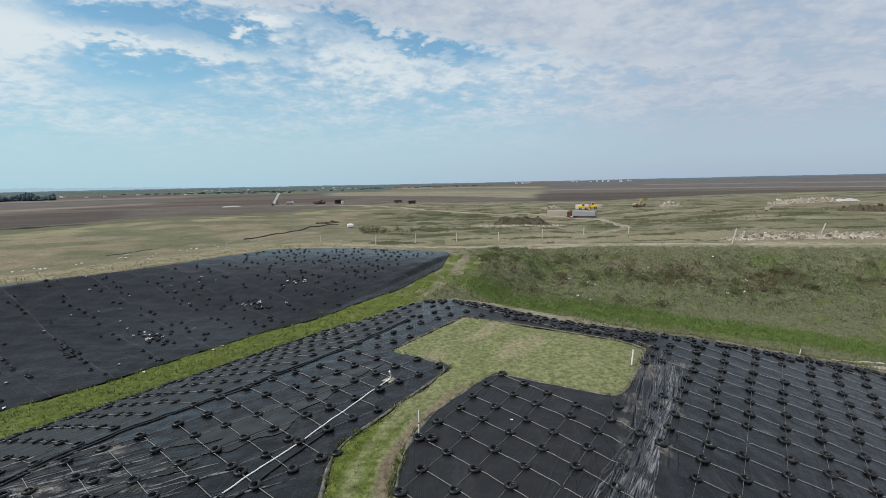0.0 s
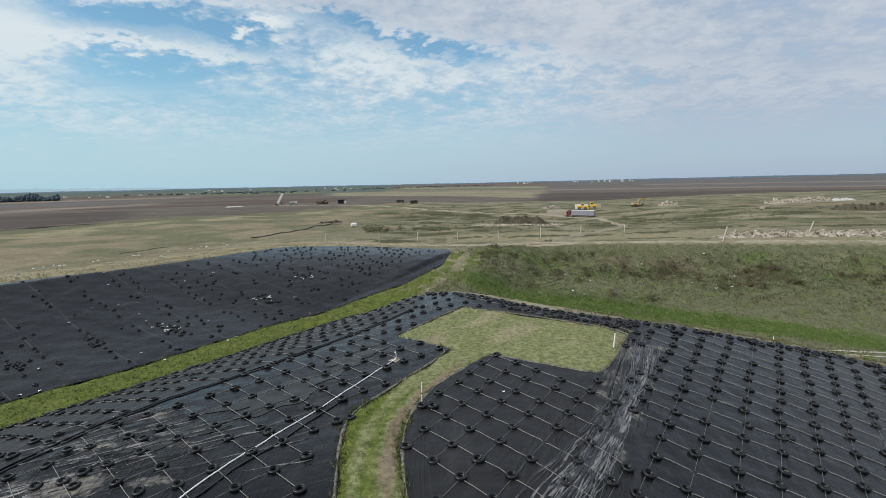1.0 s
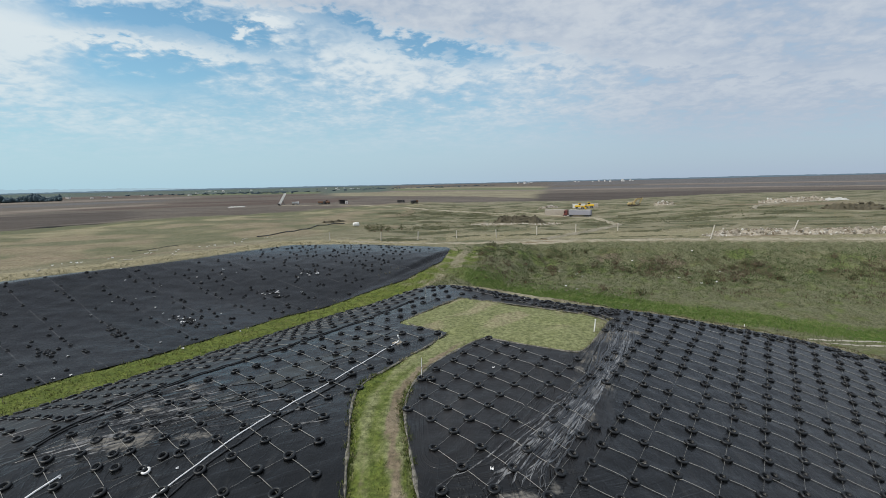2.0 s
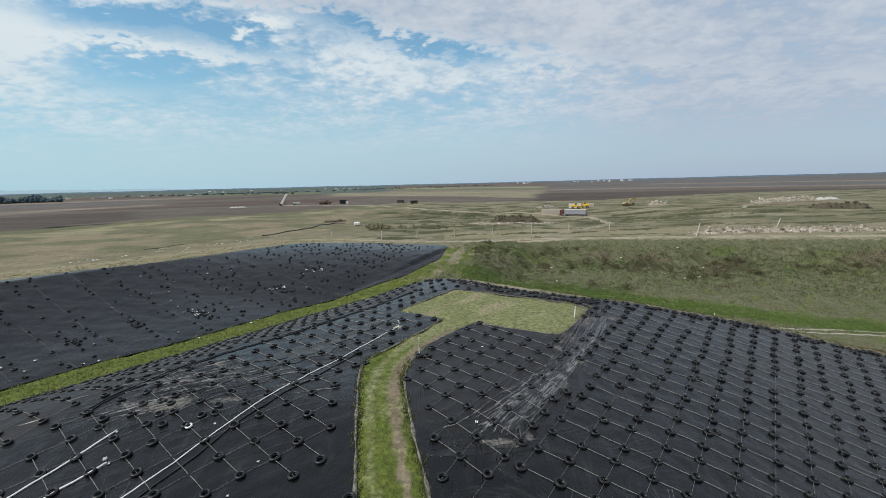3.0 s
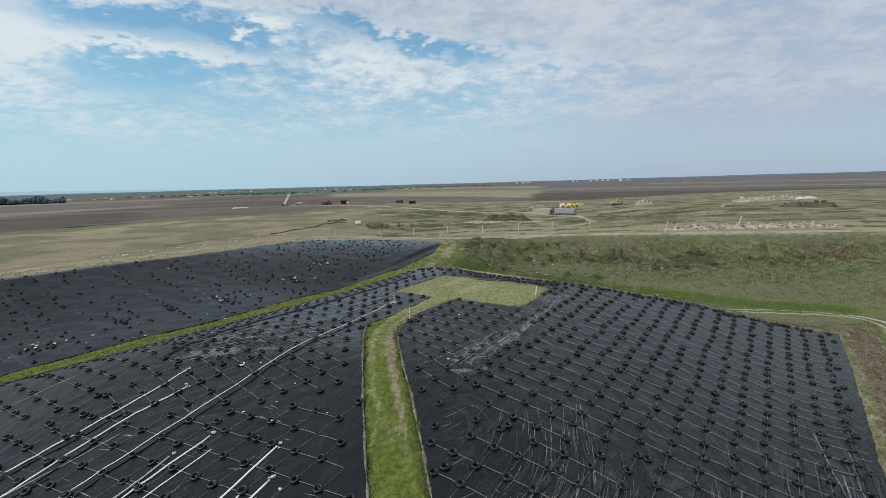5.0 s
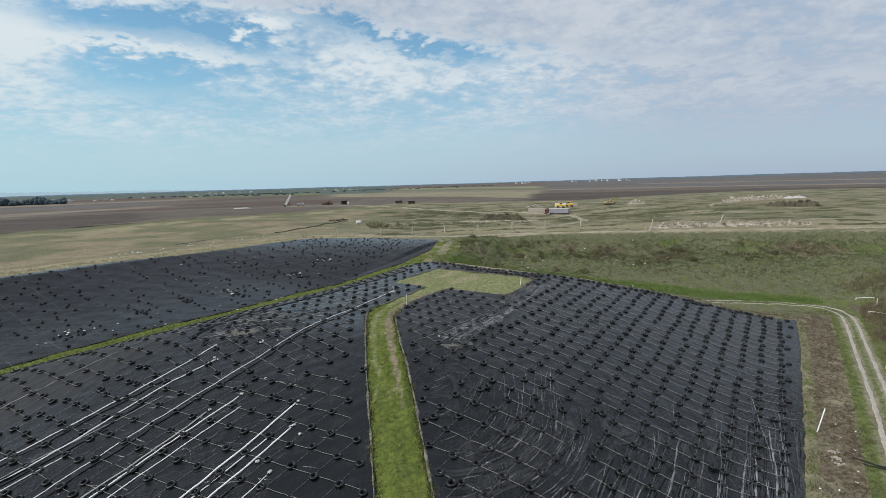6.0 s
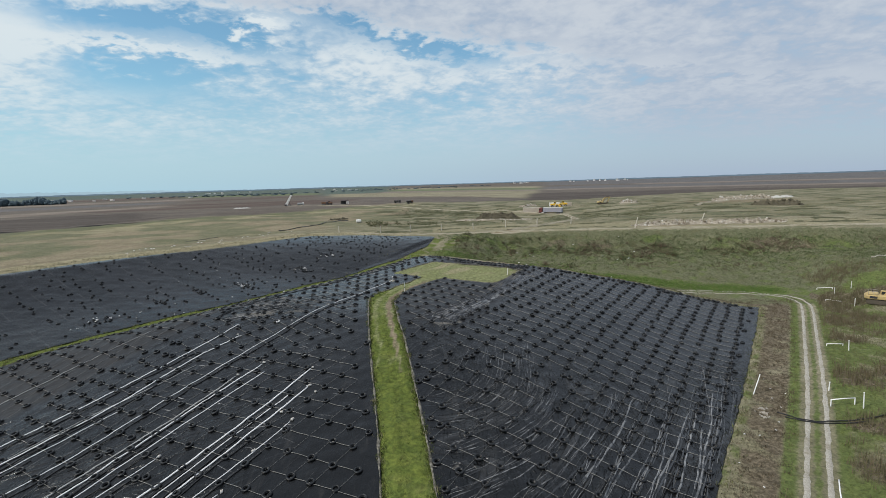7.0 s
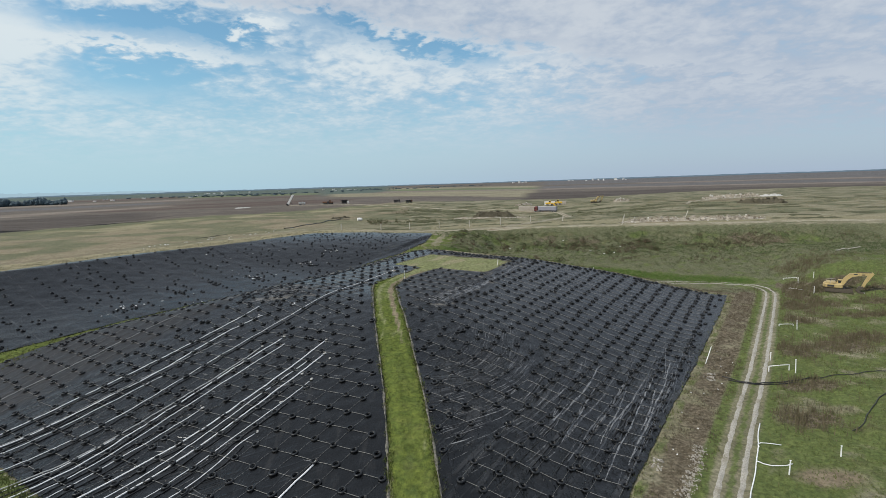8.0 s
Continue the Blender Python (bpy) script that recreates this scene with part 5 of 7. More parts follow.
def scatter_tyres():
    rng = np.random.default_rng(17)
    spots, rows, cols = mound_tyres()
    far_verts, far_faces = [], []
    base = [(np.array([v.co for v in me.vertices]), [tuple(p.vertices) for p in me.polygons]) for me in (tyre_mesh("far", 0.37, 0.19, 14), tyre_mesh("far", 0.41, 0.21, 14))]
    count = 0

    def join(store, x, y, size=1.0):
        co, fc = base[int(rng.integers(0, 2))]
        co = co * size
        m = np.array(lie_on(x, y, 0.155, rng, 7.0))
        n = len(store[0])
        store[0].extend((co @ m[:3, :3].T + m[:3, 3]).tolist())
        store[1].extend(tuple(i + n for i in f) for f in fc)

    mound_store, pit_store = ([], []), ([], [])
    for x, y in spots:
        if -13 < x < 20 and -19 < y < 33 and count < 300:
            k = int(rng.choice([0, 0, 1, 2]))
            ob = new("tyre", TYRES[k])
            ob.matrix_basis = lie_on(x, y, (0.145, 0.16, 0.14)[k], rng)
            tagged(ob, ("worn black car tyre lying flat on plastic sheeting", "wide black tyre lying flat on plastic sheeting", "small worn black tyre on plastic sheeting")[k], "tyre", "tyres on the mound cover")
            count += 1
        else:
            join(mound_store, x, y)
    for x, y in pit_tyres():
        join(pit_store, x, y, rng.uniform(0.7, 0.95))
    for name, store, label in (("mound_tyres", mound_store, "hundreds of black tyres in rows on plastic sheeting"), ("pit_tyres", pit_store, "scattered black tyres on the lined pit slope")):
        me = mesh_of(name, store[0], store[1])
        me.materials.append(RUBBER)
        tagged(new(name, me), label, "tyres", kind="stuff")
    for x, y in ((-19.35, 19.2),):
        ob = new("painted_tyre", WHITE_TYRE)
        ob.matrix_basis = lie_on(x, y, 0.15, rng)
        tagged(ob, "white-painted worn tyre lying on plastic sheeting", "tyre", "painted tyres")
    return rows, cols


ROWS_OF_TYRES, COLS_OF_TYRES = scatter_tyres()


def cover_top(x, y):
    lift, _ = cover_shape(np.array(x), np.array(y))
    return ground_height(x, y) + 0.05 + lift


def lay(name, pts, r, material, label, category, group="", lift=0.0, step=0.7, wobble=0.0, seed=0, sides=6):
    """A hose, pipe or rope laid on the land or the cover along pts (x, y)."""
    line = smooth_line(pts, step, wobble, seed)
    z = cover_top(line[:, 0], line[:, 1]) + r * 0.8 + lift
    v, f = tube(np.column_stack([line, z]), r, sides)
    ob = new(name, mesh_of(name, v, f))
    ob.data.materials.append(material)
    return tagged(ob, label, category, group)


def ropes():
    for table, r, mat, text in ((ROWS_OF_TYRES, 0.023, ROPE, "pale grey rope stretched between rows of tyres"), (COLS_OF_TYRES, 0.012, ROPE, "thin grey rope tied across the tyre rows")):
        for key, items in table.items():
            run = [items[0]]
            runs = []
            for it in items[1:]:
                if it[0] - run[-1][0] > 1:
                    runs.append(run)
                    run = []
                run.append(it)
            runs.append(run)
            for run in runs:
                if len(run) >= 3:
                    pts = [(p[1], p[2]) for p in run]
                    line = np.array(pts)
                    t = np.array([i + q for i in range(len(line) - 1) for q in (0.0, 0.14, 0.38, 0.62, 0.86)] + [len(line) - 1.0])
                    lx, ly = np.interp(t, range(len(line)), line[:, 0]), np.interp(t, range(len(line)), line[:, 1])
                    z = cover_top(lx, ly) + np.where(np.abs(t - np.round(t)) < 0.05, -0.06, 0.06)
                    v, f = tube(np.column_stack([lx, ly, z]), r, 4)
                    ob = new("rope", mesh_of("rope", v, f))
                    ob.data.materials.append(mat)
                    tagged(ob, text, "rope", "ropes of the mound cover")


ropes()

# ---- pipes and hoses on the mound ----
PIPES = [
    ([(-31.0, 2.0), (-36.6, -4.6), (-42.0, -10.6), (-47.0, -15.8)], 0.05),
    ([(-16.9, 6.4), (-24.3, -4.4), (-29.0, -12.0), (-32.8, -18.0), (-37.0, -24.0)], 0.055),
    ([(-12.2, 1.9), (-16.2, -4.3), (-21.4, -12.4), (-25.8, -19.2), (-30.0, -26.0)], 0.055),
    ([(-30.4, -9.8), (-33.6, -14.2), (-37.2, -18.6), (-40.0, -22.0)], 0.06),
    ([(-25.1, 19.4), (-28.8, 13.0), (-35.4, 4.1), (-40.3, -0.7), (-45.7, -6.7), (-50.0, -12.0)], 0.07),
    ([(-23.6, 15.9), (-28.2, 10.6), (-32.1, 2.9), (-37.5, -3.3), (-43.3, -9.4), (-48.0, -14.5)], 0.075),
    ([(-5.2, 40.2), (-9.0, 33.0), (-14.0, 23.6), (-19.3, 14.0), (-24.6, 6.4), (-27.6, 1.6), (-32.7, -6.5), (-39.4, -13.8), (-44.0, -19.0)], 0.052),
    ([(-20.2, 6.0), (-21.4, 3.5), (-26.4, -4.1), (-32.3, -12.1), (-35.9, -16.0), (-41.0, -22.0)], 0.08),
    ([(-17.8, 8.1), (-25.2, -3.3), (-29.9, -10.9), (-33.5, -16.8), (-38.0, -23.0)], 0.075),
    ([(-22.8, -6.4), (-24.1, -8.2), (-28.4, -13.7), (-31.0, -18.3), (-34.0, -24.0)], 0.05),
    ([(-11.3, 6.1), (-15.0, -1.0), (-21.5, -10.7), (-25.1, -14.5), (-28.0, -18.5), (-32.0, -25.0)], 0.085),
    ([(-10.7, 2.5), (-14.2, -3.6), (-19.6, -11.8), (-24.4, -18.7), (-29.0, -26.0)], 0.08),
    ([(-11.1, -3.0), (-13.2, -6.7), (-16.8, -11.4), (-21.6, -18.7), (-26.0, -26.0)], 0.05),
    ([(-14.7, -11.4), (-16.0, -12.7), (-17.2, -15.8), (-19.4, -19.1), (-24.0, -27.0)], 0.05),
    ([(-7.3, -16.6), (-9.4, -20.1), (-13.0, -27.0)], 0.085),
    ([(-26.5, 9.5), (-30.2, 5.2), (-33.8, 1.8), (-39.6, -4.9), (-46.0, -11.5)], 0.04),
]
for n, (pts, r) in enumerate(PIPES):
    lay("drain_pipe", pts, 0.95 * r, WHITE_PIPE if n not in (7, 15) else GREY_PIPE, "white plastic gas pipe snaking over black sheeting" if n not in (7, 15) else "greyish plastic pipe snaking over black sheeting",
        "pipe", "pipes on the mound", wobble=0.03, seed=n, sides=8)
    lay("black_hose", [(x + 0.75, y - 0.3) for x, y in pts[1:]], 0.06, BLACK_PIPE, "thin black hose beside a white pipe", "hose", "hoses on the mound", wobble=0.12, seed=50 + n)
for k, off in enumerate((0.0, 0.55)):
    lay("drain_hose", [(-30.0 + off, 22.0), (-26.9 + off, 28.6), (-24.2 + off, 33.2), (-16.9 + off, 41.1), (-11.6 + off, 48.1), (-5.0 + off, 58.5)], 0.06, BLACK_PIPE, "black hose along the crest of the sheeting", "hose", "hoses on the mound", wobble=0.12, seed=90 + k)
lay("thin_pipe", [(-43.3, 14.0), (-47.8, 8.0), (-52.6, 1.3)], 0.045, GREY_PIPE, "thin grey pipe crossing black sheeting", "pipe", "pipes on the mound", wobble=0.1, seed=77)
lay("thin_pipe", [(-38.5, 20.5), (-43.3, 14.0)], 0.03, GREY_PIPE, "thin grey pipe crossing black sheeting", "pipe", "pipes on the mound", wobble=0.1, seed=78)


def standpipe(x, y, turn):
    """The end of a gas pipe: an elbow that stands up, on a pale pad."""
    t = thing("standpipe", on_ground(x, y, turn, 0.1), "white plastic pipe elbow standing on a pale pad", "pipe")
    v, f = tube([(-0.5, 0, 0.1), (-0.15, 0, 0.12), (0.05, 0, 0.2), (0.12, 0, 0.4), (0.0, 0, 0.75), (-0.05, 0, 0.85)], 0.065, 10)
    part("elbow", mesh_of("elbow", v, f), WHITE_PIPE, t)
    part("collar", rod((0.0, 0, 0.70), (-0.04, 0, 0.82), 0.085, 12), WHITE_PIPE, t)
    part("pad", block(1.1, 0.9, 0.08, (0.1, 0.1, 0.0), 0.03), RUBBLE, t, "pale concrete pad")


standpipe(-4.9, 40.5, 60)


def stake(x, y, height, r, lean, mat, label, band=False):
    t = thing("marker_stake", on_ground(x, y, lean[1]) @ pose(0, 0, -0.1, 0, lean[0], 0), label, "stake", "marker stakes")
    part("pole", rod((0, 0, 0), (0, 0, height), r, 8, r * 0.85), mat, t)
    part("cap", rod((0, 0, height), (0, 0, height + 0.06), r * 1.25, 8), mat, t)
    if band:
        part("band", rod((0, 0, height * 0.55), (0, 0, height * 0.6), r * 1.3, 8), DARK, t)


stake(16.8, 43.0, 1.5, 0.075, (6, 20), WHITE, "white plastic stake leaning in mown grass")
stake(-2.0, 31.6, 2.0, 0.038, (1, 0), WHITE, "thin pale steel stake in black sheeting", True)
stake(-2.6, 57.0, 2.3, 0.035, (2, 90), STEEL, "thin grey steel post on the mound top", True)
stake(-1.9, 57.2, 1.2, 0.03, (3, 40), STEEL, "short grey steel post on the mound top")
stake(40.6, 54.5, 0.8, 0.06, (4, 0), WHITE, "short white stake in valley grass")


def puddle(x, y, rx, ry, turn, seed):
    """A shallow pool lying on the cover."""
    pts, rings, n = [], 18, 72
    c, s = math.cos(radians(turn)), math.sin(radians(turn))
    for k in range(n):
        a = 2 * math.pi * k / n
        r = 1 + 0.25 * math.sin(3 * a + seed) + 0.16 * math.sin(5 * a + 2 * seed) + 0.10 * math.sin(11 * a)
        for q in range(1, rings + 1):
            px, py = rx * r * q / rings * math.cos(a), ry * r * q / rings * math.sin(a)
            pts.append((x + px * c - py * s, y + px * s + py * c))
    line = np.array([(x, y)] + pts)
    z = cover_top(line[:, 0], line[:, 1]) + 0.035
    verts = np.column_stack([line, z]).tolist()
    faces = []
    for k in range(n):
        j = (k + 1) % n
        faces.append((0, k * rings + 1, j * rings + 1))
        for q in range(rings - 1):
            faces.append((k * rings + 1 + q, k * rings + 2 + q, j * rings + 2 + q, j * rings + 1 + q))
    me = mesh_of("puddle", verts, faces)
    me.materials.append(WATER)
    tagged(new("puddle", me), "shallow rain puddle on black sheeting", "water", "puddles", "structure")


WATER = Mat("puddle_water", 0.24, 0.0, 0.4).color((0.017, 0.019, 0.017)).m
puddle(-13.6, 34.0, 5.0, 2.0, 48, 1.0)
puddle(-9.0, 41.0, 3.4, 1.2, 55, 2.0)
puddle(-18.5, 27.8, 2.6, 1.0, 35, 3.0)


def pipe_weight(x, y, size, turn, label):
    """A small concrete block that holds a pipe's end, with a lifting eye."""
    t = thing("pipe_weight", Matrix.Translation((x, y, float(cover_top(x, y)) + 0.02)) @ pose(0, 0, 0, 3, -4, turn), label, "block", "pipe weights")
    part("block", block(size, size * 0.72, 0.16, (0, 0, 0.06), 0.03), LIME, t)
    part("eye", rod((-0.05, 0, 0.14), (0.05, 0, 0.20), 0.015, 6), RUST, t)


for k, (x, y) in enumerate(((-11.1, 6.4), (-10.5, 2.8), (-10.9, -2.7), (-14.5, -11.1), (-7.1, -16.2), (-17.6, 8.4), (-20.0, 6.3), (-22.6, -6.1), (-24.0, 16.3), (-9.6, 1.6), (-12.4, -1.4), (-13.4, -6.6))):
    pipe_weight(x, y, 0.29 + 0.04 * (k % 3), 37 * k, "pale concrete block at the end of a pipe")


# ---- the gravel track ----
def ribbon(name, pts, width, material, label, lift=0.02, step=0.5, seed=0, fray=0.25, surface=None):
    """A worn strip of ground along pts, with uneven edges."""
    line = smooth_line(pts, step)
    d = np.gradient(line, axis=0)
    n = np.column_stack([-d[:, 1], d[:, 0]]) / np.maximum(np.hypot(*d.T), 1e-6)[:, None]
    rng = np.random.default_rng(seed)
    s = np.arange(len(line)) * step
    ph = rng.uniform(0, 6.3, 6)
    edge = lambda k: 1 + fray * (np.sin(s * 0.9 + ph[k]) * 0.5 + np.sin(s * 2.3 + ph[k + 1]) * 0.35 + rng.normal(0, 0.08, len(s)))
    le, re = edge(0), edge(2)
    cols = []
    for q in (-1, -0.5, 0, 0.5, 1):
        w = np.where(q < 0, le, re) * width / 2 * q
        x, y = line[:, 0] + n[:, 0] * w, line[:, 1] + n[:, 1] * w
        z = (surface or land_surface)(x, y) + lift * (1 - abs(q) ** 4 * 1.8)
        cols.append(np.column_stack([x, y, z]))
    verts = np.stack(cols, 1).reshape(-1, 3)
    faces = [(i * 5 + k, i * 5 + k + 1, (i + 1) * 5 + k + 1, (i + 1) * 5 + k) for i in range(len(line) - 1) for k in range(4)]
    ob = new(name, mesh_of(name, verts.tolist(), faces))
    ob.data.materials.append(material)
    return tagged(ob, label, "track", kind="structure")


def gravel_material():
    m = Mat("pale_gravel", 0.95, 0, 0.2)
    a = m.mix(m.ramp(m.noise(7, 6, 0.7), 0.3, 0.7), (0.252, 0.234, 0.198), (0.444, 0.426, 0.378))
    a = m.mix(m.maths("MULTIPLY", m.ramp(m.noise(0.5, 5, 0.65), 0.5, 0.7), 0.75), a, (0.204, 0.180, 0.120))
    return m.color(a).bump(m.noise(9, 5, 0.7), 0.7, 0.05).m


GRAVEL = gravel_material()


def offset_line(pts, dist):
    line = smooth_line(pts, 2.0)
    d = np.gradient(line, axis=0)
    n = np.column_stack([-d[:, 1], d[:, 0]]) / np.maximum(np.hypot(*d.T), 1e-6)[:, None]
    return (line + n * dist).tolist()


for k, dist in enumerate((-0.85, 0.85)):
    ribbon("track", offset_line(TRACK, dist), 0.60, GRAVEL, "pale gravel wheel rut of a farm track", 0.05, 0.4, 5 + k, 0.26, lambda x, y: land_surface(x, y))



def soil_material():
    m = Mat("trodden_soil", 0.95, 0, 0.2)
    a = m.mix(m.ramp(m.noise(1.2, 6, 0.7), 0.3, 0.7), (0.235, 0.212, 0.158), (0.35, 0.32, 0.25))
    a = m.mix(m.maths("MULTIPLY", m.ramp(m.noise(0.16, 5, 0.65), 0.45, 0.65), 0.7), a, (0.15, 0.14, 0.08))
    return m.color(a).bump(m.noise(5, 5, 0.7), 0.7, 0.05).m


SOIL = soil_material()
for k, dist in enumerate((-0.9, 0.9)):
    ribbon("dirt_track", offset_line(CREST_TRACK[3:], dist), 1.25, SOIL, "pale dirt wheel rut along a bank top", 0.20, 1.0, 15 + k, 0.18)
    ribbon("dirt_track", offset_line(HINTER_TRACK, dist), 1.4, SOIL, "pale dirt wheel rut over rough ground", 0.28, 1.5, 25 + k, 0.25)
ribbon("dirt_track", [(140.0, 214.0), (158.0, 240.0), (176.0, 262.0), (205.0, 280.0)], 2.6, SOIL, "pale dirt ramp to a rubble heap", 0.4, 1.5, 31, 0.4)
ribbon("dirt_track", [(60.0, 64.5), (48.0, 62.0), (38.0, 60.5)], 1.6, SOIL, "faint pale wheel mark in valley grass", 0.05, 0.8, 33, 0.5)



def hem_strip():
    """The frayed grey hem of the sheeting along the grass."""
    m = Mat("dusty_hem", 0.9, 0, 0.2)
    m.color(m.mix(m.ramp(m.noise(2.5, 6, 0.7), 0.35, 0.65), (0.060, 0.058, 0.050), (0.21, 0.20, 0.17)))
    ribbon("hem", GRASS_TOP, 0.20, m.m, "dusty frayed hem of black sheeting", 0.04, 0.3, 41, 1.0, lambda x, y: ground_height(x, y) + 0.06)


hem_strip()


# ---- grass, weeds and shrubs ----
def blades(name, xy, height, width, per, spread, material, label, category, seed=0, lean=0.5, surface=None):
    """Tufts of thin blades at every place in xy."""
    rng = np.random.default_rng(seed)
    n = len(xy)
    xy = np.repeat(np.asarray(xy, float), per, axis=0) + rng.normal(0, spread, (n * per, 2))
    h = height * rng.uniform(0.45, 1.25, n * per) * np.repeat(rng.uniform(0.6, 1.3, n), per)
    a = rng.uniform(0, 2 * math.pi, n * per)
    z = (surface or land_surface)(xy[:, 0], xy[:, 1]) - 0.03
    w = width * rng.uniform(0.6, 1.4, n * per)
    dx, dy = np.cos(a) * w / 2, np.sin(a) * w / 2
    b = rng.uniform(0, 2 * math.pi, n * per)
    l = lean * h * rng.uniform(0, 1, n * per)
    v = np.empty((n * per, 3, 3))
    v[:, 0] = np.column_stack([xy[:, 0] - dx, xy[:, 1] - dy, z])
    v[:, 1] = np.column_stack([xy[:, 0] + dx, xy[:, 1] + dy, z])
    v[:, 2] = np.column_stack([xy[:, 0] + l * np.cos(b), xy[:, 1] + l * np.sin(b), z + h])
    me = bpy.data.meshes.new(name)
    me.vertices.add(3 * n * per)
    me.vertices.foreach_set("co", v.ravel())
    me.loops.add(3 * n * per)
    me.loops.foreach_set("vertex_index", np.arange(3 * n * per, dtype=np.int32))
    me.polygons.add(n * per)
    me.polygons.foreach_set("loop_start", np.arange(0, 3 * n * per, 3, dtype=np.int32))
    me.polygons.foreach_set("loop_total", np.full(n * per, 3, dtype=np.int32))
    me.update()
    me.materials.append(material)
    return tagged(new(name, me), label, category, kind="stuff")


def sprinkle(x0, x1, y0, y1, n, keep, seed):
    rng = np.random.default_rng(seed)
    p = np.column_stack([rng.uniform(x0, x1, n), rng.uniform(y0, y1, n)])
    return p[rng.random(n) < np.clip(keep(p[:, 0], p[:, 1]), 0, 1)]


def grow():
    on_top = lambda x, y: signed(x, y, GRASS_TOP)
    mid_way = lambda x, y: np.abs(x - way_x(y))
    in_rut = lambda x, y: np.exp(-((mid_way(x, y) - 0.98) / 0.42) ** 4) * (y < 42)
    way = sprinkle(-10, 22, -30, 60, 60000, lambda x, y: (on_top(x, y) < -0.1) * 0.5 * np.where(y > 42, 1.0, (1 - 0.93 * in_rut(x, y)) * (0.05 + 0.75 * smoothstep(28, 42, y))), 1)
    green_way = sprinkle(-10, 8, -30, 40, 60000, lambda x, y: (on_top(x, y) < -0.1) * (1 - 0.95 * in_rut(x, y)) * (0.62 + 0.2 * bump_noise(x, y, 2.2, 202)) * (1 - 0.6 * smoothstep(13, 24, y) * smoothstep(-1.2, -0.3, x - way_x(y))) * smoothstep(40, 30, y), 21)
    blades("way_grass", green_way, 0.18, 0.055, 5, 0.10, WAY, "green grass between the wheel marks of a way", "grass", 21, 0.8)
    blades("mound_grass", way, 0.14, 0.05, 5, 0.10, MOWN, "short mown grass on top of the mound", "grass", 1, 0.8)
    hem = sprinkle(-10, 22, -30, 60, 60000, lambda x, y: np.exp(-((on_top(x, y) + 0.10) / 0.26) ** 2) * np.clip(0.2 + 0.9 * bump_noise(x, y, 2.0, 203), 0.0, 0.9), 2)
    clump = sprinkle(-10, 8, -30, 34, 60000, lambda x, y: np.exp(-((on_top(x, y) + 0.05) / 0.32) ** 2) * np.clip(0.35 + 1.2 * bump_noise(x, y, 1.4, 204), 0.0, 1.0), 24)
    blades("edge_clumps", clump, 0.20, 0.05, 6, 0.10, WAY, "green grass clumps overhanging the sheeting edge", "grass", 24, 0.7)
    nook = sprinkle(-70, -14, -40, 6, 30000, lambda x, y: 0.7 * (signed(x, y, MOUND_EDGE) > 0.2) * (0.83 * (x + 57) - 0.56 * (y - 33.5) > 5), 25)
    blades("nook_grass", nook, 0.4, 0.09, 5, 0.2, MEADOW, "rank green grass below the sheeting corner", "grass", 25, 0.6)
    blades("hem_grass", hem, 0.30, 0.05, 6, 0.12, STRAW, "ragged straw grass along the sheeting edge", "grass", 2, 0.7)
    v = lambda x, y: 0.83 * (x + 57) - 0.56 * (y - 33.5)
    ditch = sprinkle(-85, 5, 0, 112, 70000, lambda x, y: (v(x, y) > -15) * (v(x, y) < 11) * (signed(x, y, PIT_EDGE) > -0.2) * 0.5, 3)
    blades("ditch_grass", ditch, 0.26, 0.09, 5, 0.18, GRASS, "rank green grass in a ditch between covers", "grass", 3, 0.6)
    reeds = sprinkle(-85, 5, 0, 112, 30000, lambda x, y: 0.06 * np.exp(-((v(x, y) + 5.5) / 1.2) ** 2) + 0.25 * np.exp(-((v(x, y) - 9) / 1.5) ** 2), 4)
    blades("ditch_straw", reeds, 0.5, 0.08, 5, 0.2, STRAW, "dry yellow grass along a ditch", "grass", 4, 0.6)
    right_of = lambda x, y: x - np.interp(y, [-62, -21, 7, 32, 53, 62], [4, 29, 49.5, 67, 81.6, 90])
    field = sprinkle(28, 125, -30, 68, 60000, lambda x, y: 0.5 * (right_of(x, y) > 2.2), 5)
    blades("meadow_grass", field, 0.22, 0.09, 5, 0.22, MEADOW, "short green meadow grass", "grass", 5, 0.8)
    patch = lambda x, y: sum(np.exp(-((x - a) / r) ** 2 - ((y - b) / q) ** 2) for a, b, r, q in
                             WEED_PATCHES)
    weed = sprinkle(28, 115, -30, 75, 150000, lambda x, y: (right_of(x, y) > 2.6) * 0.75 * np.clip(patch(x, y), 0, 1) ** 1.3 * np.clip(0.45 + 0.9 * bump_noise(x, y, 2.4, 206), 0, 1), 6)
    blades("tall_weeds", weed, 0.95, 0.06, 6, 0.26, STALK, "tall dry brown weeds in a meadow", "weeds", 6, 0.35)
    edge = lambda x, y: signed(x, y, MOUND_EDGE)
    strip = sprinkle(15, 82, -30, 56, 70000, lambda x, y: (edge(x, y) > 0.4) * (right_of(x, y) < -2.6) * (0.15 + 0.35 * (bump_noise(x, y, 5, 207) > 0.1)), 7)
    blades("strip_weeds", strip, 0.28, 0.07, 5, 0.22, WEED, "trampled dry weeds beside the track", "weeds", 7, 0.9)
    near_edge = sprinkle(15, 82, -30, 56, 40000, lambda x, y: 0.5 * np.exp(-((edge(x, y) - 0.5) / 0.6) ** 2) + 0.5 * np.exp(-((right_of(x, y) + 2.4) / 0.6) ** 2), 8)
    blades("verge_grass", near_edge, 0.26, 0.07, 5, 0.18, MEADOW, "green grass verge along track and sheeting", "grass", 8, 0.7)
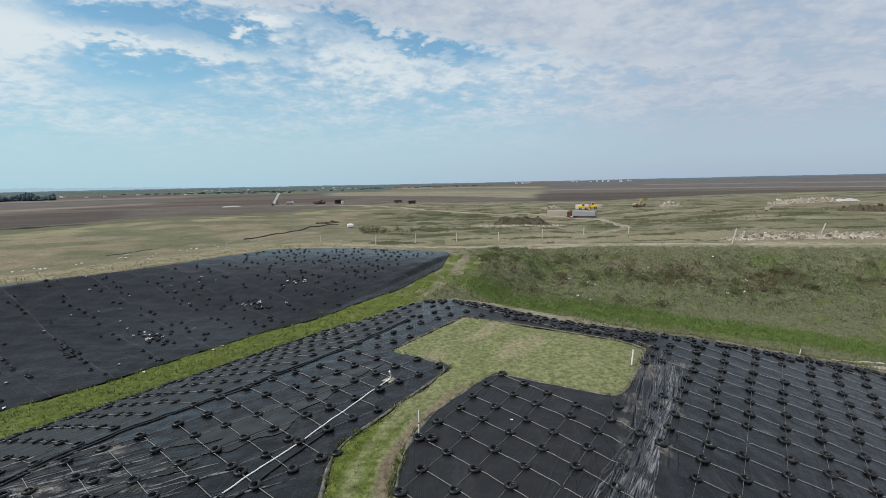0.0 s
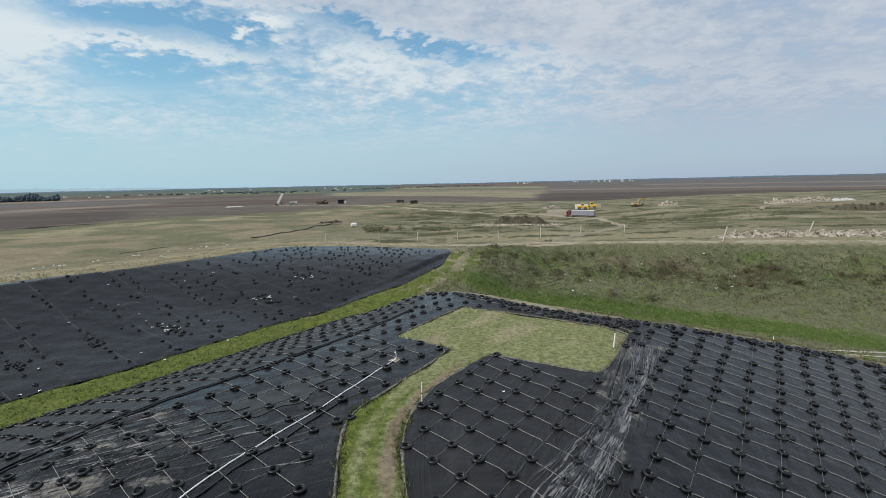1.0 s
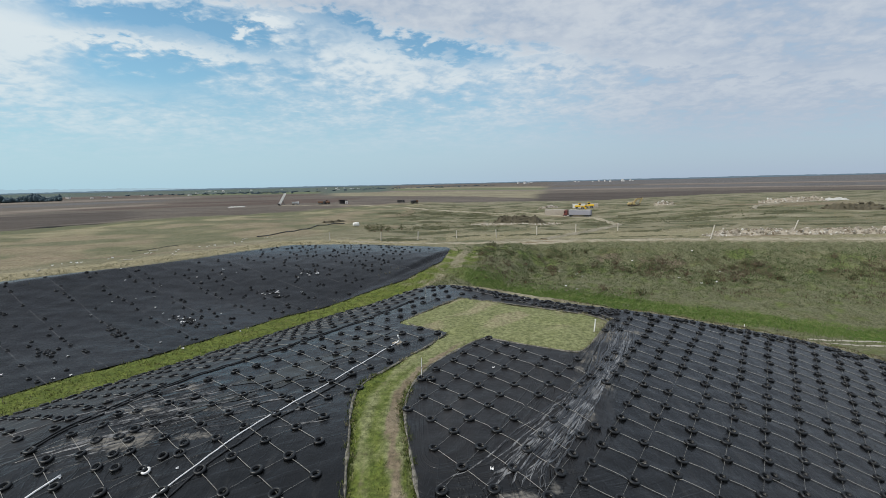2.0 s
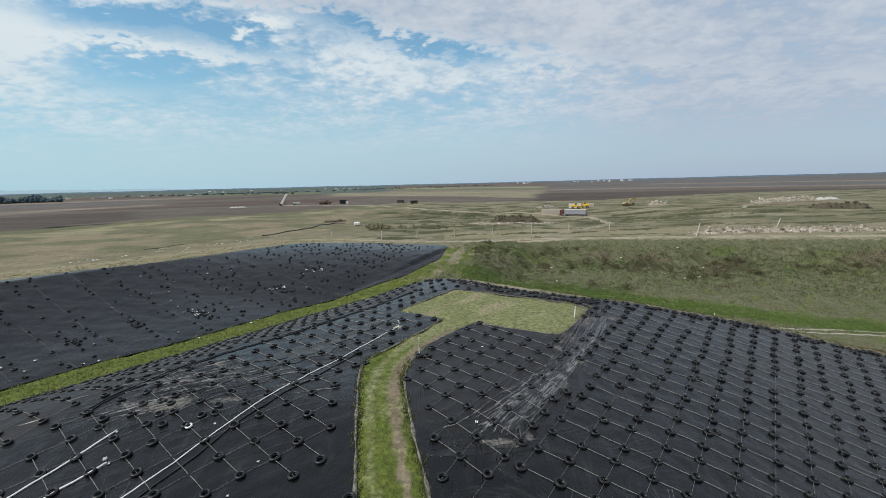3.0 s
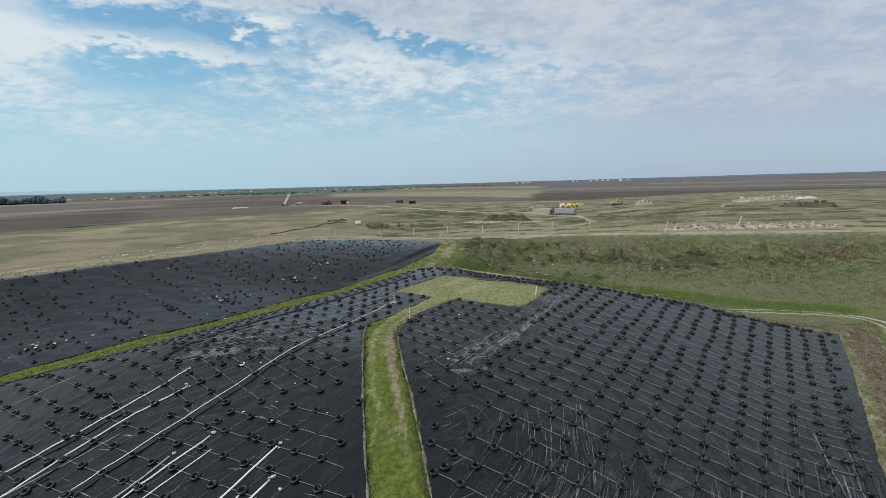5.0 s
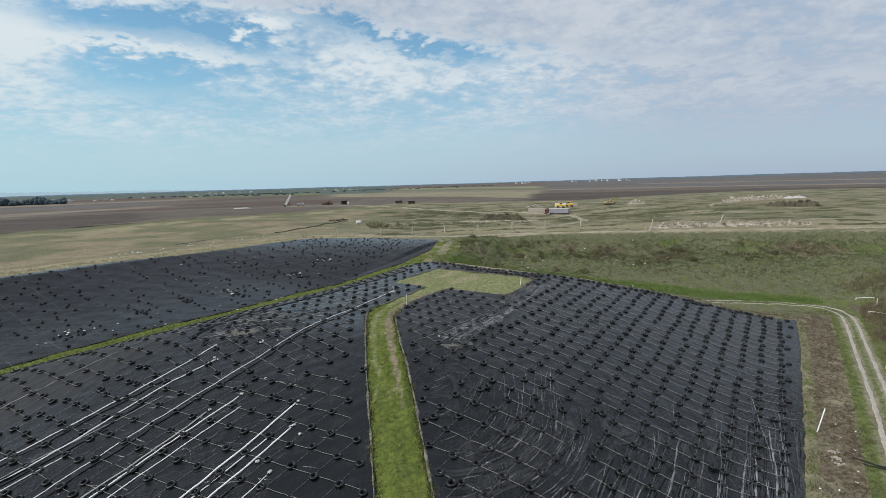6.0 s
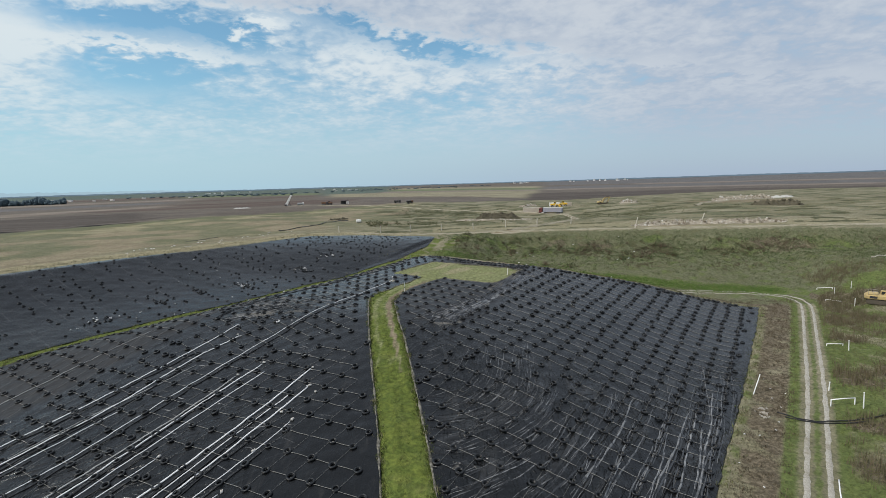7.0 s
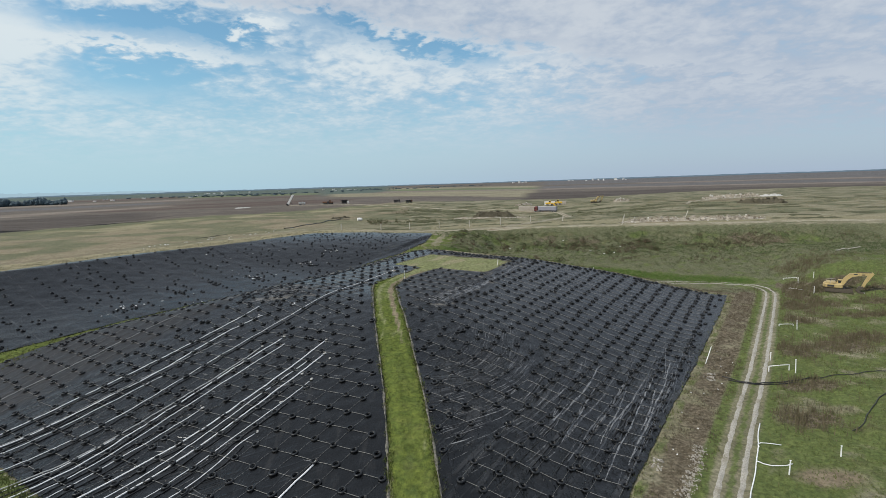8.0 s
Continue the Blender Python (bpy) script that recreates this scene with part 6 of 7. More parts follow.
    strip_line = [(8.0, 104.0), (24.0, 95.5), (41.0, 85.5), (56.0, 76.5), (70.0, 66.5), (80.0, 63.0)]
    off_strip = lambda x, y: 1 - np.exp(-(line_distance(x, y, strip_line) / 3.2) ** 4)
    soak = sprinkle(0, 90, 58, 112, 90000, lambda x, y: 0.95 * np.clip(1 - off_strip(x, y) + 0.8 * np.exp(-(line_distance(x, y, [(10.0, 107.0), (22.0, 100.0), (38.0, 91.0)]) / 4.0) ** 2), 0, 1), 22)
    blades("valley_grass", soak, 0.25, 0.11, 4, 0.25, VIVID, "vivid green grass along the valley floor", "grass", 22, 0.8)
    bank = sprinkle(-2, 135, 62, 142, 70000, lambda x, y: (y < crest_line(x) - 1) * off_strip(x, y) * (0.30 * np.clip(0.8 + 0.8 * bump_noise(x, y, 8, 215), 0, 1.6) * bank_part(x, y) * (0.35 + 0.65 * smoothstep(25, 60, x)) + 0.25 * (edge(x, y) > 1.0) * (v(x, y) > 8)), 9)
    blades("bank_grass", bank, 0.28, 0.16, 5, 0.35, OLIVE, "dry tussock grass on a bank", "grass", 9, 0.7)
    green_bank = sprinkle(-2, 135, 62, 142, 50000, lambda x, y: (y < crest_line(x) - 1) * off_strip(x, y) * (0.5 * bank_part(x, y) * (bump_noise(x, y, 22, 209) > 0.1) + 0.25 * bank_part(x, y)), 10)
    blades("bank_herbs", green_bank, 0.3, 0.18, 4, 0.35, HERB, "dull green herbs on a bank", "weeds", 10, 0.6)
    stand = lambda x, y: sum(np.exp(-((x - a) / r) ** 2 - ((y - b) / q) ** 2) for a, b, r, q in ((69, 103, 7, 4), (36, 94.5, 8, 1.6), (52, 108, 5, 4), (11, 113, 3, 5), (14, 108, 4, 3), (100, 96, 9, 4), (84, 82, 8, 3), (62, 90, 5, 3)))
    brown_bank = sprinkle(5, 135, 80, 140, 60000, lambda x, y: (y < crest_line(x) - 5) * bank_part(x, y) * np.clip(0.9 * stand(x, y) + 0.25 * np.clip(bump_noise(x, y, 26, 21) * 1.2 - 0.3, 0, 1), 0, 1) * np.clip(0.5 + bump_noise(x, y, 3, 214), 0, 1), 11)
    blades("bank_weeds", brown_bank, 0.55, 0.14, 5, 0.3, WEED, "tall brown weeds on a bank", "weeds", 11, 0.4)
    rim = sprinkle(-130, 5, 55, 165, 50000, lambda x, y: 0.6 * np.exp(-((signed(x, y, PIT_EDGE) - 5.0) / 4) ** 2) * (v(x, y) < -18), 12)
    blades("rim_grass", rim, 0.24, 0.14, 4, 0.45, STRAW, "pale dry grass along the pit rim", "grass", 12, 0.8)
    hinter = sprinkle(-120, 260, 140, 330, 26000, lambda x, y: (0.15 + 0.4 * (bump_noise(x, y, 30, 213) > 0.2)) * smoothstep(-35, 5, x) * (line_distance(x, y, HINTER_TRACK) > 3.5) * (line_distance(x, y, CREST_TRACK) > 3.0), 13)
    blades("steppe_grass", hinter, 0.22, 0.35, 4, 0.9, STRAW, "dry steppe grass on rough ground", "grass", 13, 0.9)
    brush = sprinkle(-70, 180, 165, 325, 40000, lambda x, y: 0.06 * np.clip(np.exp(-((y - 285 + 0.15 * x) / 34) ** 2) * smoothstep(-40, -10, x) * smoothstep(75, 20, x)
                                                                          + 0.8 * np.exp(-((y - 205) / 18) ** 2) * smoothstep(-40, 0, x) * smoothstep(180, 120, x), 0, 1), 14)
    blades("brushwood", brush, 0.55, 0.32, 7, 0.8, SHRUB, "low dark brush in a hollow", "brush", 14, 0.6)


grow()


def shrub(x, y, size, seed, mat, label):
    """A low shrub: thin stems and a loose crown of small leaves."""
    rng = np.random.default_rng(seed)
    t = thing("shrub", on_ground(x, y), label, "shrub", "shrubs on the bank")
    bm = bmesh.new()
    for _ in range(6):
        a, l = rng.uniform(0, 6.28), size * rng.uniform(0.5, 0.9)
        rod((0, 0, -0.05), (math.cos(a) * l * 0.6, math.sin(a) * l * 0.6, l * 0.8), 0.03 * size, 5, 0.01, bm)
    part("stem", bm, RUST, t)
    n = 150
    c = rng.normal(0, 1, (n, 3)) * np.array([0.42, 0.42, 0.25]) * size + np.array([0, 0, 0.55 * size])
    c[:, 2] = np.maximum(c[:, 2], 0.08)
    verts, faces = [], []
    for i, p in enumerate(c):
        d1, d2 = rng.normal(0, 1, 3), rng.normal(0, 1, 3)
        s = 0.10 * size * rng.uniform(0.6, 1.5)
        verts += [tuple(p), tuple(p + s * d1), tuple(p + s * d2)]
        faces.append((3 * i, 3 * i + 1, 3 * i + 2))
    part("crown", mesh_of("crown", verts, faces, False), mat, t)


SHRUB_RNG = np.random.default_rng(33)
for k, (x, y) in enumerate(sprinkle(8, 128, 92, 136, 900, lambda x, y: (0.22 * bank_part(x, y) + 0.02) * (y < crest_line(x) - 7), 34)[:90]):
    brown = SHRUB_RNG.random() < 0.4
    shrub(x, y, SHRUB_RNG.uniform(0.7, 1.7), 300 + k, WEED if brown else SHRUB, "small brown leafless shrub on a bank" if brown else "small dark green shrub on a bank")
for k, (x, y, s) in enumerate(((-28, 186, 3.2), (-26, 190, 2.6), (-31, 189, 2.8), (-23, 188, 2.2), (-18, 193, 2.0), (-12, 190, 1.8))):
    shrub(x, y, s, 450 + k, SHRUB, "bushy grey-green shrub behind a fence")


# ---- posts, poles and pipes round the mound ----
def post(x, y, h, r, mat, label, name="post", lean=0.0, turn=0.0, cap=True, group=""):
    t = thing(name, on_ground(x, y, turn) @ pose(0, 0, -0.15, 0, lean, 0), label, "post", group)
    part("shaft", rod((0, 0, 0), (0, 0, h + 0.15), r, 8, r * 0.92), mat, t)
    if cap:
        part("cap", rod((0, 0, h + 0.15), (0, 0, h + 0.2), r * 1.3, 8), mat, t)
    return t


for x, y, h in ((36.2, -18.2, 1.35), (43.0, -15.6, 1.1), (52.6, 4.0, 1.9), (66.1, 22.6, 1.6), (88.2, 48.2, 1.6), (94.5, 56.9, 1.5), (90.4, 56.3, 1.3), (52.4, 8.9, 1.1)):
    post(x, y, h, 0.062, WHITE_PIPE, "white plastic well pipe standing in weeds", "well_post", SHRUB_RNG.uniform(-3, 3), 0, True, "well posts in the meadow")
post(43.1, 9.1, 2.6, 0.06, WHITE_PIPE, "long white plastic pipe leaning over a dirt strip", "leaning_pipe", 22, 20)
post(71.5, 121.5, 4.1, 0.16, FENCE, "pale wooden pole leaning on a bank top", "leaning_pole", 14, 0, False)
post(97.0, 126.5, 3.9, 0.16, FENCE, "pale wooden pole leaning in a rubble heap", "leaning_pole", 20, 0, False)
for x, y, h in ((-38, 151, 2.0), (-21, 150, 2.3), (-9, 152.4, 2.4), (3.9, 152.6, 2.2), (17, 151, 2.2), (30, 149.5, 2.5), (43, 150.7, 2.3), (57, 151.5, 2.1)):
    post(x, y, h + 0.5, 0.16, FENCE, "weathered pale wooden fence post", "fence_post", SHRUB_RNG.uniform(-4, 4), 0, False, "fence posts behind the pit")


def pipe_rack(a, b, h, label):
    """A low white pipe between two short legs."""
    ax, ay = a
    bx, by = b
    t = thing("low_pipe", on_ground(ax, ay), label, "pipe", "low pipes in the meadow")
    d = Vector((bx - ax, by - ay, ground_at(bx, by) - ground_at(ax, ay)))
    v, f = tube([(0, 0, h), tuple(d * 0.5 + Vector((0, 0, h + 0.02))), tuple(d + Vector((0, 0, h)))], 0.06, 8)
    part("rail", mesh_of("rail", v, f), WHITE_PIPE, t)
    part("leg", rod((0, 0, -0.1), (0, 0, h + 0.03), 0.06), WHITE_PIPE, t)
    part("leg", rod(tuple(d - Vector((0, 0, 0.1))), tuple(d + Vector((0, 0, h + 0.03))), 0.06), WHITE_PIPE, t)


pipe_rack((49.7, 5.1), (52.4, 5.0), 0.8, "low white plastic pipe on two legs")
pipe_rack((64.9, 25.4), (67.2, 25.1), 0.35, "low white plastic pipe lying among weeds")
pipe_rack((90.1, 61.0), (92.0, 58.9), 0.4, "low white plastic pipe among weeds")
pipe_rack((86.0, 53.0), (88.0, 51.4), 0.2, "low white plastic pipe among weeds")


def ground_pipe(name, pts, r, mat, label, wobble=0.05, seed=0, lift=0.0, category="pipe"):
    line = smooth_line(pts, 0.6, wobble, seed)
    z = land_surface(line[:, 0], line[:, 1]) + r * 0.8 + lift
    v, f = tube(np.column_stack([line, z]), r, 8)
    ob = new(name, mesh_of(name, v, f))
    ob.data.materials.append(mat)
    tagged(ob, label, category)


ground_pipe("field_pipe", [(39.6, -8.8), (34.7, -15.9), (30.9, -21.2), (24.0, -31.0)], 0.055, WHITE_PIPE, "white plastic pipe lying beside the track")
ground_pipe("branch_pipe", [(36.3, -13.8), (36.6, -13.0), (37.4, -12.8), (38.8, -13.4)], 0.045, WHITE_PIPE, "short white branch pipe in the grass", 0.0, 1, 0.12)
ground_pipe("branch_pipe", [(34.7, -15.9), (35.2, -16.7), (36.3, -17.0), (37.6, -16.7)], 0.045, WHITE_PIPE, "short white branch pipe in the grass", 0.0, 2, 0.1)
ground_pipe("track_hose", [(42.6, 3.9), (44.7, 2.2), (46.6, 1.5), (50.2, 1.5), (53.0, 1.8)], 0.07, BLACK_PIPE, "black hose lying across the gravel track", 0.08, 3, 0.05, "hose")
ground_pipe("track_hose", [(43.0, 3.1), (45.2, 1.5), (47.2, 0.9), (50.6, 1.0)], 0.07, BLACK_PIPE, "black hose lying across the gravel track", 0.1, 4, 0.05, "hose")
ground_pipe("meadow_hose", [(53.0, 1.8), (57.5, 1.6), (63.7, 2.8), (72.0, 4.5)], 0.05, BLACK_PIPE, "black hose winding through weeds", 0.2, 5, 0.1, "hose")
ground_pipe("meadow_hose", [(47.8, -11.2), (51.1, -8.7), (55.5, -5.4), (63.0, -1.0)], 0.05, BLACK_PIPE, "black hose winding through grass", 0.2, 6, 0.05, "hose")
ground_pipe("land_pipe", [(-66.6, 162.0), (-60.5, 178.0), (-58.0, 196.0), (-57.0, 216.0), (-49.5, 230.0)], 0.2, BLACK_PIPE, "thick black pipe lying on dry grass", 0.4, 7)
ground_pipe("land_pipe", [(-89.5, 129.0), (-87.0, 136.0), (-84.0, 143.0)], 0.08, BLACK_PIPE, "thick black pipe lying on dry grass", 0.3, 8)


# ---- machines ----
def crawler(parent, length, width, height, mat):
    """A crawler track: a rounded loop with cleats."""
    out = []
    for side in (-1, 1):
        bm = bmesh.new()
        n = 28
        ring = []
        for k in range(n):
            a = 2 * math.pi * k / n
            x = (length / 2 - height / 2) * (1 if math.cos(a) > 0 else -1) + height / 2 * math.cos(a)
            ring.append((x, height / 2 + height / 2 * math.sin(a)))
        lo = [bm.verts.new((x, -width / 2, z)) for x, z in ring]
        hi = [bm.verts.new((x, width / 2, z)) for x, z in ring]
        for k in range(n):
            j = (k + 1) % n
            bm.faces.new((lo[k], lo[j], hi[j], hi[k]))
        bm.faces.new(lo[::-1]), bm.faces.new(hi)
        for x in np.arange(-length / 2 + 0.4, length / 2 - 0.3, 0.32):
            block(0.12, width * 1.02, 0.06, (x, 0, height + 0.02), 0, None, bm)
        ob = part("crawler_track", bm, mat, parent, "dusty steel crawler track", pose(0, side * 1.15, 0))
        for x in (-length / 2 + height / 2, 0, length / 2 - height / 2):
            part("roller", rod((x, -width / 2 - 0.03, height / 2), (x, width / 2 + 0.03, height / 2), height * 0.30, 12), mat, ob)
        out.append(ob)


def bent_arm(points, widths, thick):
    """A flat-sided arm through (x, z) points."""
    bm = bmesh.new()
    up, dn = [], []
    for i, (x, z) in enumerate(points):
        x0, z0 = points[max(i - 1, 0)]
        x1, z1 = points[min(i + 1, len(points) - 1)]
        l = math.hypot(x1 - x0, z1 - z0)
        nx, nz = -(z1 - z0) / l, (x1 - x0) / l
        w = widths[i] / 2
        up.append((x + nx * w, z + nz * w))
        dn.append((x - nx * w, z - nz * w))
    ring = lambda y: ([bm.verts.new((x, y, z)) for x, z in up], [bm.verts.new((x, y, z)) for x, z in dn])
    (ua, da), (ub, db) = ring(-thick / 2), ring(thick / 2)
    for i in range(len(points) - 1):
        bm.faces.new((ua[i], da[i], da[i + 1], ua[i + 1])), bm.faces.new((ub[i], ub[i + 1], db[i + 1], db[i]))
        bm.faces.new((ua[i], ua[i + 1], ub[i + 1], ub[i])), bm.faces.new((da[i], db[i], db[i + 1], da[i + 1]))
    bm.faces.new((ua[0], ub[0], db[0], da[0])), bm.faces.new((ua[-1], da[-1], db[-1], ub[-1]))
    return bm


def excavator(m, paint, label):
    t = thing("excavator", m, label, "excavator")
    crawler(t, 5.3, 0.6, 0.85, TREAD)
    part("undercarriage", block(2.4, 2.0, 0.45, (0, 0, 0.65), 0.08), DARK, t)
    house = part("house", block(3.3, 2.7, 0.95, (-0.9, 0, 1.45), 0.14), paint, t)
    part("counterweight", block(0.9, 2.7, 1.1, (-2.6, 0, 1.5), 0.3), paint, t)
    part("engine_cover", block(1.9, 2.4, 0.45, (-1.6, 0, 2.1), 0.15), paint, t)
    part("exhaust", rod((-1.7, 0.7, 2.2), (-1.7, 0.7, 2.8), 0.08), DARK, t)
    cab = part("cab", block(1.5, 1.0, 1.35, (0.35, 0.85, 2.05), 0.10, None, None, 0.9), paint, t)
    part("window", block(1.2, 0.04, 0.8, (0.38, 1.345, 2.2), 0.02), GLASS, cab)
    part("window", block(1.2, 0.04, 0.8, (0.38, 0.36, 2.2), 0.02), GLASS, cab)
    part("windscreen", block(0.04, 0.8, 0.9, (1.09, 0.85, 2.15), 0.02), GLASS, cab)
    part("boom", bent_arm([(0.5, 1.7), (1.2, 3.2), (2.0, 4.05), (3.3, 4.4), (5.6, 4.6)], [0.7, 0.85, 0.95, 0.75, 0.5], 0.55), paint, t)
    part("stick", bent_arm([(6.05, 4.9), (5.55, 4.4), (4.85, 2.9), (4.3, 1.5)], [0.5, 0.85, 0.7, 0.5], 0.45), paint, t)
    part("boom_ram", rod((0.9, -0.36, 1.6), (2.4, -0.36, 3.6), 0.10), TREAD, t)
    part("boom_ram", rod((0.9, 0.36, 1.6), (2.4, 0.36, 3.6), 0.10), TREAD, t)
    part("stick_ram", rod((3.0, 0, 4.78), (5.9, 0, 4.98), 0.10), TREAD, t)
    part("bucket_ram", rod((4.95, 0.0, 3.9), (3.75, 0.0, 1.6), 0.08), TREAD, t)
    bucket = part("bucket", bent_arm([(4.45, 1.5), (3.75, 1.2), (3.5, 0.6), (3.9, 0.1), (4.6, 0.12)], [0.45, 0.7, 0.75, 0.5, 0.12], 1.2), TREAD, t)
    for x, w in ((2.9, 0.7), (4.3, 0.5)):
        for side in (-1, 1):
            part("decal", block(w, 0.02, 0.22, (x, side * 0.287, 4.38), 0.005), DARK, t, "dark plate on the boom")
    part("side_panel", block(1.3, 0.03, 0.5, (-1.5, -1.365, 1.45), 0.02), DARK, t, "dark louvred engine panel")
    part("side_panel", block(1.3, 0.03, 0.5, (-1.5, 1.365, 1.45), 0.02), DARK, t, "dark louvred engine panel")
    for side in (-1.2, 1.2):
        part("handrail", rod((-2.4, side, 2.75), (-0.8, side, 2.75), 0.03), STEEL, t)
        for x in (-2.4, -1.6, -0.8):
            part("rail_post", rod((x, side, 1.9), (x, side, 2.75), 0.025), STEEL, t)
    part("hose", rod((1.6, 0.28, 3.7), (3.4, 0.28, 4.9), 0.04), DARK, t)
    for z in (0.95, 1.25, 1.55):
        part("step", block(0.4, 0.22, 0.05, (0.9, 1.42, z), 0.01), DARK, t)
    for y in (-0.5, -0.17, 0.17, 0.5):
        part("tooth", block(0.25, 0.10, 0.10, (4.72, y, 0.14), 0.02), STEEL, bucket)


excavator(on_ground(93.2, 47.6, -40) @ Matrix.Scale(0.93, 4), YELLOW, "dusty yellow tracked excavator parked on meadow")


def wheel(parent, x, y, r, w, mat=None):
    tyre = part("wheel", rod((x, y - w / 2, r), (x, y + w / 2, r), r, 18), mat or RUBBER, parent)
    part("hub", rod((x, y - w / 2 - 0.02, r), (x, y + w / 2 + 0.02, r), r * 0.5, 12), STEEL, tyre)


def semi_truck(m):
    t = thing("semi_truck", m, "red tractor unit with a long silver trailer", "truck")
    trailer = part("trailer", block(12.4, 2.55, 2.75, (0, 0, 2.55), 0.05), SILVER, t, "ribbed silver trailer box")
    for x in np.arange(-5.9, 6.0, 0.62):
        part("rib", block(0.07, 2.62, 2.5, (x, 0, 2.55), 0.01), SILVER, trailer)
    part("top_rail", block(12.5, 2.66, 0.12, (0, 0, 3.9), 0.02), WHITE, trailer)
    part("chassis", block(11.6, 1.1, 0.3, (0.2, 0, 1.0), 0.04), DARK, t)
    part("mud_guard", block(3.2, 2.5, 0.12, (4.3, 0, 1.12), 0.03), DARK, t)
    part("landing_leg", block(0.18, 0.18, 1.0, (-3.2, -0.9, 0.5), 0.02), DARK, t)
    part("landing_leg", block(0.18, 0.18, 1.0, (-3.2, 0.9, 0.5), 0.02), DARK, t)
    for x in (3.2, 4.4, 5.5):
        for y in (-1.05, 1.05):
            wheel(t, x, y, 0.5, 0.4)
    cab = part("cab", block(2.2, 2.45, 2.7, (-8.1, 0, 2.2), 0.18, None, None, 0.93), RED, t)
    part("windscreen", block(0.06, 2.1, 0.9, (-9.14, 0, 2.65), 0.02), GLASS, cab)
    for y in (-1.2, 1.2):
        part("side_window", block(0.9, 0.06, 0.7, (-8.5, y, 2.7), 0.02), GLASS, cab)
    part("roof_deflector", block(1.5, 2.1, 0.6, (-7.8, 0, 3.75), 0.2, None, None, 0.75), RED, cab)
    part("bumper", block(0.35, 2.45, 0.5, (-9.2, 0, 0.75), 0.08), RED, t)
    part("frame", block(5.2, 0.9, 0.3, (-6.8, 0, 0.9), 0.04), DARK, t)
    part("fuel_tank", rod((-7.3, -1.0, 0.75), (-6.0, -1.0, 0.75), 0.32, 12), STEEL, t)
    for x in (-8.6, -5.4):
        for y in (-1.05, 1.05):
            wheel(t, x, y, 0.5, 0.36)


semi_truck(on_ground(72.0, 252.0, -33) @ Matrix.Scale(0.95, 4))


def container(m, length, paint, label, open_end=False):
    t = thing("shipping_container", m, label, "container")
    body = bmesh.new()
    if open_end:
        for sy in (-1.2, 1.2):
            block(length, 0.06, 2.6, (0, sy, 1.3), 0.01, None, body)
        block(length, 2.45, 0.06, (0, 0, 2.6), 0.01, None, body)
        block(length, 2.45, 0.1, (0, 0, 0.05), 0.01, None, body)
        block(0.06, 2.45, 2.6, (-length / 2, 0, 1.3), 0.01, None, body)
    else:
        block(length, 2.44, 2.6, (0, 0, 1.3), 0.03, None, body)
    b = part("body", body, paint, t)
    for x in np.arange(-length / 2 + 0.25, length / 2 - 0.1, 0.42):
        part("rib", block(0.14, 2.52, 2.3, (x, 0, 1.3), 0.03), paint, b) if not open_end else [part("rib", block(0.14, 0.05, 2.3, (x, s * 1.25, 1.3), 0.01), paint, b) for s in (-1, 1)]
    for x in (-length / 2, length / 2):
        for y in (-1.2, 1.2):
            part("corner_post", block(0.14, 0.14, 2.65, (x, y, 1.32), 0.02), paint, t)
    part("door", block(0.05, 1.15, 2.4, (length / 2 + (0.03 if not open_end else 0.55), 0.6 if not open_end else 1.3, 1.3), 0.02, None if not open_end else Matrix.Rotation(radians(80), 4, "Z")), paint, t)
    part("door", block(0.05, 1.15, 2.4, (length / 2 + (0.03 if not open_end else 0.55), -0.6 if not open_end else -1.3, 1.3), 0.02, None if not open_end else Matrix.Rotation(radians(-80), 4, "Z")), paint, t)


container(on_ground(61.0, 264.0, -14) @ Matrix.Scale(1.1, 4), 9.5, CREAM, "weathered cream shipping container with dark open end", True)
container(on_ground(82.0, 292.0, -8), 7.0, WHITE, "white shipping container behind yellow loaders")


def wheel_loader(m, paint, label):
    t = thing("wheel_loader", m, label, "loader", "machines behind the truck")
    part("rear_body", block(3.2, 2.0, 1.2, (-1.2, 0, 1.75), 0.2), paint, t)
    part("front_frame", block(2.0, 1.2, 0.7, (1.7, 0, 1.3), 0.1), paint, t)
    cab = part("cab", block(1.5, 1.5, 1.5, (0.1, 0, 2.9), 0.1, None, None, 0.92), paint, t)
    for y in (-0.74, 0.74):
        part("window", block(1.2, 0.05, 0.9, (0.1, y, 3.0), 0.02), GLASS, cab)
    part("windscreen", block(0.05, 1.2, 0.9, (0.83, 0, 3.0), 0.02), GLASS, cab)
    for y in (-0.5, 0.5):
        part("lift_arm", bent_arm([(0.9, 1.9), (2.2, 1.7), (3.3, 0.8)], [0.3, 0.4, 0.3], 0.18), paint, t, "", pose(0, y, 0))
    bucket = part("bucket", bent_arm([(3.2, 1.1), (3.3, 0.5), (4.2, 0.15)], [0.9, 0.7, 0.15], 2.6), paint, t)
    part("cutting_edge", block(0.3, 2.6, 0.06, (4.25, 0, 0.12), 0.01), STEEL, bucket)
    for x in (-1.5, 1.7):
        for y in (-1.05, 1.05):
            wheel(t, x, y, 0.75, 0.6)


wheel_loader(on_ground(80.0, 283.0, -10), BRIGHT_YELLOW, "bright yellow wheel loader behind a trailer")
wheel_loader(on_ground(86.5, 286.0, 170), BRIGHT_YELLOW, "bright yellow wheel loader beside a white container")
container(on_ground(90.5, 292.0, -8), 6.0, CREAM, "short cream site container")
excavator(on_ground(112.0, 284.0, 10), YELLOW, "small far tracked excavator on rough ground")


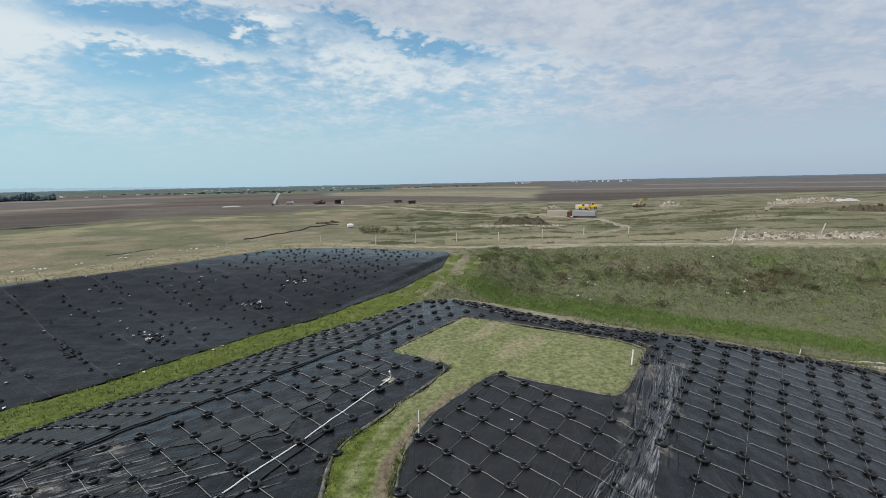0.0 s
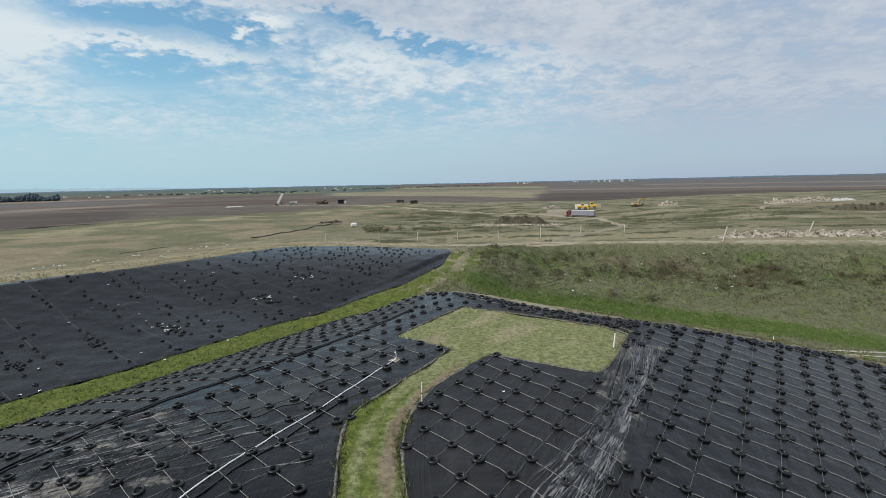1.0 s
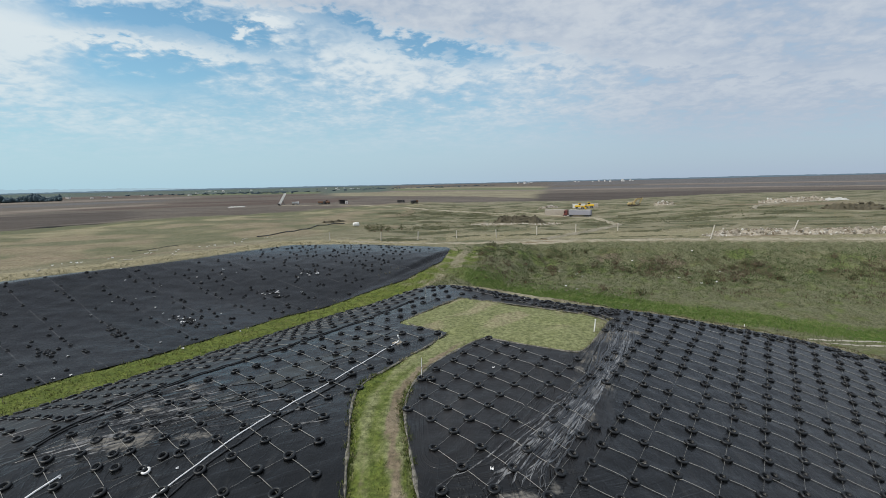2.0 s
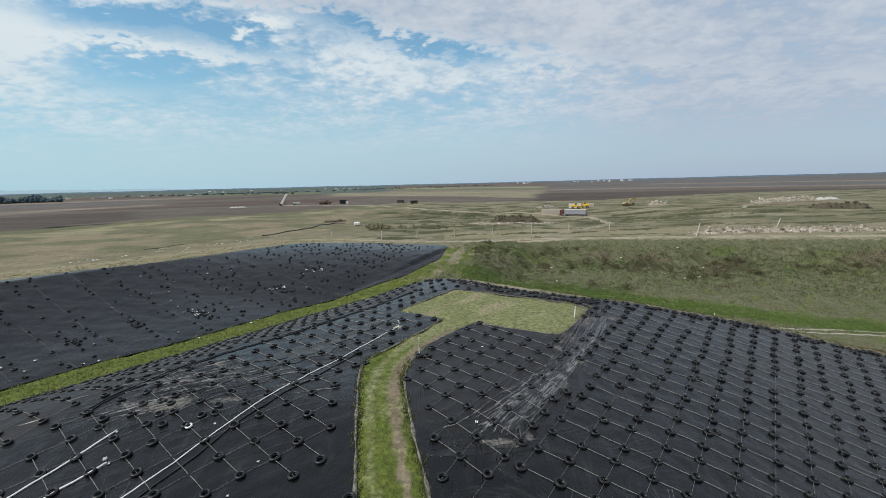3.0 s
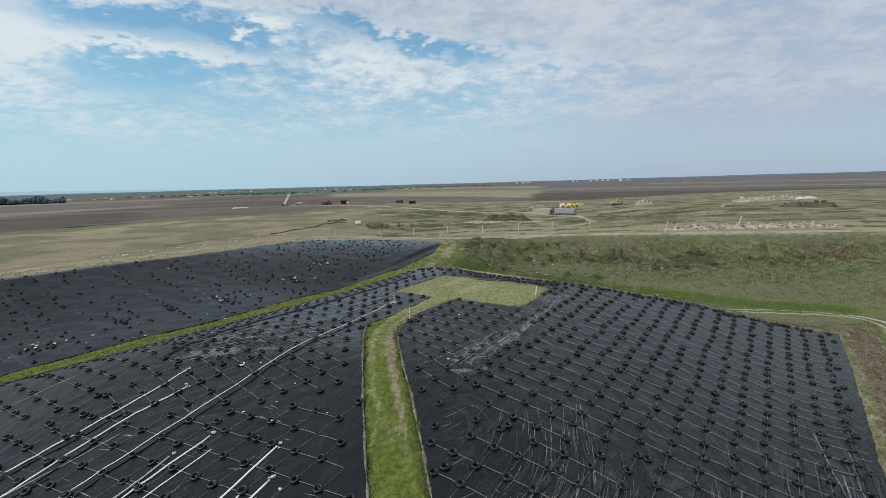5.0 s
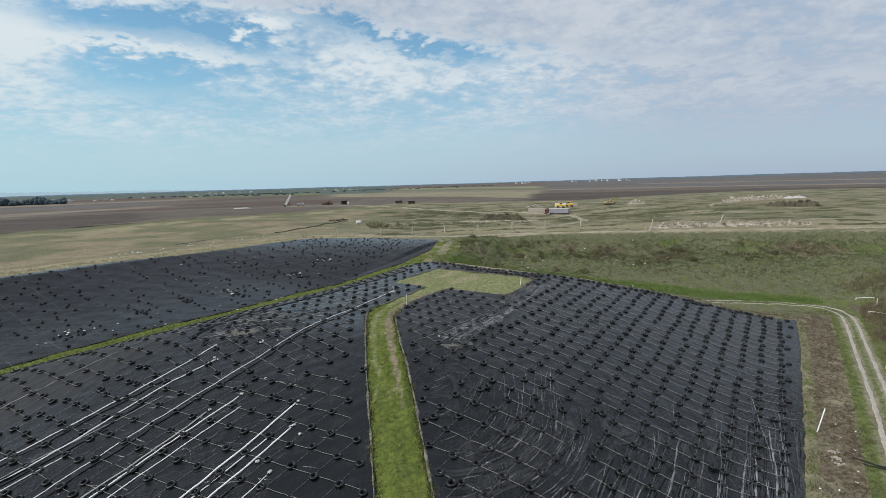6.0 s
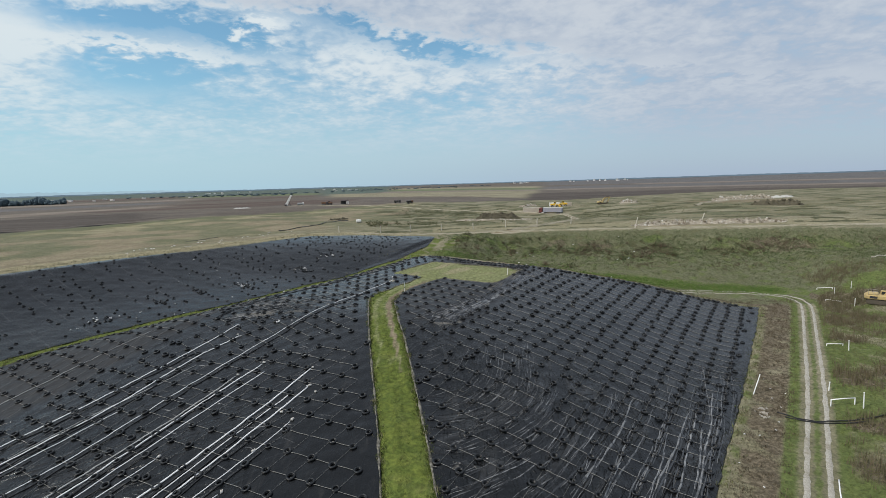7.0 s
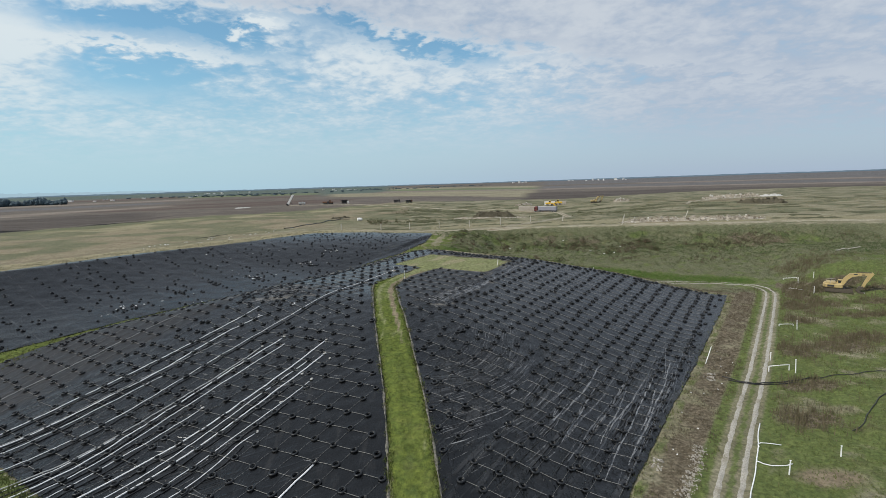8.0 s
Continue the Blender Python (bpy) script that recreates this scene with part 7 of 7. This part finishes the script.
def conveyor(m):
    t = thing("conveyor", m, "tall white inclined conveyor boom on a stand", "conveyor")
    part("boom", bent_arm([(-2.6, 0.6), (2.4, 9.4)], [2.1, 1.5], 1.8), WHITE, t)
    part("head", block(1.8, 1.9, 1.2, (2.6, 0, 9.6), 0.1), WHITE, t)
    for y in (-0.8, 0.8):
        part("leg", rod((2.0, y, 0), (-0.2, y, 4.8), 0.14), DARK, t)
    part("base", block(4.0, 2.4, 0.6, (-1.2, 0, 0.3), 0.08), DARK, t)
    part("hopper", block(1.8, 1.8, 1.2, (-2.8, 0, 1.1), 0.08, None, None, 1.4), DARK, t)


conveyor(on_ground(-141, 417, 5))


def dump_truck(m, body_paint, cab_paint, label):
    t = thing("dump_truck", m, label, "truck", "vehicles on the far rise")
    part("tipper", block(4.2, 2.4, 1.4, (-0.8, 0, 2.0), 0.08, None, None, 1.06), body_paint, t)
    cab = part("cab", block(1.7, 2.3, 1.9, (2.4, 0, 1.9), 0.15, None, None, 0.9), cab_paint, t)
    part("windscreen", block(0.05, 1.9, 0.7, (3.2, 0, 2.3), 0.02), GLASS, cab)
    part("frame", block(6.4, 1.0, 0.35, (0.2, 0, 1.0), 0.05), DARK, t)
    for x in (-2.0, -0.7, 2.3):
        for y in (-1.0, 1.0):
            wheel(t, x, y, 0.5, 0.4)


dump_truck(on_ground(-131, 421, 20), WHITE, WHITE, "small white truck on a dirt rise")
dump_truck(on_ground(-108, 422, -10), RUST, DARK, "dark rusty truck on a dirt rise")
wheel_loader(on_ground(-104, 424, 160), RUST, "brown loader on a dirt rise")
dump_truck(on_ground(-26, 408, 30), DARK, RUST, "dark truck on a far rise")
dump_truck(on_ground(-38, 414, 0), DARK, DARK, "dark truck on a far rise")


def shelter(m):
    t = thing("shelter", m, "dark open-sided shelter with a white cabin", "shed")
    part("roof", block(7.0, 4.0, 0.3, (0, 0, 3.4), 0.05), DARK, t)
    for x in (-3.2, 3.2):
        for y in (-1.7, 1.7):
            part("post", rod((x, y, 0), (x, y, 3.3), 0.12), DARK, t)
    part("back_wall", block(6.6, 0.15, 3.2, (0, 1.8, 1.6), 0.03), DARK, t)
    cab = part("cabin", block(1.8, 2.0, 2.6, (3.6, -1.4, 1.3), 0.06), WHITE, t)
    part("cabin_door", block(0.8, 0.05, 1.9, (3.6, -2.43, 1.0), 0.02), STEEL, cab)


shelter(on_ground(-90, 424, 0))


def water_tank(m, s, label):
    t = thing("plastic_tank", m, label, "tank")
    part("shell", block(2.6 * s, 1.7 * s, 1.5 * s, (0, 0, 0.8 * s), 0.35 * s), WHITE, t)
    part("lid", rod((0, 0, 1.5 * s), (0, 0, 1.7 * s), 0.3 * s, 12), WHITE, t)


water_tank(on_ground(-40.5, 213.0, 10), 1.1, "pale rounded plastic tank in dry grass")


# ---- heaps of rubble and earth ----
def heap(name, pts, width, height, material, label, seed, category="heap", chunks=0, chunk=0.5, mass=True):
    """A long uneven heap along pts, with loose lumps on it."""
    t = thing(name, pose(0, 0, 0), label, category)
    line = smooth_line(pts, 1.0)
    d = np.gradient(line, axis=0)
    n = np.column_stack([-d[:, 1], d[:, 0]]) / np.maximum(np.hypot(*d.T), 1e-6)[:, None]
    L = len(line)
    s = np.linspace(0, 1, L)
    taper = np.minimum(smoothstep(0, 0.12, s), smoothstep(1, 0.88, s)) * 0.9 + 0.1
    cols, Q = [], 13
    for q in np.linspace(-1, 1, Q):
        w = q * width / 2 * (0.6 + 0.4 * taper)
        x, y = line[:, 0] + n[:, 0] * w, line[:, 1] + n[:, 1] * w
        up = height * taper * (1 - q * q) ** 0.8 * (0.75 + 0.4 * bump_noise(x, y, 5, seed)) + 0.28 * height * bump_noise(x, y, 1.7, seed + 1) * (1 - q * q)
        cols.append(np.column_stack([x, y, land_surface(x, y) + np.maximum(up, 0) - 0.15]))
    V = np.stack(cols, 1)
    faces = [(i * Q + k, i * Q + k + 1, (i + 1) * Q + k + 1, (i + 1) * Q + k) for i in range(L - 1) for k in range(Q - 1)]
    if mass:
        part("mass", mesh_of("mass", V.reshape(-1, 3).tolist(), faces, False), material, t)
    rng = np.random.default_rng(seed)
    verts, fc = [], []
    for _ in range(chunks):
        i, k = rng.integers(0, L), rng.integers(1, Q - 1)
        r = chunk * rng.uniform(0.4, 1.4)
        c = V[i, k] + np.append(rng.normal(0, 0.35 if mass else 0.22, 2), 0 if mass else -0.02)
        c[2] = c[2] if mass else float(land_surface(c[0], c[1])) + 0.2 * r
        base = len(verts)
        R = np.array(Euler(rng.uniform(0, 6.3, 3).tolist()).to_matrix())
        sx = rng.uniform(0.5, 1.3, 3)
        for cx in (-1, 1):
            for cy in (-1, 1):
                for cz in (-1, 1):
                    verts.append((c + r * (R @ (np.array([cx, cy, cz]) * sx * 0.5 * rng.uniform(0.7, 1.1)))).tolist())
        fc += [tuple(base + q for q in f) for f in ((0, 1, 3, 2), (4, 6, 7, 5), (0, 4, 5, 1), (2, 3, 7, 6), (0, 2, 6, 4), (1, 5, 7, 3))]
    if chunks:
        part("rubble", mesh_of("rubble", verts, fc, False), material, t, "broken concrete lumps" if material is not EARTH else "clods of earth")["kind"] = "stuff"


heap("rubble_heap", [(73.5, 128.0), (84.0, 128.5), (96.0, 125.5), (108.0, 121.5), (121.0, 118.0)], 6.5, 1.4, RUBBLE, "long pale heap of broken concrete rubble", 61, "rubble", 2600, 0.34)
heap("debris_heap", [(24.0, 224.0), (34.0, 222.0), (46.0, 219.0)], 13, 3.0, EARTH, "brown heap of debris and earth", 62, "heap", 420, 0.6)
heap("rubble_spill", [(12.0, 216.0), (26.0, 208.0), (42.0, 206.0), (52.0, 210.0)], 6, 0.7, RUBBLE, "pale rubble spilled around a debris heap", 63, "rubble", 420, 0.45)
heap("rubble_heap", [(186.0, 282.0), (205.0, 284.0), (235.0, 296.0)], 10, 2.6, RUBBLE, "far pale heap of demolition rubble", 64, "rubble", 500, 0.7)
heap("white_heap", [(222.0, 300.0), (236.0, 303.0), (256.0, 304.0)], 5, 1.8, LIME, "whitish heap of lime or tarpaulin", 65, "heap", 0)
heap("earth_heap", [(162.0, 201.0), (172.0, 200.0), (184.0, 196.0)], 9, 2.4, EARTH, "dark heap of dug earth", 66, "heap", 60, 0.8)
heap("rubble_heap", [(124.0, 282.0), (134.0, 279.0)], 7, 2.4, RUBBLE, "far small heap of rubble and scrap", 67, "rubble", 200, 0.7)
heap("rubble_spill", [(58.0, 290.0), (70.0, 302.0)], 7, 2.0, RUBBLE, "pale rubble heap behind a container", 68, "rubble", 200, 0.6)
heap("stone_spill", [(30.6, -13.2), (29.2, -15.6), (27.3, -18.3), (25.0, -21.5)], 1.1, 0.12, STONE, "white stones spilled along a dirt strip", 69, "stones", 420, 0.11, False)
heap("stone_spill", [(25.6, -15.4), (24.9, -16.4)], 0.7, 0.08, STONE, "few white stones beside the sheeting", 70, "stones", 60, 0.13, False)
heap("stone_spill", [(42.0, 5.2), (40.6, 2.9)], 0.8, 0.08, STONE, "few pale stones on a dirt strip", 71, "stones", 70, 0.15, False)


heap("covered_stack", [(-313.0, 698.0), (-304.0, 706.0), (-293.0, 714.0)], 6, 1.8, LIME, "low long stack under a whitish cover", 72, "stack", 0)
heap("brush_pile", [(-60.0, 229.0), (-56.0, 233.0), (-51.0, 238.0)], 3.4, 0.9, EARTH, "low pile of dark brush and earth", 73, "heap", 60, 0.5)


def dead_branch(x, y, length, turn, seed):
    """A bleached branch on the ground: a bent stem with forks."""
    rng = np.random.default_rng(seed)
    t = thing("dead_branch", on_ground(x, y, turn), "bleached dead branch lying in dry grass", "branch", "branches on the pit rim")
    stem = [(length * (q - 0.5), 0.16 * length * math.sin(2.6 * q + seed), 0.12 + 0.10 * length * q * (1 - q)) for q in np.linspace(0, 1, 7)]
    bm = bmesh.new()
    for a, b, r in zip(stem[:-1], stem[1:], np.linspace(0.13, 0.05, 6)):
        rod(a, b, r, 6, r * 0.85, bm)
    part("stem", bm, FENCE, t)
    for k in (2, 4):
        p = stem[k]
        side = rng.choice([-1, 1])
        part("fork", rod(p, (p[0] + 0.22 * length, p[1] + side * 0.2 * length, p[2] + 0.18), 0.06, 5, 0.02), FENCE, t)


for k, (x, y, l, turn) in enumerate(((-90.5, 97.2, 4.6, -38), (-72.5, 120.6, 5.2, -42), (-84.0, 130.0, 2.6, 20), (-68.0, 155.5, 3.0, 60), (-80.0, 112.0, 2.2, 10))):
    dead_branch(x, y, l, turn, 800 + k)
ground_pipe("fallen_pole", [(110.8, 71.0), (115.4, 72.6), (120.0, 73.9)], 0.13, FENCE, "bleached wooden pole lying on a weedy bank", 0.02, 9, 0.1, "pole")


# ---- litter ----
def scrap_mesh(seed):
    """A crumpled piece of plastic film."""
    rng = np.random.default_rng(seed)
    n = 5
    verts = [((i - 2) * 0.08, (j - 2) * 0.07, 0.05 + abs(rng.normal(0, 0.07))) for i in range(n) for j in range(n)]
    faces = [(i * n + j, i * n + j + 1, (i + 1) * n + j + 1, (i + 1) * n + j) for i in range(n - 1) for j in range(n - 1)]
    me = mesh_of("plastic_scrap", verts, faces, False)
    me.materials.append(LITTER)
    return me


SCRAPS = [scrap_mesh(s) for s in range(5)]


def litter():
    rng = np.random.default_rng(71)
    spots = [(x, y, 0.6, True) for x, y in ((-8.0, 9.9), (-11.1, 5.9), (-10.8, 2.7), (-11.0, -2.8), (-14.5, -11.2), (-17.4, 19.4), (-13.3, 12.1), (-7.2, -16.4), (-25.0, 19.2), (-23.4, 15.8), (7.0, -2.5), (9.0, 24.6), (3.0, 18.0),
                                            (-16.0, 11.0), (-26.0, -3.6), (-22.7, -6.2), (13.4, 12.2), (17.0, 5.0), (-12.4, 15.0), (4.6, 33.5), (11.2, 56.6), (5.0, 62.0), (-30.0, 12.0), (-20.0, 1.0))]
    for _ in range(40):
        spots.append((rng.uniform(-75, -35), rng.uniform(40, 110), 1.2, False))
    for _ in range(12):
        spots.append((rng.uniform(25, 110), rng.uniform(96, 118), 1.6, False))
    for _ in range(14):
        y = rng.uniform(-16, 14)
        spots.append((float(np.interp(y, [-21, 7, 32], [29.0, 49.5, 67.0])) - rng.uniform(3.5, 8.0), y, 0.5, False))
    for _ in range(26):  # along the dry grass of the pit rim
        t = rng.uniform(0, 1)
        spots.append((-95 + 34 * t + rng.normal(0, 1.2), 99 + 59 * t + rng.normal(0, 2.0), 1.5, False))
    for cx, cy, n in ((-49.0, 79.0, 12), (-38.0, 97.0, 10), (-33.0, 107.0, 8), (-66.0, 49.0, 6)):
        spots += [(cx + rng.normal(0, 1.8), cy + rng.normal(0, 1.0), 1.3, False) for _ in range(n)]
    for x, y, s, on in spots:
        z = float(cover_top(x, y)) if on else float(land_surface(x, y)) + 0.06
        ob = new("plastic_scrap", SCRAPS[int(rng.integers(0, 5))])
        ob.matrix_basis = pose(x, y, z, 0, 0, rng.uniform(0, 360)) @ Matrix.Scale(s * rng.uniform(0.7, 1.2), 4)
        tagged(ob, "crumpled scrap of white plastic lying about", "litter", "scraps of plastic")


litter()


# ---- the far edge of the plain ----
def far_woods():
    rng = np.random.default_rng(88)
    verts, faces = [], []
    ico = [(0, 0, 1), (0.9, 0, 0.45), (0.28, 0.85, 0.45), (-0.72, 0.53, 0.45), (-0.72, -0.53, 0.45), (0.28, -0.85, 0.45), (0.72, 0.53, -0.45), (-0.28, 0.85, -0.45), (-0.9, 0, -0.45), (-0.28, -0.85, -0.45), (0.72, -0.53, -0.45), (0, 0, -1)]
    tri = [(0, 1, 2), (0, 2, 3), (0, 3, 4), (0, 4, 5), (0, 5, 1), (1, 6, 2), (2, 7, 3), (3, 8, 4), (4, 9, 5), (5, 10, 1), (2, 6, 7), (3, 7, 8), (4, 8, 9), (5, 9, 10), (1, 10, 6), (11, 7, 6), (11, 8, 7), (11, 9, 8), (11, 10, 9), (11, 6, 10)]

    def clump(x, y, r, h):
        foot = float(ground_height(x, y)) - 0.5
        for _ in range(3):
            base = len(verts)
            ox, oy, oz = rng.normal(0, r * 0.5), rng.normal(0, r * 0.5), h * rng.uniform(0.35, 0.65)
            k = r * rng.uniform(0.6, 1.1)
            for a, b, c in ico:
                q = rng.uniform(0.75, 1.2)
                verts.append((x + ox + a * k * q, y + oy + b * k * q, foot + max(0, oz + c * h * 0.45 * q)))
            faces.extend(tuple(base + i for i in f) for f in tri)

    for _ in range(520):
        a, d = radians(rng.uniform(-50, -38.2)), rng.uniform(1950, 2150)
        clump(d * math.sin(a), d * math.cos(a), rng.uniform(4, 8), rng.uniform(9, 27) * (0.75 + 0.25 * math.sin(a * 150)))
    for cx, cy, w, n in ((-1150, 2300, 90, 26), (-1000, 2450, 60, 18), (-760, 2500, 120, 40), (-860, 2200, 60, 16), (-330, 2900, 120, 44), (-80, 3300, 150, 40)):
        for _ in range(n):
            clump(cx + rng.normal(0, 1.6 * w), cy + rng.normal(0, 30), rng.uniform(4, 8), rng.uniform(3, 7))
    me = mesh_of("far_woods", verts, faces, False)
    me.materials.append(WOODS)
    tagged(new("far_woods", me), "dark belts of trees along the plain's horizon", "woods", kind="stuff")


far_woods()


def far_house(x, y, w, d, h, turn):
    t = thing("far_building", pose(x, y, float(ground_height(x, y)) - 0.3, 0, 0, turn), "pale far building at the edge of the plain", "building", "buildings of the far town")
    wall = part("wall", block(w, d, h, (0, 0, h / 2), 0.2), WHITE, t)
    part("roof", block(w * 1.03, d * 1.03, h * 0.12, (0, 0, h * 1.06), 0.2), STEEL, t)
    for k in range(4):
        part("window", block(w * 0.14, 0.3, h * 0.25, (w * (k - 1.5) * 0.22, -d / 2 - 0.1, h * 0.6), 0.05), GLASS, wall)


TOWN = np.random.default_rng(93)
for a, d in [(TOWN.normal(9, 0.5), TOWN.uniform(3900, 4200)) for _ in range(6)] + [(TOWN.normal(17, 2.4), TOWN.uniform(3900, 4200)) for _ in range(12)] + [(TOWN.uniform(-26, -8), TOWN.uniform(3000, 4000)) for _ in range(16)] + [(TOWN.uniform(-40, -26), TOWN.uniform(2300, 3000)) for _ in range(10)]:
    far_house(d * math.sin(radians(a)), d * math.cos(radians(a)), TOWN.uniform(7, 18), TOWN.uniform(7, 12), TOWN.uniform(3, 6) if a < 0 else TOWN.uniform(5, 14), TOWN.uniform(-25, 25))


def far_ridge(name, radius, low, high, colour, label, seed, b0=-180, b1=180):
    """A line of land at the limit of sight, haze put into its glowing colour."""
    rng = np.random.default_rng(seed)
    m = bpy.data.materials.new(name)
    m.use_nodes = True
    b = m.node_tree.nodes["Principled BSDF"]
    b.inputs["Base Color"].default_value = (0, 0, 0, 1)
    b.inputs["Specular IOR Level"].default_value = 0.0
    # emission alone gives the hazed tone, the same under any sun
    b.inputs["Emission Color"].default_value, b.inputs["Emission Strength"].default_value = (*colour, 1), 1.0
    a = np.radians(np.linspace(b0, b1, int((b1 - b0) * 16) + 1))
    ph = rng.uniform(0, 6.3, 5)
    top = low + (high - low) * np.clip(0.5 + 0.22 * sum(np.sin(a * f + p) / (1 + k * 0.4) for k, (f, p) in enumerate(zip((7, 31, 117, 291, 590), ph))), 0, 1)
    top = np.where((b1 - b0) < 360, top * np.sin(np.linspace(0, np.pi, len(a))) ** 0.5, top)
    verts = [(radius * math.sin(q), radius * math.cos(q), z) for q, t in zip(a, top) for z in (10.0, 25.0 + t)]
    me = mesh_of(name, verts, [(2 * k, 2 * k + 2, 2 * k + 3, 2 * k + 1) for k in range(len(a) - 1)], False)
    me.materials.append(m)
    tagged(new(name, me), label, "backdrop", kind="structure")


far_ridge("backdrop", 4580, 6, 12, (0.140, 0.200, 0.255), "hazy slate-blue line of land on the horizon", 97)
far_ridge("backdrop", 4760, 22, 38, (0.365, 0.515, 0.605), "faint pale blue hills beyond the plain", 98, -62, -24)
